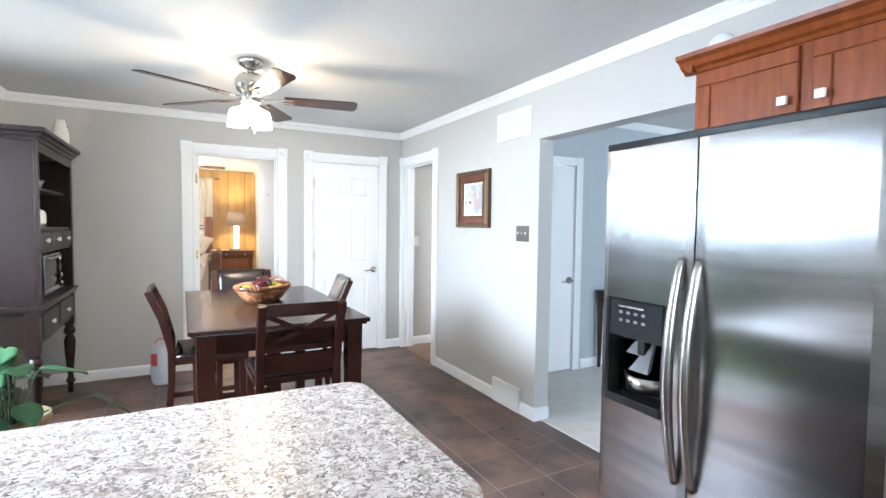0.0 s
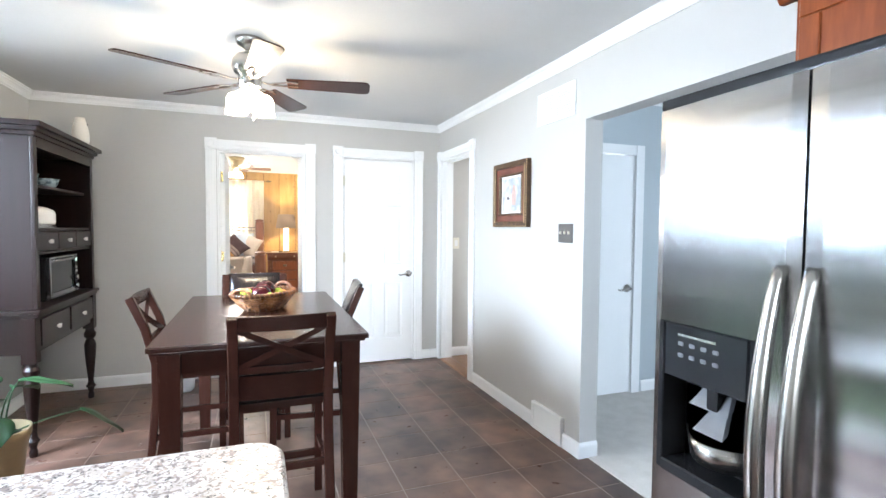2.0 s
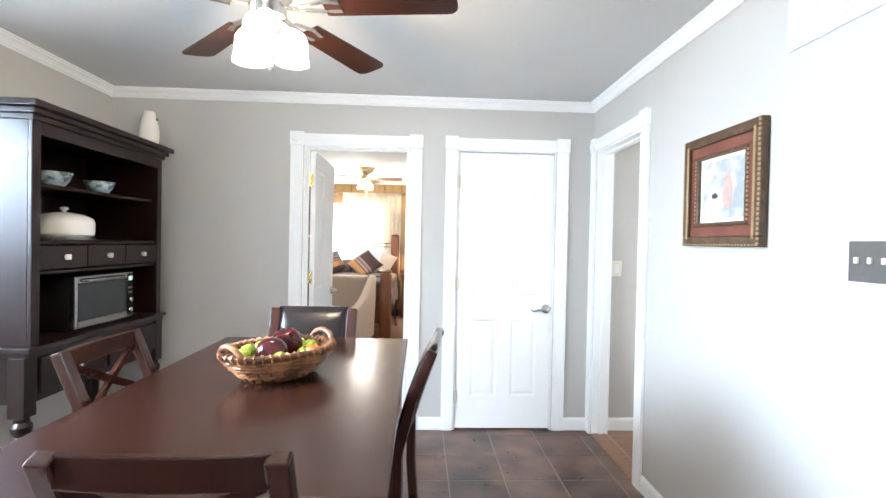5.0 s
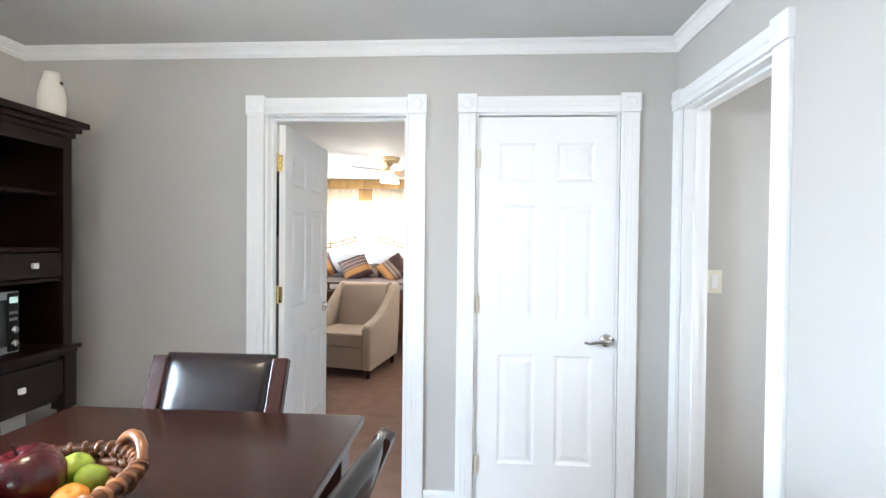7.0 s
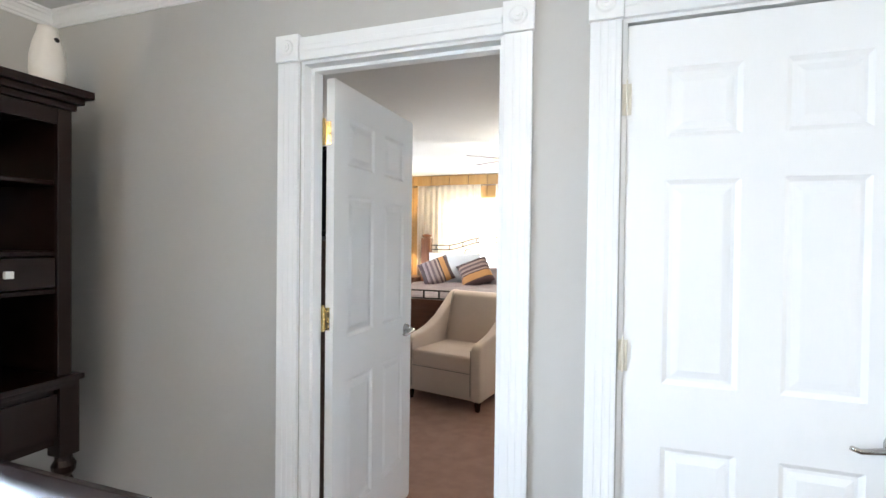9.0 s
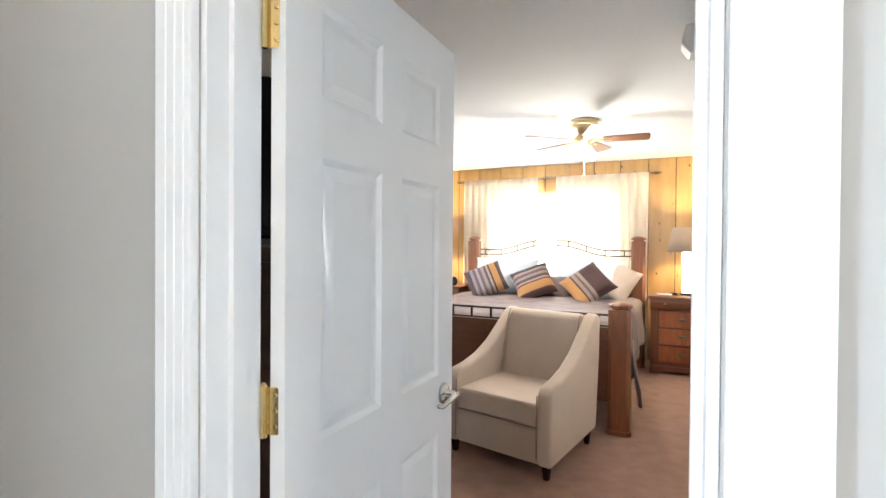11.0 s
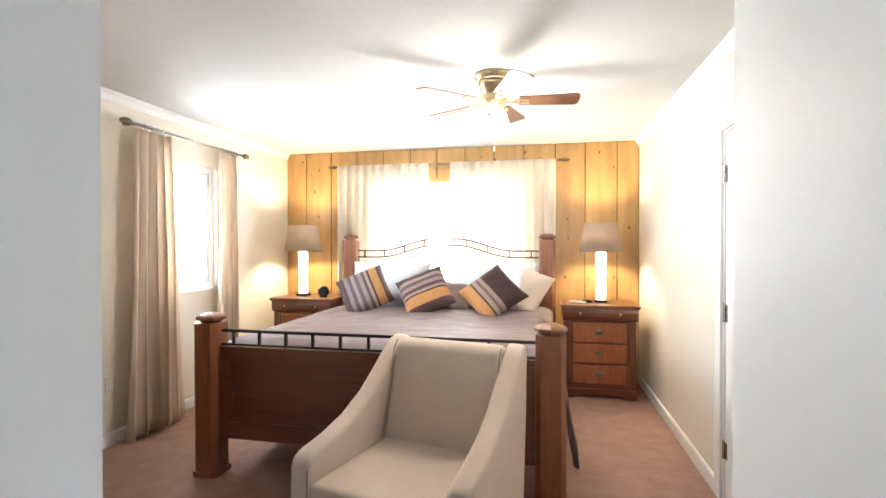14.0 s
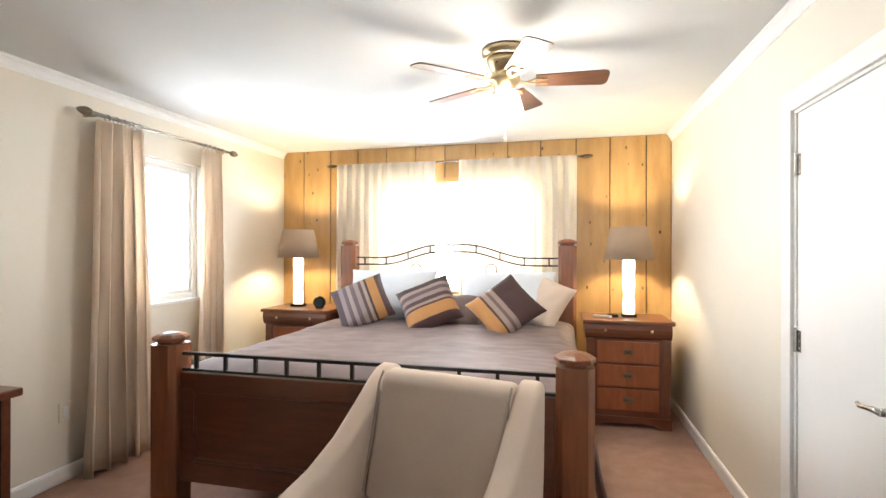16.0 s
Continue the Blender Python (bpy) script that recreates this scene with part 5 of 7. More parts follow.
def plant():
    t = thing("potted_plant", "leafy green plant in a tan ochre pot on the floor", "plant", at=(-0.79, -1.83, 0))
    bm = bmesh.new()
    lathe(bm, [(0.095, 0.0), (0.108, 0.02), (0.150, 0.31), (0.158, 0.325), (0.160, 0.36), (0.150, 0.363), (0.143, 0.32), (0.0, 0.315)], seg=36)
    part("pot", bm, TERRACOTTA, t, smooth=True)
    bm = bmesh.new()
    lathe(bm, [(0.0, 0.316), (0.142, 0.317), (0.10, 0.326), (0.0, 0.332)], seg=24)
    part("soil", bm, SOIL, t)
    rnd = random.Random(4)
    # direction of each stalk, its reach, the height of its top, leaf length, leaf width, droop
    for deg, reach, hgt, ln, wd, droop in ((22, 0.30, 0.06, 0.19, 0.050, 1.5), (20, 0.06, 0.26, 0.18, 0.042, 1.1), (150, 0.06, 0.30, 0.34, 0.030, -1.6),
                                           (250, 0.10, 0.28, 0.19, 0.060, 1.6), (200, 0.13, 0.34, 0.21, 0.055, 0.8), (175, 0.10, 0.16, 0.17, 0.050, 1.0),
                                           (230, 0.16, 0.20, 0.19, 0.056, 1.2), (110, 0.07, 0.14, 0.16, 0.045, 0.9), (300, 0.05, 0.12, 0.15, 0.046, 1.0),
                                           (190, 0.05, 0.24, 0.24, 0.034, -0.7), (265, 0.14, 0.10, 0.17, 0.055, 1.3), (75, 0.10, 0.20, 0.15, 0.040, 0.8),
                                           *((rnd.uniform(140, 290), rnd.uniform(0.05, 0.18), rnd.uniform(0.22, 0.46), rnd.uniform(0.15, 0.21), rnd.uniform(0.036, 0.05), rnd.uniform(0.3, 1.4)) for _ in range(12))):
        an, ln, wd = radians(deg), ln * 1.2, wd * 1.4
        bx, by = 0.05 * math.cos(an), 0.05 * math.sin(an)
        tip = Vector((bx + reach * math.cos(an), by + reach * math.sin(an), 0.32 + hgt))
        mid = Vector((bx + 0.35 * reach * math.cos(an), by + 0.35 * reach * math.sin(an), 0.32 + hgt * 0.85))
        bm = bmesh.new()
        pts = [Vector((bx, by, 0.315)).lerp(mid, f).lerp(mid.lerp(tip, f), f) for f in [q / 6 for q in range(7)]]
        tube(bm, pts, [0.005 - 0.0004 * q for q in range(7)], 6)
        stalk = part("stalk", bm, LEAF, t, smooth=True)
        d = (pts[-1] - pts[-2]).normalized()
        d = (d + Vector((math.cos(an), math.sin(an), -droop)) * 0.9).normalized()
        side = d.cross(Vector((0, 0, 1))).normalized()
        nrm = side.cross(d)
        bm = bmesh.new()
        rows = []
        for q in range(8):
            f = q / 7
            w = wd * math.sin(math.pi * min(1, f * 0.93 + 0.05)) ** 0.8
            c = tip + d * ln * f - Vector((0, 0, 0.05 * f * f if droop > 0 else 0))
            rows.append([bm.verts.new(c + side * w * s + nrm * (0.012 * abs(s)) + nrm * 0.003 * math.sin(9 * f + s)) for s in (-1, -0.5, 0, 0.5, 1)])
        for a, b in zip(rows, rows[1:]):
            for q in range(4):
                bm.faces.new((a[q], a[q + 1], b[q + 1], b[q]))
        lf = part("leaf", bm, LEAF, t, smooth=True)
        md = lf.modifiers.new("thick", "SOLIDIFY")
        md.thickness = 0.0012


def plastic_bag():
    t = thing("shopping_bag", "crumpled white plastic shopping bag with red print", "bag", at=(-0.16, -0.30, 0))
    bm = bmesh.new()
    prof = [(0.070, 0.0), (0.085, 0.02), (0.092, 0.12), (0.088, 0.22), (0.080, 0.30), (0.060, 0.345), (0.05, 0.34), (0.06, 0.28), (0.0, 0.25)]
    lathe(bm, prof, seg=26)
    for v in bm.verts:
        nv = noise.noise_vector(v.co * 14)
        v.co += Vector((nv.x, nv.y, nv.z * 0.4)) * 0.016 * min(1, v.co.z * 20)
        v.co.z = max(0.0, v.co.z)
    part("bag_body", bm, BAG_PLASTIC, t, smooth=True)
    bm = bmesh.new()
    tube(bm, [(-0.05, 0, 0.31), (-0.055, 0, 0.36), (-0.02, 0, 0.385), (0.02, 0, 0.37), (0.04, 0, 0.31)], 0.006, 6)
    part("bag_handle", bm, BAG_RED, t, smooth=True)
    bm = bmesh.new()
    for k in range(5):
        an = radians(-150 + 8 * k)
        box(bm, 0.094 * math.cos(an) - 0.005, 0.094 * math.cos(an) + 0.005, 0.094 * math.sin(an) - 0.004, 0.094 * math.sin(an) + 0.004, 0.17, 0.27)
    part("print_patch", bm, BAG_RED, t)


def picture():
    t = thing("framed_picture", "framed print in a red and gilt wooden frame on the wall", "picture")
    y0, y1, z0, z1 = -1.815, -1.305, 1.365, 1.84
    X = 2.178

    def rim(o, i, d0, d1):
        bm = bmesh.new()
        for a in ((y0 + o, y1 - o, z0 + o, z0 + i), (y0 + o, y1 - o, z1 - i, z1 - o), (y0 + o, y0 + i, z0 + i, z1 - i), (y1 - i, y1 - o, z0 + i, z1 - i)):
            box(bm, X - d1, X - d0, *a, 0.003, seg=1)
        return bm
    part("outer_moulding", rim(0.0, 0.040, 0.0, 0.034), GILT, t)
    part("red_band", rim(0.0405, 0.085, 0.0, 0.022), RED_FRAME, t)
    part("inner_moulding", rim(0.0855, 0.100, 0.0, 0.026), GILT, t)
    for a in (y0 + 0.027, y1 - 0.040):
        part("gold_strip", one_box(X - 0.0365, X - 0.034, a, a + 0.013, z0 + 0.03, z1 - 0.03, 0.001, seg=1), GILT_BEAD, t, "worn gold strip")
    bm = bmesh.new()
    for yy in (y0 + 0.006, y1 - 0.006):
        for k in range(26):
            zz = z0 + 0.012 + (z1 - z0 - 0.024) * k / 25
            box(bm, X - 0.0375, X - 0.033, yy - 0.0045, yy + 0.0045, zz - 0.0055, zz + 0.0055)
    for yy in (y0 + 0.082, y1 - 0.082):
        for k in range(16):
            zz = z0 + 0.105 + (z1 - z0 - 0.21) * k / 15
            box(bm, X - 0.0265, X - 0.020, yy - 0.0035, yy + 0.0035, zz - 0.005, zz + 0.005)
    for k in range(26):
        yy = y0 + 0.012 + (y1 - y0 - 0.024) * k / 25
        box(bm, X - 0.0365, X - 0.033, yy - 0.005, yy + 0.005, z0 + 0.003, z0 + 0.010)
    tagged(part("beading", bm, GILT_BEAD, t), kind="stuff")
    part("mat_board", one_box(X - 0.010, X, y0 + 0.100, y1 - 0.100, z0 + 0.100, z1 - 0.100), MATBOARD, t)
    part("print", one_box(X - 0.0112, X - 0.0101, y0 + 0.118, y1 - 0.118, z0 + 0.116, z1 - 0.116), PRINT, t)
    yc = (y0 + y1) / 2
    bm = bmesh.new()
    for k in range(9):
        w = 0.012 + 0.020 * math.sin(0.6 + k * 0.32)
        box(bm, X - 0.0126, X - 0.0113, yc - 0.035 - w, yc - 0.035 + w, z0 + 0.16 + 0.016 * k, z0 + 0.177 + 0.016 * k)
    part("print_shape", bm, PRINT_ROSE, t)
    bm = bmesh.new()
    for k in range(5):
        box(bm, X - 0.0126, X - 0.0113, yc + 0.03 + 0.007 * k, yc + 0.042 + 0.007 * k, z0 + 0.205 - 0.004 * (k % 2), z0 + 0.216 + 0.005 * (k % 3))
    part("print_shape", bm, PRINT_DARK, t)


def wall_vent(y0, y1, z0, z1, label, split, X=2.179, back=None):
    t = thing("wall_vent", label, "vent")
    bm = bmesh.new()
    if X < 2.17:
        box(bm, X - 0.0005, 2.179, y0, y1, z0, z1)
    f = 0.022
    for a in ((y0, y1, z0, z0 + f), (y0, y1, z1 - f, z1), (y0, y0 + f, z0 + f, z1 - f), (y1 - f, y1, z0 + f, z1 - f)):
        box(bm, X - 0.010, X, *a, 0.003, seg=1)
    if split:
        box(bm, X - 0.009, X, (y0 + y1) / 2 - 0.008, (y0 + y1) / 2 + 0.008, z0 + f, z1 - f)
    part("frame", bm, TRIM, t)
    part("backing", one_box(X - 0.002, X - 0.0005, y0 + f, y1 - f, z0 + f, z1 - f), back or VENT_DARK, t)
    n = int((z1 - z0 - 2 * f) / 0.013)
    for k in range(n):
        z = z0 + f + (k + 0.5) * (z1 - z0 - 2 * f) / n
        bm = bmesh.new()
        box(bm, -0.004, 0.004, y0 + f, y1 - f, -0.0009, 0.0009, m=pose(X - 0.006, 0, z, 0, 35, 0))
        part("slat", bm, TRIM, t)


def switch_plate(name, label, m, gangs, plate_mat):
    """Plate on the -y side of the pose m."""
    t = thing(name, label, "switch")
    t.matrix_basis = m
    w = 0.036 + 0.0185 * (gangs - 1)
    part("plate", one_box(-w, w, -0.006, 0, -0.058, 0.058, 0.003), plate_mat, t)
    for k in range(gangs):
        x = (k - (gangs - 1) / 2) * 0.042
        bm = bmesh.new()
        if gangs > 1:
            box(bm, x - 0.006, x + 0.006, -0.016, -0.0055, -0.006, 0.012, 0.002, seg=1)
        else:
            box(bm, x - 0.017, x + 0.017, -0.010, -0.0055, -0.033, 0.033, 0.002, seg=1)
        part("toggle", bm, IVORY if gangs > 1 else WHITE_PLASTIC, t)


kitchen_island()
refrigerator()
wall_cabinet()
hutch()
microwave()
cake_dish()
glass_bowl(-0.96, -0.92, 1.5955, 0.085)
glass_bowl(-0.96, -0.56, 1.5955, 0.08)
vase()
dining_table()
near_chair = x_back_chair()
near_chair.matrix_basis = pose(0.512, -2.40, 0, 0, 0, 180)
copy_thing(near_chair, pose(0.125, -1.775, 0, 0, 0, 90))
far_chair = leather_chair()
far_chair.matrix_basis = pose(0.40, -1.315, 0) @ Matrix.Diagonal((1, 1, 1.015, 1))
copy_thing(far_chair, pose(0.700, -1.73, 0, 0, 0, -96))
fruit_basket()
BK = pose(0.450, -1.80, 0.8855, 0, 0, 55) @ Matrix.Diagonal((1.05, 1.05, 0.98, 1))
for fx, fy, fz, fr, fm, fn, fl in ((-0.045, -0.015, 0.088, 0.056, RED_APPLE, "apple", "shiny dark red apple in the basket"), (0.045, 0.02, 0.100, 0.058, RED_APPLE, "apple", "shiny dark red apple in the basket"),
                                   (-0.115, 0.035, 0.082, 0.028, GREEN_APPLE, "lime", "small green apple in the basket"), (-0.065, 0.075, 0.085, 0.028, GREEN_APPLE, "lime", "small green apple in the basket"),
                                   (-0.01, 0.085, 0.085, 0.026, GREEN_APPLE, "lime", "small green apple in the basket"), (0.115, 0.045, 0.084, 0.028, GREEN_APPLE, "lime", "small green apple in the basket"),
                                   (0.120, -0.012, 0.082, 0.027, GREEN_APPLE, "lime", "small green apple in the basket"), (-0.07, -0.085, 0.080, 0.028, GREEN_APPLE, "lime", "small green apple in the basket"),
                                   (0.025, -0.085, 0.080, 0.027, GREEN_APPLE, "lime", "small green apple in the basket"), (0.080, -0.062, 0.078, 0.028, ORANGE, "orange", "small orange in the basket"), (0.055, 0.085, 0.075, 0.026, ORANGE, "orange", "small orange in the basket"),
                                   (0.0, 0.0, 0.045, 0.040, RED_APPLE, "apple", "dark red apple under the others"), (-0.09, -0.03, 0.045, 0.034, ORANGE, "orange", "orange low in the basket"), (0.09, 0.0, 0.045, 0.034, GREEN_APPLE, "lime", "green apple low in the basket")):
    p = BK @ Vector((fx, fy, fz))
    fruit(p.x, p.y, p.z, fr * 0.96, fm, fn, fl, fm == RED_APPLE)
plant()
plastic_bag()
picture()
wall_vent(-2.305, -1.895, 2.03, 2.235, "white slatted air vent high on the wall", True)
wall_vent(-2.245, -1.90, 0.006, 0.185, "white slatted air register at the baseboard", False, 2.1635, TRIM)
switch_plate("light_switch", "pewter plate with three ivory light switches", pose(2.179, -2.228, 1.328, 0, 0, -90), 3, GREY_PLATE)
switch_plate("light_switch", "white rocker light switch in the hall", pose(2.370, -0.001, 1.195), 1, IVORY)
bm = bmesh.new()
lathe(bm, [(0.065, 0), (0.065, 0.018), (0.055, 0.032), (0.0, 0.036)], seg=28, m=pose(2.179, -3.68, 2.20, 0, -90, 0))
tagged(part("smoke_detector", bm, WHITE_PLASTIC, smooth=True), "round white smoke detector on the wall", "smoke detector")


def console_table():
    t = thing("console_table", "dark mahogany console table with tapered legs against the wall", "console table")
    bm = bmesh.new()
    n = 12
    prof = [(4.09 - 0.53 * math.cos(math.pi * k / n), -1.595 - 0.26 * math.sin(math.pi * k / n) ** 0.7) for k in range(n + 1)]
    for z0, z1, sh in ((0.745, 0.77, 0.0), (0.66, 0.7445, 0.02)):
        q = [((x - 4.075) * (1 - sh * 2) + 4.075, (y + 1.7) * (1 - sh * 3) - 1.7) for x, y in prof]
        lo = [bm.verts.new((x, y, z0)) for x, y in q]
        hi = [bm.verts.new((x, y, z1)) for x, y in q]
        for k in range(len(q)):
            bm.faces.new((lo[k], lo[(k + 1) % len(q)], hi[(k + 1) % len(q)], hi[k]))
        bm.faces.new(lo)
        bm.faces.new(hi)
    soften(part("top", bm, MAHOGANY, t), 0.004)
    for x, y in ((3.605, -1.625), (3.775, -1.80), (4.40, -1.80), (4.575, -1.625)):
        bm = bmesh.new()
        vs = box(bm, x - 0.022, x + 0.022, y - 0.022, y + 0.022, 0.006, 0.66, 0.002, seg=1)
        for v in vs:
            k = 0.55 + 0.45 * v.co.z / 0.66
            v.co.x, v.co.y = x + (v.co.x - x) * k, y + (v.co.y - y) * k
        part("leg", bm, MAHOGANY, t)


console_table()


# ---- bedroom things ----
def octagon(bm, x, y, r, z0, z1, cham=0.35):
    c = r * (1 - cham)
    ring = [(r, -c), (r, c), (c, r), (-c, r), (-r, c), (-r, -c), (-c, -r), (c, -r)]
    lo = [bm.verts.new((x + a, y + b, z0)) for a, b in ring]
    hi = [bm.verts.new((x + a, y + b, z1)) for a, b in ring]
    for k in range(8):
        bm.faces.new((lo[k], lo[(k + 1) % 8], hi[(k + 1) % 8], hi[k]))
    bm.faces.new(lo)
    bm.faces.new(hi)


BX0, BX1, BYF, BYH = -1.555, 0.462, 3.262, 5.47


def bed():
    t = thing("bed", "pine and iron bed with four heavy chamfered posts", "bed")
    for x in (BX0, BX1):
        for y, top, r in ((BYF, 0.915, 0.078), (BYH, 1.435, 0.075)):
            bm = bmesh.new()
            octagon(bm, x, y, r, 0.0, top)
            octagon(bm, x, y, r + 0.012, 0.0, 0.035)
            p = part("post", bm, PINE, t)
            bm = bmesh.new()
            lathe(bm, [(r * 0.8, top + 0.0005), (r * 0.8, top + 0.012), (r * 1.10, top + 0.018), (r * 1.12, top + 0.034), (r * 0.9, top + 0.046), (r * 0.45, top + 0.056), (0, top + 0.06)], at=(x, y, 0), seg=8, m=None)
            soften(part("cap", bm, PINE, p), 0.003)
    a, b = BX0 + 0.079, BX1 - 0.079
    # footboard: frame with a sunk panel
    bm = bmesh.new()
    box(bm, a, b, BYF - 0.028, BYF + 0.028, 0.69, 0.775, 0.005)
    box(bm, a, b, BYF - 0.028, BYF + 0.028, 0.225, 0.325, 0.005)
    box(bm, a, a + 0.07, BYF - 0.026, BYF + 0.026, 0.325, 0.69, 0.004)
    box(bm, b - 0.07, b, BYF - 0.026, BYF + 0.026, 0.325, 0.69, 0.004)
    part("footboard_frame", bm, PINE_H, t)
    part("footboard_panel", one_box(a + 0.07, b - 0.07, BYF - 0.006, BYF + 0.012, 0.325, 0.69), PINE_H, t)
    bm = bmesh.new()
    for q in ((a + 0.07, b - 0.07, 0.325, 0.343), (a + 0.07, b - 0.07, 0.672, 0.69), (a + 0.07, a + 0.088, 0.343, 0.672), (b - 0.088, b - 0.07, 0.343, 0.672)):
        box(bm, q[0], q[1], BYF - 0.018, BYF - 0.006, q[2], q[3], 0.003, seg=1)
    part("panel_bead", bm, PINE_H, t)
    bm = bmesh.new()
    bar(bm, [(a, BYF, 0.868), (b, BYF, 0.868)], 0.022, 0.016)
    bar(bm, [(a, BYF, 0.786), (b, BYF, 0.786)], 0.022, 0.012)
    for k in range(11):
        x = a + 0.075 + k * (b - a - 0.15) / 10
        box(bm, x - 0.008, x + 0.008, BYF - 0.008, BYF + 0.008, 0.786, 0.868)
    part("foot_rail", bm, IRON, t, "dark iron rail above the footboard")
    # headboard rails
    bm = bmesh.new()
    for lift, low in ((0.0, 0.0), (-0.065, 0.0)):
        pts = []
        for k in range(33):
            f = k / 32
            u = abs(2 * f - 1)
            rise = 0.12 * (0.5 + 0.5 * math.cos(math.pi * min(1, max(0, (u - 0.12) / 0.62))))
            pts.append((a + (b - a) * f, BYH, 1.325 + lift + rise))
        bar(bm, pts, 0.018, 0.014)
    for k in range(9):
        f = 0.04 + 0.92 * k / 8
        u = abs(2 * f - 1)
        rise = 0.12 * (0.5 + 0.5 * math.cos(math.pi * min(1, max(0, (u - 0.12) / 0.62))))
        x = a + (b - a) * f
        box(bm, x - 0.006, x + 0.006, BYH - 0.006, BYH + 0.006, 1.26 + rise, 1.325 + rise)
    for cx in (-0.35, 0, 0.35):
        pts = [((a + b) / 2 + cx + 0.05 * math.cos(2 * math.pi * k / 20), BYH, 1.22 + 0.05 * math.sin(2 * math.pi * k / 20)) for k in range(21)]
        tube(bm, pts, 0.005, 6)
    bar(bm, [(a, BYH, 0.98), (b, BYH, 0.98)], 0.018, 0.014)
    part("head_rail", bm, IRON, t, "curved dark iron headboard rail")
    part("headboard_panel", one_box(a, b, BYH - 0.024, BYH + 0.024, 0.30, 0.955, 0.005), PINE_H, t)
    for x in (BX0, BX1):
        s = -1 if x > 0 else 1
        part("side_rail", one_box(min(x, x + s * 0.03) - 0.015, max(x, x + s * 0.03) - 0.005, BYF + 0.08, BYH - 0.08, 0.25, 0.46, 0.004), PINE_H, t)
    part("slats", one_box(a, b, BYF + 0.08, BYH - 0.08, 0.30, 0.34), PINE_H, t)


def mattress():
    bm = bmesh.new()
    box(bm, -1.47, 0.375, BYF + 0.07, BYH - 0.08, 0.36, 0.745, 0.05, seg=4)
    tagged(part("mattress", bm, MATTRESS, smooth=True), "thick pale mattress on the bed frame", "mattress")
    bm = bmesh.new()
    box(bm, -1.47, 0.375, BYF + 0.09, BYH - 0.08, 0.341, 0.358, 0.004)
    tagged(part("box_spring", bm, MATTRESS), "thin pale box spring under the mattress", "box spring")


def quilt():
    """One sheet over the mattress, hanging down both long sides."""
    bm = bmesh.new()
    n, m = 90, 70
    x0, x1, y0, y1, drop = -1.49, 0.425, BYF + 0.055, BYH - 0.12, 0.44
    W = (x1 - x0) / 2
    L = W + drop
    g = []
    for i in range(n + 1):
        u = -L + 2 * L * i / n
        row = []
        for j in range(m + 1):
            v = j / m
            y = y0 + (y1 - y0) * v
            over = max(0.0, abs(u) - W)
            r = 0.07
            if over <= 0:
                x, z = u, 0.775
            elif over < r * math.pi / 2:
                an = over / r
                x, z = math.copysign(W + r * math.sin(an), u), 0.775 - r * (1 - math.cos(an))
            else:
                q = over - r * math.pi / 2
                x, z = math.copysign(W + r + 0.020 * math.sin(y * 9 + 1.3) * min(1, q * 5) + 0.05 * q, u), 0.775 - r - q
            if v < 0.10:
                z -= 0.10 * (1 - v / 0.10) ** 2 * (1 if over <= 0 else 0.2)
            nz = noise.noise(Vector((u * 2.1, y * 1.7, 3.1))) * 0.016 + noise.noise(Vector((u * 7 + 2 * y, y * 16, 1.0))) * 0.010
            puff = 0.020 * math.exp(-((v - 0.72) / 0.2) ** 2)
            if over <= 0:
                z += nz + puff
            else:
                x += nz * 1.6
                z = max(z, 0.20 + 0.05 * math.sin(y * 5))
            row.append(bm.verts.new(((x0 + x1) / 2 + x, y, z)))
        g.append(row)
    for i in range(n):
        for j in range(m):
            bm.faces.new((g[i][j], g[i + 1][j], g[i + 1][j + 1], g[i][j + 1]))
    q = tagged(part("quilt", bm, QUILT, smooth=True), "dusky mauve-grey quilt spread over the bed", "quilt")
    md = q.modifiers.new("thick", "SOLIDIFY")
    md.thickness, md.offset = 0.016, 1.0
    bm = bmesh.new()
    fold = [(0.525, 3.36, 0.66), (0.555, 3.36, 0.46), (0.59, 3.36, 0.30), (0.615, 3.37, 0.17)]
    rows = []
    for k, (x, y, z) in enumerate(fold):
        w = 0.26 * (1 - k / 3.4)
        rows.append([bm.verts.new((x + 0.018 * math.sin(3.2 * s + k), y + w * s, z + 0.02 * s)) for s in (0, 0.25, 0.5, 0.75, 1.0)])
    for p, r in zip(rows, rows[1:]):
        for k in range(4):
            bm.faces.new((p[k], p[k + 1], r[k + 1], r[k]))
    c = part("hanging_corner", bm, QUILT, q, smooth=True)
    md = c.modifiers.new("thick", "SOLIDIFY")
    md.thickness = 0.012


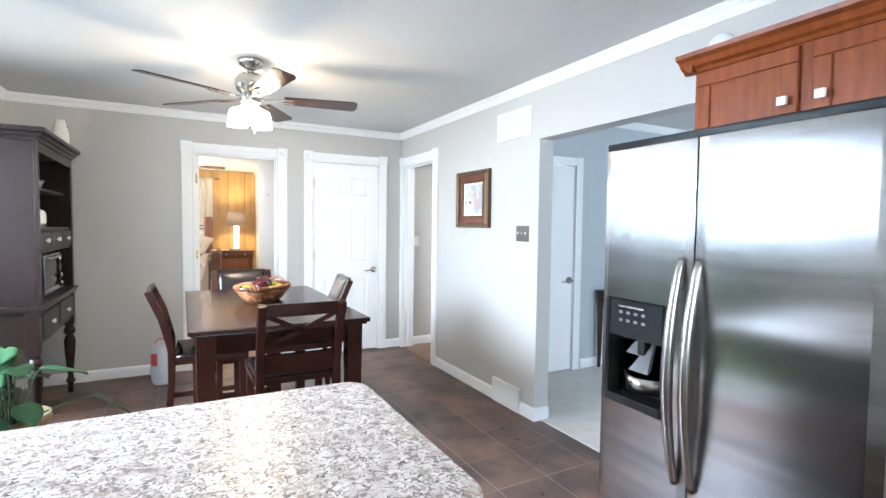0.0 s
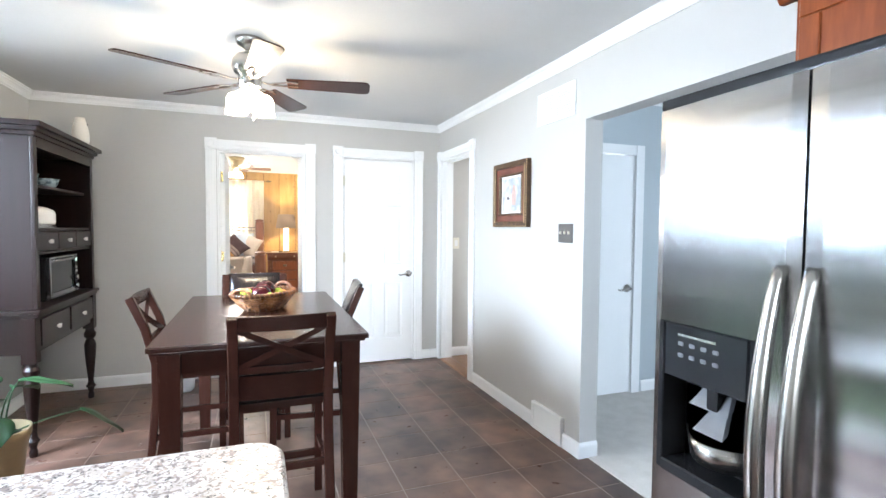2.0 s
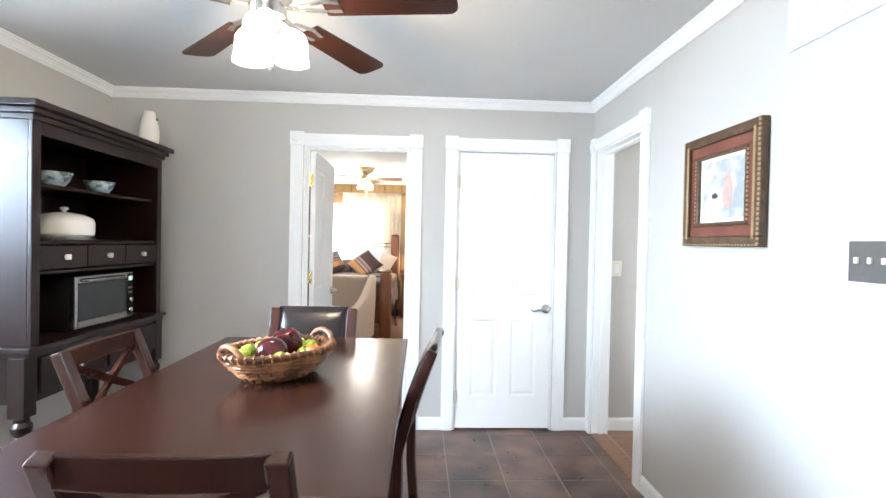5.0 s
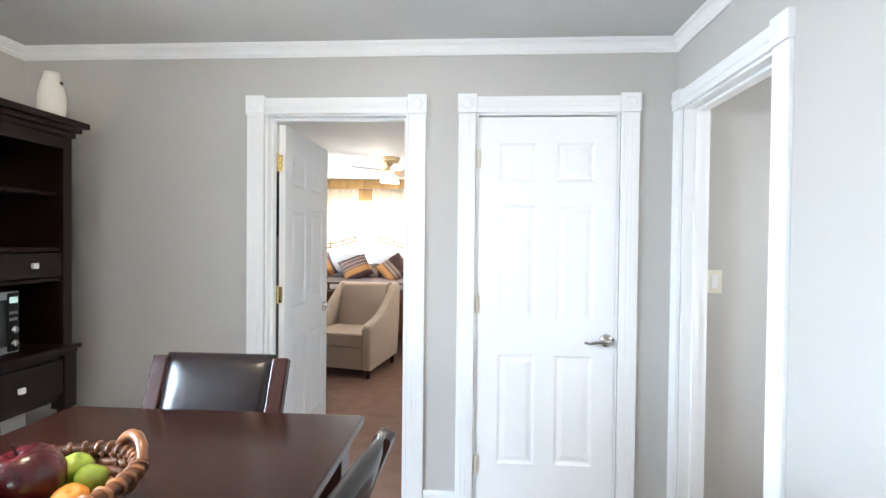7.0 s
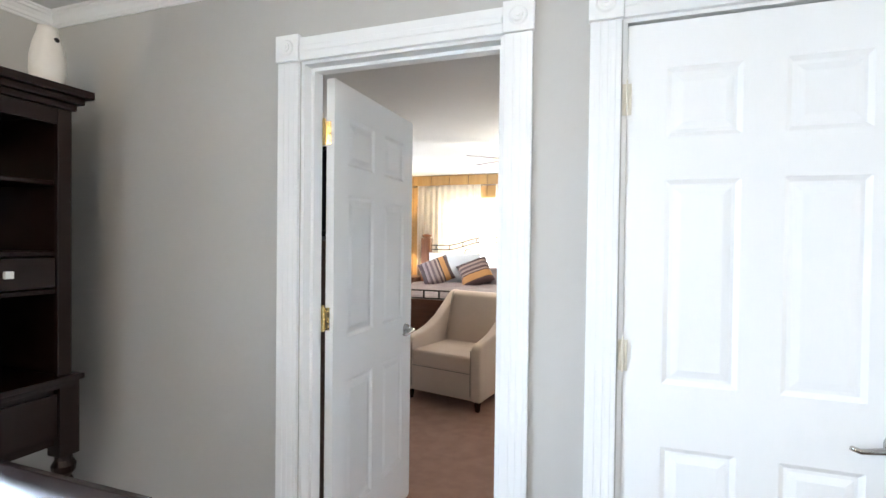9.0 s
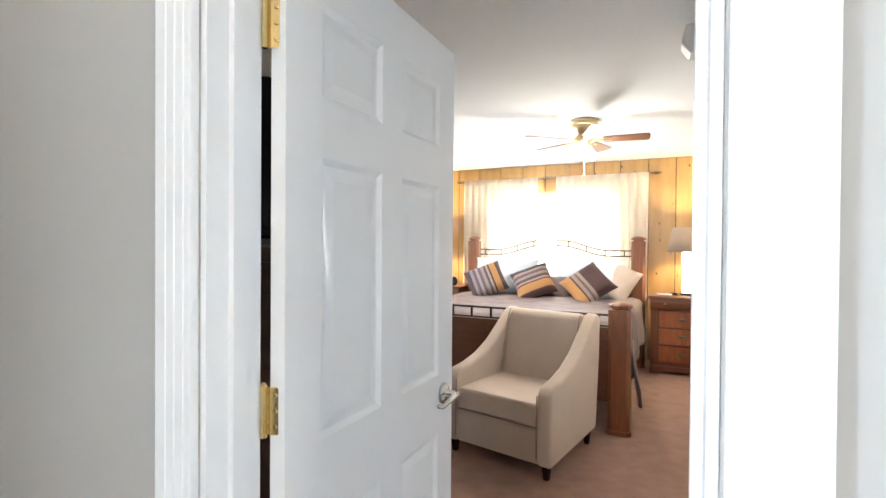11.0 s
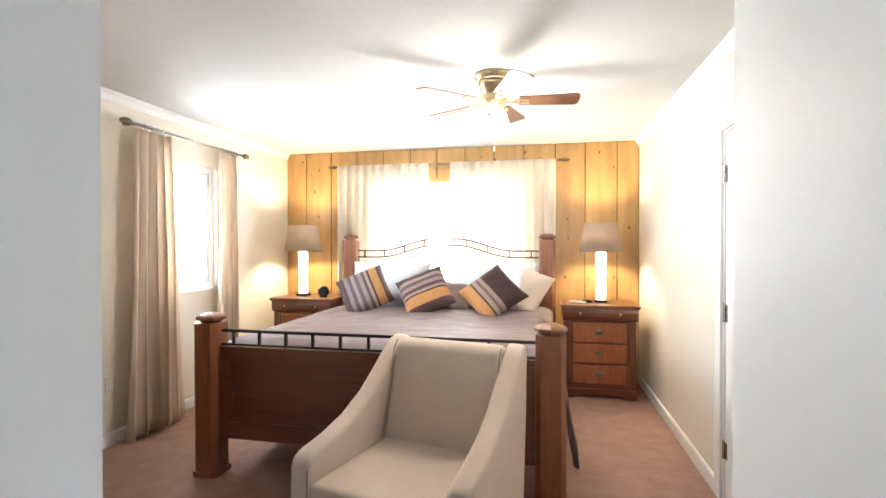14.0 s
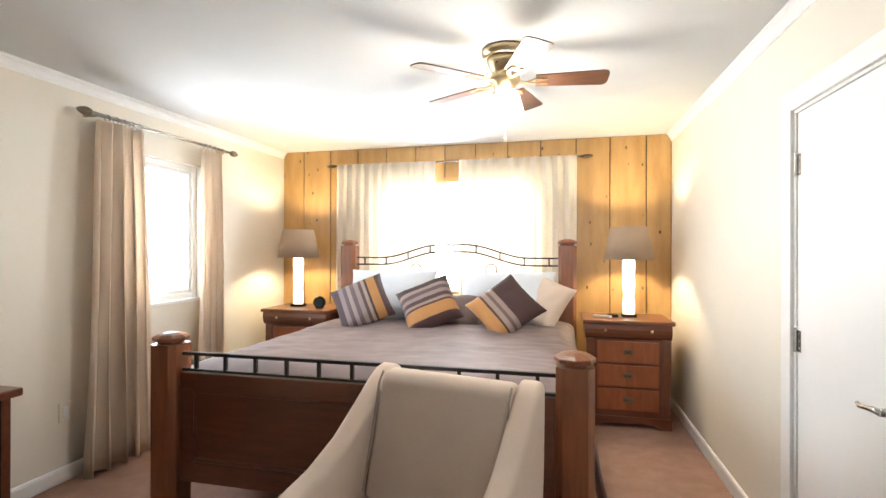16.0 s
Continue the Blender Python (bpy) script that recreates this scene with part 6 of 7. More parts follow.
def pillow(name, label, w, h, t, m, material, group):
    bm = bmesh.new()
    n = 16
    gs = []
    for s in (-1, 1):
        g = []
        for i in range(n + 1):
            row = []
            for j in range(n + 1):
                u, v = 2 * i / n - 1, 2 * j / n - 1
                edge = max(0, 1 - u ** 4) ** 0.6 * max(0, 1 - v ** 4) ** 0.6
                px = u * w / 2 * (1 - 0.07 * (1 - v * v) * abs(u) ** 3)
                py = v * h / 2 * (1 - 0.07 * (1 - u * u) * abs(v) ** 3)
                wr = noise.noise(Vector((u * 2.2, v * 2.2, s + w * 9))) * 0.012
                row.append(bm.verts.new((px, py, s * (0.004 + t / 2 * edge) + wr * edge)))
            g.append(row)
        for i in range(n):
            for j in range(n):
                bm.faces.new((g[i][j], g[i + 1][j], g[i + 1][j + 1], g[i][j + 1]))
        gs.append(g)
    a, b = gs
    for k in range(n):
        bm.faces.new((a[k][0], a[k + 1][0], b[k + 1][0], b[k][0]))
        bm.faces.new((a[k][n], a[k + 1][n], b[k + 1][n], b[k][n]))
        bm.faces.new((a[0][k], a[0][k + 1], b[0][k + 1], b[0][k]))
        bm.faces.new((a[n][k], a[n][k + 1], b[n][k + 1], b[n][k]))
    ob = tagged(part(name, bm, material, smooth=True), label, "pillow", group)
    ob.matrix_basis = m
    return ob


def nightstand(x, y):
    """Front to -y; x, y is the middle of its top."""
    t = thing("nightstand", "cherry-stained wooden nightstand with four drawers", "nightstand", at=(x, y, 0), group="nightstands beside the bed")
    w, d = 0.285, 0.20
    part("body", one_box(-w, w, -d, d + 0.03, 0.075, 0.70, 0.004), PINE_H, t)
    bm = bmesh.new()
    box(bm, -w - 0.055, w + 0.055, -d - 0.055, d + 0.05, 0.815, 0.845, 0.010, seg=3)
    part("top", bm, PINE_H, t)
    bm = bmesh.new()
    prof = [(-d - 0.012, 0.70), (-d - 0.030, 0.716), (-d - 0.042, 0.745), (-d - 0.046, 0.775), (-d - 0.040, 0.8145), (d + 0.03, 0.8145), (d + 0.03, 0.70)]
    extrude_profile(bm, prof, -w - 0.035, w + 0.035)
    top_d = part("drawer", bm, PINE_H, t)
    for kx in (-0.17, 0.17):
        bm = bmesh.new()
        lathe(bm, [(0.004, 0), (0.005, 0.008), (0.012, 0.013), (0.009, 0.021), (0.0, 0.023)], seg=12, m=pose(kx, -d - 0.045, 0.768, 90, 0, 0))
        part("knob", bm, ANTIQUE, top_d, smooth=True)
    for k in range(3):
        z0 = 0.135 + 0.187 * k
        bm = bmesh.new()
        box(bm, -w + 0.055, w - 0.055, -d - 0.014, -d - 0.0005, z0, z0 + 0.168, 0.006)
        dr = part("drawer", bm, CHERRY, t)
        bm = bmesh.new()
        lathe(bm, [(0.030, 0), (0.026, 0.003)], seg=14, m=pose(0, -d - 0.014, z0 + 0.09, 90, 0, 0) @ Matrix.Diagonal((1.3, 0.7, 1, 1)))
        tube(bm, [(-0.032, -d - 0.017, z0 + 0.092), (-0.030, -d - 0.028, z0 + 0.075), (0.0, -d - 0.030, z0 + 0.068), (0.030, -d - 0.028, z0 + 0.075), (0.032, -d - 0.017, z0 + 0.092)], 0.003, 6)
        part("pull", bm, BRONZE, dr, smooth=True)
    for sx in (-1, 1):
        part("stile", one_box(sx * w - 0.028, sx * w + 0.028, -d - 0.010, -d + 0.03, 0.075, 0.698, 0.005), PINE_H, t)
    bm = bmesh.new()
    foot = [(-w - 0.035, 0.0), (-w - 0.035, 0.085), (w + 0.035, 0.085), (w + 0.035, 0.0), (w - 0.05, 0.0), (w - 0.075, 0.022), (w - 0.12, 0.034), (-w + 0.12, 0.034), (-w + 0.075, 0.022), (-w + 0.05, 0.0)]
    lo = [bm.verts.new((a, -d - 0.028, b + 0.0045)) for a, b in foot]
    hi = [bm.verts.new((a, -d - 0.010, b + 0.0045)) for a, b in foot]
    for k in range(len(foot)):
        bm.faces.new((lo[k], lo[(k + 1) % len(foot)], hi[(k + 1) % len(foot)], hi[k]))
    bm.faces.new(lo)
    bm.faces.new(hi)
    for sx in (-1, 1):
        box(bm, sx * (w + 0.022) - 0.013, sx * (w + 0.022) + 0.013, -d - 0.0095, d + 0.03, 0.0045, 0.0895)
    part("base", bm, PINE_H, t)
    return t


def table_lamp():
    """A glowing ceramic column under a drum shade."""
    t = thing("table_lamp", "lit table lamp, white column under taupe drum shade", "lamp", group="bedside lamps")
    bm = bmesh.new()
    box(bm, -0.055, 0.055, -0.055, 0.055, 0.0, 0.022, 0.004)
    part("foot", bm, IRON, t)
    prof = [(0.046, 0.0225), (0.050, 0.10), (0.044, 0.155), (0.040, 0.16), (0.042, 0.165)]
    prof2 = [(0.042, 0.1655), (0.050, 0.27), (0.046, 0.34), (0.052, 0.42), (0.046, 0.468), (0.02, 0.475)]
    bm = bmesh.new()
    lathe(bm, prof, seg=24)
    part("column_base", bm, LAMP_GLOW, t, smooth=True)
    bm = bmesh.new()
    lathe(bm, prof2, seg=24)
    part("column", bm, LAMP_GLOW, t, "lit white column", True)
    bm = bmesh.new()
    tube(bm, [(0, 0, 0.475), (0, 0, 0.60)], 0.006, 8)
    part("stem", bm, BRASS, t)
    bm = bmesh.new()
    seg = 40
    rings = []
    for r, z in ((0.198, 0.475), (0.148, 0.745), (0.145, 0.745), (0.195, 0.475)):
        rings.append([bm.verts.new((r * math.cos(2 * math.pi * k / seg), r * math.sin(2 * math.pi * k / seg), z)) for k in range(seg)])
    for a, b in zip(rings, rings[1:] + rings[:1]):
        for k in range(seg):
            bm.faces.new((a[k], a[(k + 1) % seg], b[(k + 1) % seg], b[k]))
    part("shade", bm, SHADE, t, "taupe fabric drum shade", True)
    bm = bmesh.new()
    lathe(bm, [(0.012, 0.585), (0.028, 0.61), (0.030, 0.64), (0.0, 0.67)], seg=16)
    b = part("light_bulb", bm, GLOW, t, smooth=True)
    b.visible_shadow = False
    return t


def armchair():
    t = thing("armchair", "oatmeal linen armchair with sloping arms and dark feet", "armchair", at=(-0.10, 2.71, 0.004), rz=-13)
    w = 0.385
    prof = [(-0.40, 0.085), (-0.405, 0.30), (-0.40, 0.50), (-0.385, 0.535), (-0.34, 0.555), (-0.22, 0.575), (-0.08, 0.615), (0.06, 0.685), (0.18, 0.775), (0.28, 0.855), (0.34, 0.893), (0.385, 0.902), (0.42, 0.89), (0.435, 0.86), (0.425, 0.60), (0.365, 0.105)]
    for s in (-1, 1):
        bm = bmesh.new()
        extrude_profile(bm, prof, s * (w - 0.095), s * w)
        o = part("arm", bm, LINEN, t, smooth=True)
        soften(o, 0.022, 4)
    bm = bmesh.new()
    box(bm, -w + 0.094, w - 0.094, -0.385, 0.35, 0.09, 0.30, 0.008)
    part("seat_base", bm, LINEN, t)
    bm = bmesh.new()
    vs = box(bm, -w + 0.097, w - 0.097, -0.395, 0.22, 0.305, 0.445, 0.03, seg=4)
    o = part("seat_cushion", bm, LINEN, t, "loose linen seat cushion", True)
    bm = bmesh.new()
    bp = [(0.13, 0.305), (0.135, 0.46), (0.245, 0.855), (0.275, 0.892), (0.33, 0.902), (0.40, 0.88), (0.40, 0.305)]
    extrude_profile(bm, bp, -w + 0.094, w - 0.094)
    soften(part("backrest", bm, LINEN, t, smooth=True), 0.025, 4)
    bm = bmesh.new()
    tube(bm, [(-w + 0.1, -0.397, 0.308), (w - 0.1, -0.397, 0.308)], 0.004, 6)
    part("piping", bm, PIPING, t)
    for s in (-1, 1):
        bm = bmesh.new()
        tube(bm, [(s * (w - 0.093), 0.13, 0.46), (s * (w - 0.093), 0.243, 0.855), (s * (w - 0.093), 0.275, 0.895)], 0.004, 6)
        part("piping", bm, PIPING, t)
        bm = bmesh.new()
        tube(bm, [(s * (w - 0.093), -0.404, 0.13), (s * (w - 0.093), -0.407, 0.30), (s * (w - 0.093), -0.402, 0.50)], 0.004, 6)
        part("piping", bm, PIPING, t)
    for x in (-w + 0.05, w - 0.05):
        for y in (-0.35, 0.31):
            bm = bmesh.new()
            vs = box(bm, x - 0.024, x + 0.024, y - 0.024, y + 0.024, 0.0, 0.1075, 0.003, seg=1)
            for v in vs:
                k = 0.65 + 0.35 * v.co.z / 0.11
                v.co.x, v.co.y = x + (v.co.x - x) * k, y + (v.co.y - y) * k
            part("foot", bm, ESPRESSO_V, t)
    for o in t.children:
        for v in o.data.vertices:
            v.co.x *= 1 - 0.06 * (v.co.y + 0.4) / 0.8


def curtain(label, m, w_top, w_bot, z0, z1, folds, material, group, rings=True, amp=0.028):
    """Pleated cloth in the x-z plane of the pose m, room on -y."""
    t = thing("curtain", label, "curtain", group=group)
    t.matrix_basis = m
    bm = bmesh.new()
    n, r = folds * 10, 24
    rnd = random.Random(folds * 7 + int(w_bot * 100))
    ph = [rnd.uniform(0.75, 1.25) for _ in range(folds + 2)]
    g = []
    for i in range(n + 1):
        f = i / n
        row = []
        for j in range(r + 1):
            v = j / r
            w = w_top + (w_bot - w_top) * v ** 0.7
            a = amp * (0.55 + 0.75 * v) * ph[int(f * folds)]
            yy = -a * math.sin(2 * math.pi * folds * f + 0.5 * math.sin(3 * v + f * 5))
            xx = (f - 0.5) * w + 0.35 * a * math.sin(4 * math.pi * folds * f) + 0.012 * math.sin(4 * v + 9 * f) * v
            row.append(bm.verts.new((xx, yy, z1 + (z0 - z1) * v)))
        g.append(row)
    for i in range(n):
        for j in range(r):
            bm.faces.new((g[i][j], g[i + 1][j], g[i + 1][j + 1], g[i][j + 1]))
    c = part("cloth", bm, material, t, smooth=True)
    md = c.modifiers.new("thick", "SOLIDIFY")
    md.thickness = 0.003
    return t


def curtain_rod(label, p0, p1, wall_dir, r=0.012):
    t = thing("curtain_rod", label, "curtain rod")
    p0, p1 = Vector(p0), Vector(p1)
    d = (p1 - p0).normalized()
    bm = bmesh.new()
    tube(bm, [p0, p1], r, 12)
    part("rod", bm, NICKEL, t, smooth=True)
    for p, s in ((p0, -1), (p1, 1)):
        bm = bmesh.new()
        q = [(0, r * 1.1), (0.01, r * 1.9), (0.03, r * 2.3), (0.055, r * 2.0), (0.08, r * 1.2), (0.095, 0.003)]
        tube(bm, [p + d * s * a for a, _ in q], [b for _, b in q], 12)
        part("finial", bm, BRONZE, t, "leaf-shaped bronze finial", True)
        bm = bmesh.new()
        a = p - d * s * 0.05
        bar(bm, [a, a + Vector(wall_dir)], 0.014, 0.02)
        part("bracket", bm, ANTIQUE, t)
    return t


def ring_set(rod, p0, d, count, step, r=0.022):
    for k in range(count):
        c = Vector(p0) + Vector(d) * step * k
        bm = bmesh.new()
        side = Vector((0, 0, 1)).cross(Vector(d)).normalized()
        tube(bm, [c + side * r * math.cos(2 * math.pi * q / 14) + Vector((0, 0, 1)) * (r * math.sin(2 * math.pi * q / 14) - r * 0.35) for q in range(15)], 0.0035, 6)
        part("ring", bm, NICKEL, rod, smooth=True)


bed()
mattress()
quilt()
TOP = 0.80
for x, rz in ((-1.05, 2), (-0.04, -3)):
    pillow("pillow", "plump pale blue-white pillow against the headboard", 0.80, 0.48, 0.20, pose(x, 5.22, TOP + 0.20, 64, 0, rz), WHITE_COTTON, "pillows on the bed")
pillow("pillow", "beige satin pillow at the bed's edge", 0.34, 0.42, 0.13, pose(0.29, 5.14, TOP + 0.165, 62, 20, -30), LINEN, "pillows on the bed")
pillow("pillow", "dark pillow lying behind the cushions", 0.6, 0.34, 0.14, pose(-0.52, 5.02, TOP + 0.10, 40, 0, 2), QUILT, "pillows on the bed")
for x, y, ry, rz, pm, lab in ((-1.16, 4.83, 28, 4, PILLOW_A, "mauve striped cushion with one orange band"), (-0.60, 4.83, -62, -2, PILLOW_B, "striped cushion with broad orange edge"), (0.0, 4.80, 43, -4, PILLOW_C, "dark brown cushion with an orange corner band")):
    pillow("cushion", lab, 0.44, 0.44, 0.15, Matrix.Translation((x, y, TOP + 0.165)) @ Matrix.Rotation(radians(rz), 4, "Z") @ Matrix.Rotation(radians(52), 4, "X") @ Matrix.Rotation(radians(ry), 4, "Z"), pm, "striped cushions")
ns = nightstand(0.92, 5.42)
copy_thing(ns, pose(-1.98, 5.42, 0))
lamp = table_lamp()
lamp.matrix_basis = pose(0.957, 5.45, 0.8455)
copy_thing(lamp, pose(-2.09, 5.45, 0.8455))
armchair()

fan_2 = ceiling_fan("ceiling_fan", "brass ceiling fan with walnut blades and lit bowls", (0.12, 3.68, H - 0.001), 5, 0.52, BED_BLADE, ANTIQUE, -0.165, "flush")
for k in range(3):
    a = radians(60 + 120 * k)
    cx, cy = 0.075 * math.cos(a), 0.075 * math.sin(a)
    bm = bmesh.new()
    tube(bm, [(0.03 * math.cos(a), 0.03 * math.sin(a), -0.205), (cx * 0.7, cy * 0.7, -0.225), (cx, cy, -0.235)], 0.007, 8)
    part("light_arm", bm, ANTIQUE, fan_2, smooth=True)
    bm = bmesh.new()
    lathe(bm, [(0.020, -0.232), (0.034, -0.242), (0.046, -0.27), (0.056, -0.315), (0.050, -0.313), (0.040, -0.27), (0.018, -0.245)], at=(cx, cy, 0), seg=20)
    s = part("glass_shade", bm, GLOW_BED, fan_2, "lit frosted glass shade", True)
    s.visible_shadow = False
bm = bmesh.new()
tube(bm, [(0.0, 0.03, -0.22), (0.0, 0.03, -0.44)], 0.0015, 6)
lathe(bm, [(0.005, -0.47), (0.008, -0.455), (0.003, -0.44)], at=(0, 0.03, 0), seg=10)
part("pull_chain", bm, ANTIQUE, fan_2)

ZR = 2.262
rod_n = curtain_rod("slim metal curtain rod above the wide window", (-1.87, 5.80, ZR), (0.60, 5.80, ZR), (0, 0.058, 0), 0.009)
ring_set(rod_n, (-1.76, 5.80, ZR), (1, 0, 0), 12, 0.085, 0.016)
ring_set(rod_n, (-0.50, 5.80, ZR), (1, 0, 0), 12, 0.088, 0.016)
curtain("pale pleated floor-length curtain backlit by the window", pose(-1.31, 5.76, 0), 1.04, 1.06, 0.03, ZR + 0.006, 11, SHEER, "bedroom curtains", amp=0.026)
curtain("pale pleated floor-length curtain backlit by the window", pose(0.0, 5.76, 0), 1.10, 1.10, 0.03, ZR + 0.006, 11, SHEER, "bedroom curtains", amp=0.026)
rod_w = curtain_rod("nickel curtain rod with bronze finials", (-2.385, 3.53, 2.235), (-2.385, 4.83, 2.235), (-0.113, 0, 0), 0.012)
ring_set(rod_w, (-2.385, 3.64, 2.235), (0, 1, 0), 5, 0.06)
ring_set(rod_w, (-2.385, 4.52, 2.235), (0, 1, 0), 5, 0.05)
curtain("champagne satin curtain hanging to the floor", pose(-2.385, 3.745, 0, 0, 0, 90), 0.36, 0.52, 0.02, 2.205, 5, CURTAIN, "bedroom curtains", amp=0.052)
curtain("champagne satin curtain hanging to the floor", pose(-2.385, 4.60, 0, 0, 0, 90), 0.26, 0.32, 0.02, 2.205, 4, CURTAIN, "bedroom curtains", amp=0.040)

# small things
clock = thing("alarm_clock", "round black alarm clock on the nightstand", "clock", at=(-1.80, 5.33, 0.8455))
bm = bmesh.new()
lathe(bm, [(0.048, -0.03), (0.056, -0.018), (0.056, 0.018), (0.048, 0.028)], seg=24, m=pose(0, 0, 0.058, 90, 0, 12))
box(bm, -0.035, 0.035, -0.022, 0.022, 0.0, 0.012, 0.003, seg=1)
part("case", bm, BLACK_PLASTIC, clock)
bm = bmesh.new()
lathe(bm, [(0.044, 0.0285), (0.044, 0.031)], seg=24, m=pose(0, 0, 0.058, 90, 0, 12))
part("dial", bm, MW_GLASS, clock)
rem = bmesh.new()
box(rem, -0.022, 0.022, -0.075, 0.075, 0, 0.016, 0.005)
remote = tagged(part("remote_control", rem, WHITE_PLASTIC), "small white remote control on the nightstand", "remote control")
remote.matrix_basis = pose(0.74, 5.36, 0.8455, 0, 0, 65)
rem = bmesh.new()
box(rem, -0.03, 0.03, -0.04, 0.04, 0, 0.02, 0.005)
phone = tagged(part("phone_cradle", rem, BLACK_PLASTIC), "small black phone cradle on the nightstand", "phone cradle")
phone.matrix_basis = pose(0.83, 5.42, 0.8455, 0, 0, 20)


def dresser():
    t = thing("media_chest", "dark chest with cherry wood top against the wall", "chest")
    x0, x1, y0, y1 = -2.47, -1.86, 2.06, 2.71
    part("body", one_box(x0, x1, y0, y1, 0.06, 0.775, 0.004), BLACK_PLASTIC, t)
    part("top", one_box(x0, x1 + 0.035, y0 - 0.03, y1 + 0.035, 0.7755, 0.810, 0.012, seg=3), PINE_H, t)
    part("side_post", one_box(x1 - 0.045, x1 + 0.004, y1 - 0.03, y1 + 0.006, 0.01, 0.7745, 0.005), PINE_H, t)
    part("plinth", one_box(x0 + 0.01, x1 - 0.02, y0 + 0.02, y1 - 0.02, 0.005, 0.0595), IRON, t)
    for k in range(3):
        z = 0.09 + 0.228 * k
        d = part("drawer", one_box(x1 + 0.0005, x1 + 0.014, y0 + 0.05, y1 - 0.05, z, z + 0.21, 0.004), BLACK_PLASTIC, t)
        bm = bmesh.new()
        yy = y1 - 0.14
        tube(bm, [(x1 + 0.014, yy - 0.05, z + 0.10), (x1 + 0.04, yy - 0.045, z + 0.095), (x1 + 0.042, yy, z + 0.09), (x1 + 0.04, yy + 0.045, z + 0.095), (x1 + 0.014, yy + 0.05, z + 0.10)], 0.005, 8)
        part("pull", bm, NICKEL, d, smooth=True)
    b = thing("wooden_box", "small cherry wood box standing on the chest", "box", at=(-1.96, 2.53, 0.8105))
    part("case", one_box(-0.12, 0.12, -0.09, 0.09, 0, 0.165, 0.010), PINE_H, b)
    part("lid", one_box(-0.128, 0.128, -0.098, 0.098, 0.1655, 0.195, 0.014, seg=3), PINE_H, b)


dresser()
switch_plate("wall_outlet", "ivory wall outlet low on the bedroom wall", pose(-2.499, 3.46, 0.42, 0, 0, 90), 1, IVORY)
hook = thing("coat_hook", "small metal coat hook on the white wall", "hook")
bm = bmesh.new()
box(bm, 0.926, 0.9295, 1.124, 1.136, 1.710, 1.740, 0.001, seg=1)
tube(bm, [(0.927, 1.13, 1.734), (0.919, 1.13, 1.736), (0.916, 1.13, 1.740)], 0.0028, 6)
tube(bm, [(0.927, 1.13, 1.716), (0.918, 1.13, 1.708), (0.913, 1.13, 1.710), (0.911, 1.13, 1.717)], 0.0028, 6)
part("hook_body", bm, NICKEL, hook, smooth=True)
chime = thing("wall_sensor", "white plastic sensor box high on the wall", "sensor")
bm = bmesh.new()
extrude_profile(bm, [(0.9295, 2.24), (0.9295, 2.37), (0.845, 2.37), (0.826, 2.285), (0.86, 2.235)], 1.84, 1.94, Matrix(((0, 1, 0, 0), (1, 0, 0, 0), (0, 0, 1, 0), (0, 0, 0, 1))))
soften(part("housing", bm, WHITE_PLASTIC, chime), 0.006)


def tall_chest():
    t = thing("tall_chest", "tall brown wooden chest of drawers behind the door", "chest of drawers", at=(-0.40, 0.395, 0.004))
    part("body", one_box(-0.40, 0.415, -0.235, 0.225, 0.06, 1.345, 0.004), BED_BLADE, t)
    part("top", one_box(-0.415, 0.43, -0.24, 0.25, 1.3455, 1.378, 0.008), BED_BLADE, t)
    part("plinth", one_box(-0.39, 0.405, -0.225, 0.20, 0.0, 0.0595), BED_BLADE, t)
    for k in range(5):
        z = 0.085 + 0.248 * k
        d = part("drawer", one_box(-0.375, 0.39, 0.2255, 0.239, z, z + 0.235, 0.004), BED_BLADE, t)
        for x in (-0.2, 0.2):
            bm = bmesh.new()
            tube(bm, [(x, 0.238, z + 0.12), (x, 0.258, z + 0.12)], 0.012, 10)
            part("knob", bm, NICKEL, d, smooth=True)
    v = thing("television", "boxy black television standing on the tall chest", "television", at=(-0.33, 0.40, 1.3825))
    bm = bmesh.new()
    back, front = [(-0.24, 0.30), (0.05, 0.36)], [(-0.34, 0.345), (0.018, 0.45)]
    rings = []
    for y, (xa, xb), (za, zb) in ((-0.225, *back), (0.10, (-0.32, 0.34), (0.025, 0.43)), (0.1005, *front), (0.20, *front)):
        rings.append([bm.verts.new(p) for p in ((xa, y, za), (xb, y, za), (xb, y, zb), (xa, y, zb))])
    for a, b in zip(rings, rings[1:]):
        for k in range(4):
            bm.faces.new((a[k], a[(k + 1) % 4], b[(k + 1) % 4], b[k]))
    bm.faces.new(rings[0])
    bm.faces.new(rings[-1])
    soften(part("case", bm, BLACK_PLASTIC, v), 0.008)
    part("screen", one_box(-0.295, 0.30, 0.2005, 0.206, 0.075, 0.415, 0.003, seg=1), MW_GLASS, v)
    part("stand", one_box(-0.20, 0.33, -0.20, 0.17, 0.0, 0.0175, 0.004), STEEL_DARK, v)


tall_chest()


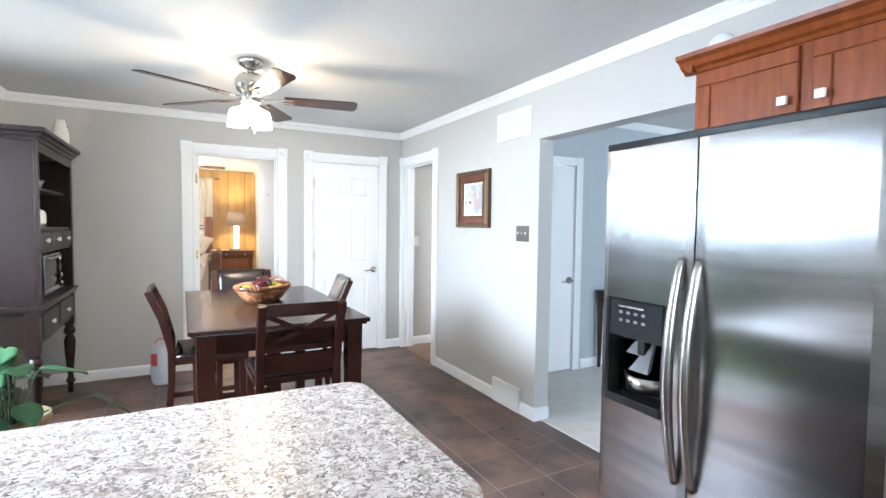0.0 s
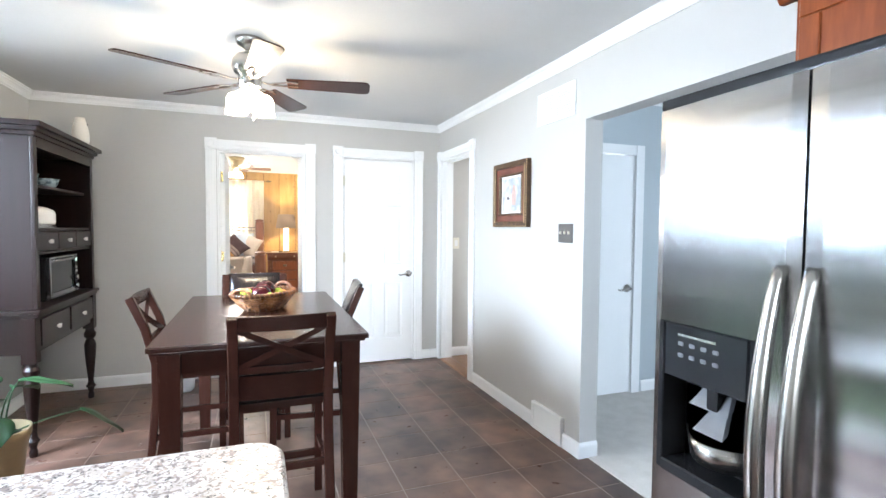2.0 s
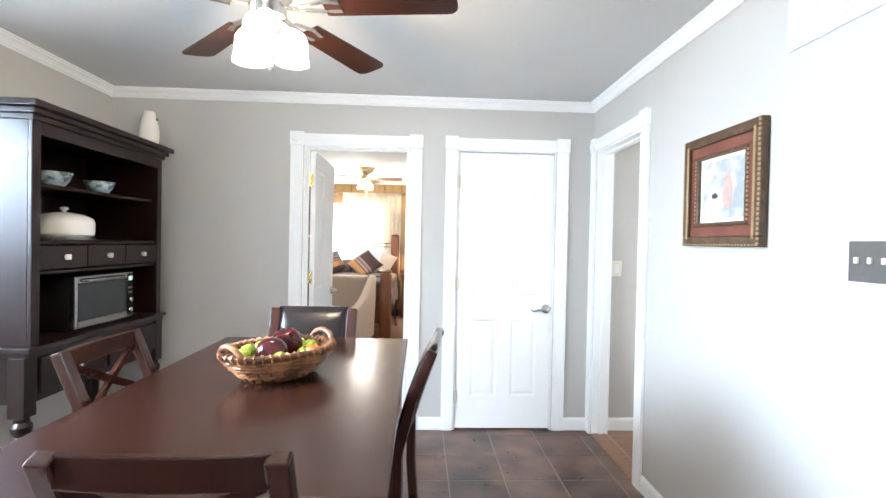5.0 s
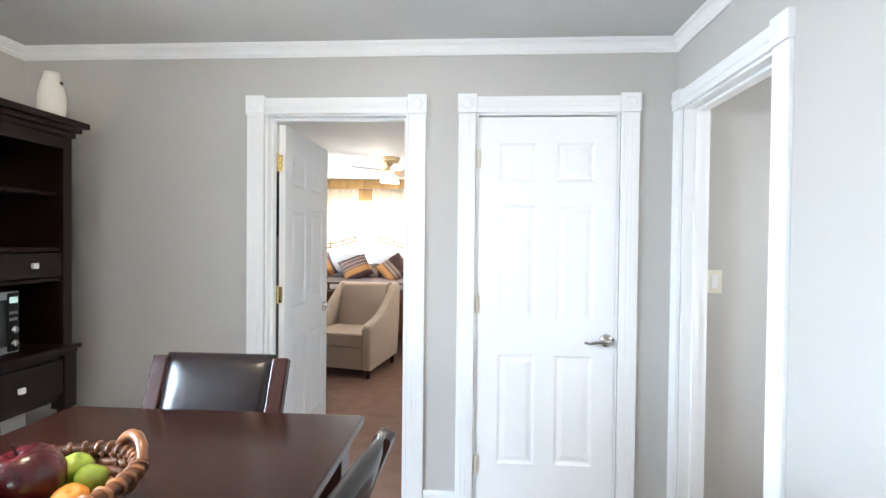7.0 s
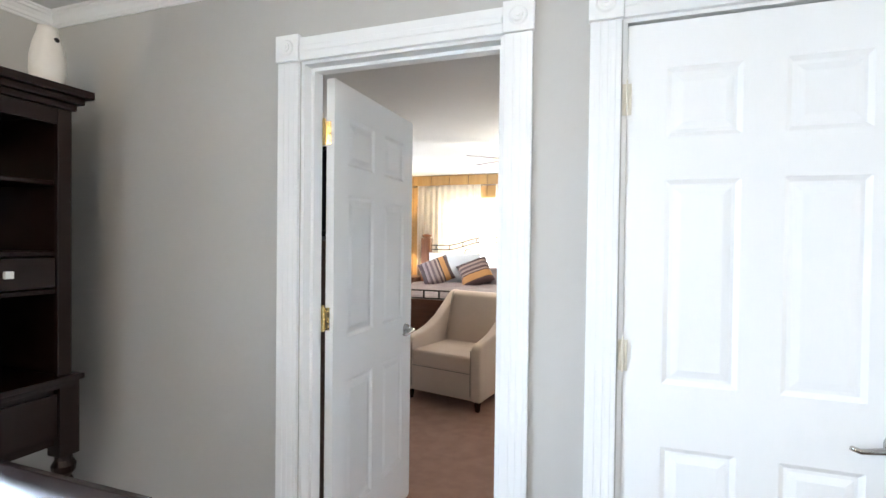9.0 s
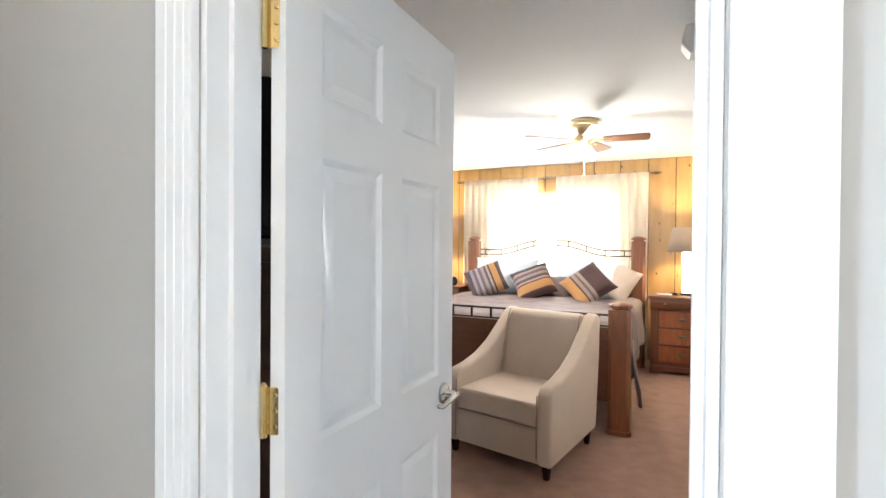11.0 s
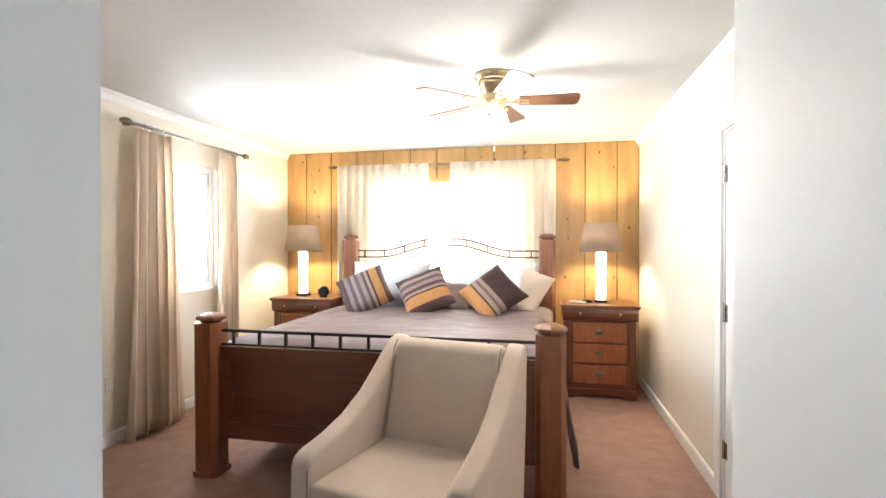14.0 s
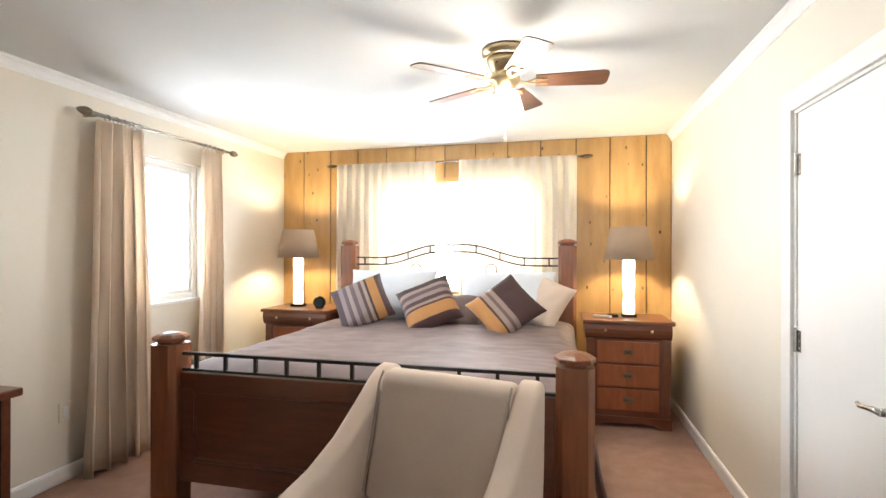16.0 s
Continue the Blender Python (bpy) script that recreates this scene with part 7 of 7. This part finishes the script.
# ---- pieces of floors and walls, last ----
def tile_mesh(w, d):
    bm = bmesh.new()
    e = 0.0025
    lo = [bm.verts.new((x, y, -0.004)) for x, y in ((0, 0), (w, 0), (w, d), (0, d))]
    mi = [bm.verts.new((x, y, -0.0012)) for x, y in ((0, 0), (w, 0), (w, d), (0, d))]
    hi = [bm.verts.new((x, y, 0)) for x, y in ((e, e), (w - e, e), (w - e, d - e), (e, d - e))]
    for a, b in ((lo, mi), (mi, hi)):
        for k in range(4):
            bm.faces.new((a[k], a[(k + 1) % 4], b[(k + 1) % 4], b[k]))
    bm.faces.new(hi)
    bm.faces.new(lo)
    bmesh.ops.recalc_face_normals(bm, faces=bm.faces)
    me = bpy.data.meshes.new("tile")
    bm.to_mesh(me)
    bm.free()
    me.materials.append(TILE)
    return me


P, G = 0.325, 0.005
meshes = {}
tile_rng = random.Random(11)
for i in range(-9, 4):
    for j in range(-16, 8):
        xa, xb = max(1.44 + i * P + G / 2, -1.238), min(1.44 + (i + 1) * P - G / 2, 2.236)
        ya, yb = max(-2.05 + j * P + G / 2, -6.79), min(-2.05 + (j + 1) * P - G / 2, 0.05)
        if xb - xa < 0.02 or yb - ya < 0.02:
            continue
        keyed = (round(xb - xa, 3), round(yb - ya, 3))
        if keyed not in meshes:
            meshes[keyed] = tile_mesh(*keyed)
        tl = new("tile", meshes[keyed])
        tl.parent = floor
        tl.location = (xa, ya, tile_rng.uniform(-0.0004, 0.0004))

wall_panel = bpy.data.objects["wall_bedroom_north"]
SEAM = [-2.498, -2.255, -1.946, -1.639, -1.325, -1.015, -0.712, -0.405, -0.092, 0.222, 0.545, 0.845, 1.158, 1.368]
for a, b in zip(SEAM, SEAM[1:]):
    spans = [(0.002, H - 0.004)]
    if a > -1.64 and b < 0.23:
        spans = [(0.002, 1.0), (2.07, H - 0.004)]
    for z0, z1 in spans:
        bm = bmesh.new()
        box(bm, a + 0.004, b - 0.004, 5.846, 5.859, z0, z1, 0.003, seg=1)
        part("plank", bm, PANELLING, wall_panel)
for x0, x1, z0, z1 in ((-1.64, -1.46, 0.97, 2.10), (0.24, 0.42, 0.97, 2.10), (-1.46, 0.24, 2.07, 2.11)):
    bm = bmesh.new()
    box(bm, x0, x1, 5.830, 5.8455, z0, z1, 0.003, seg=1)
    part("window_casing", bm, PANELLING, wall_panel)
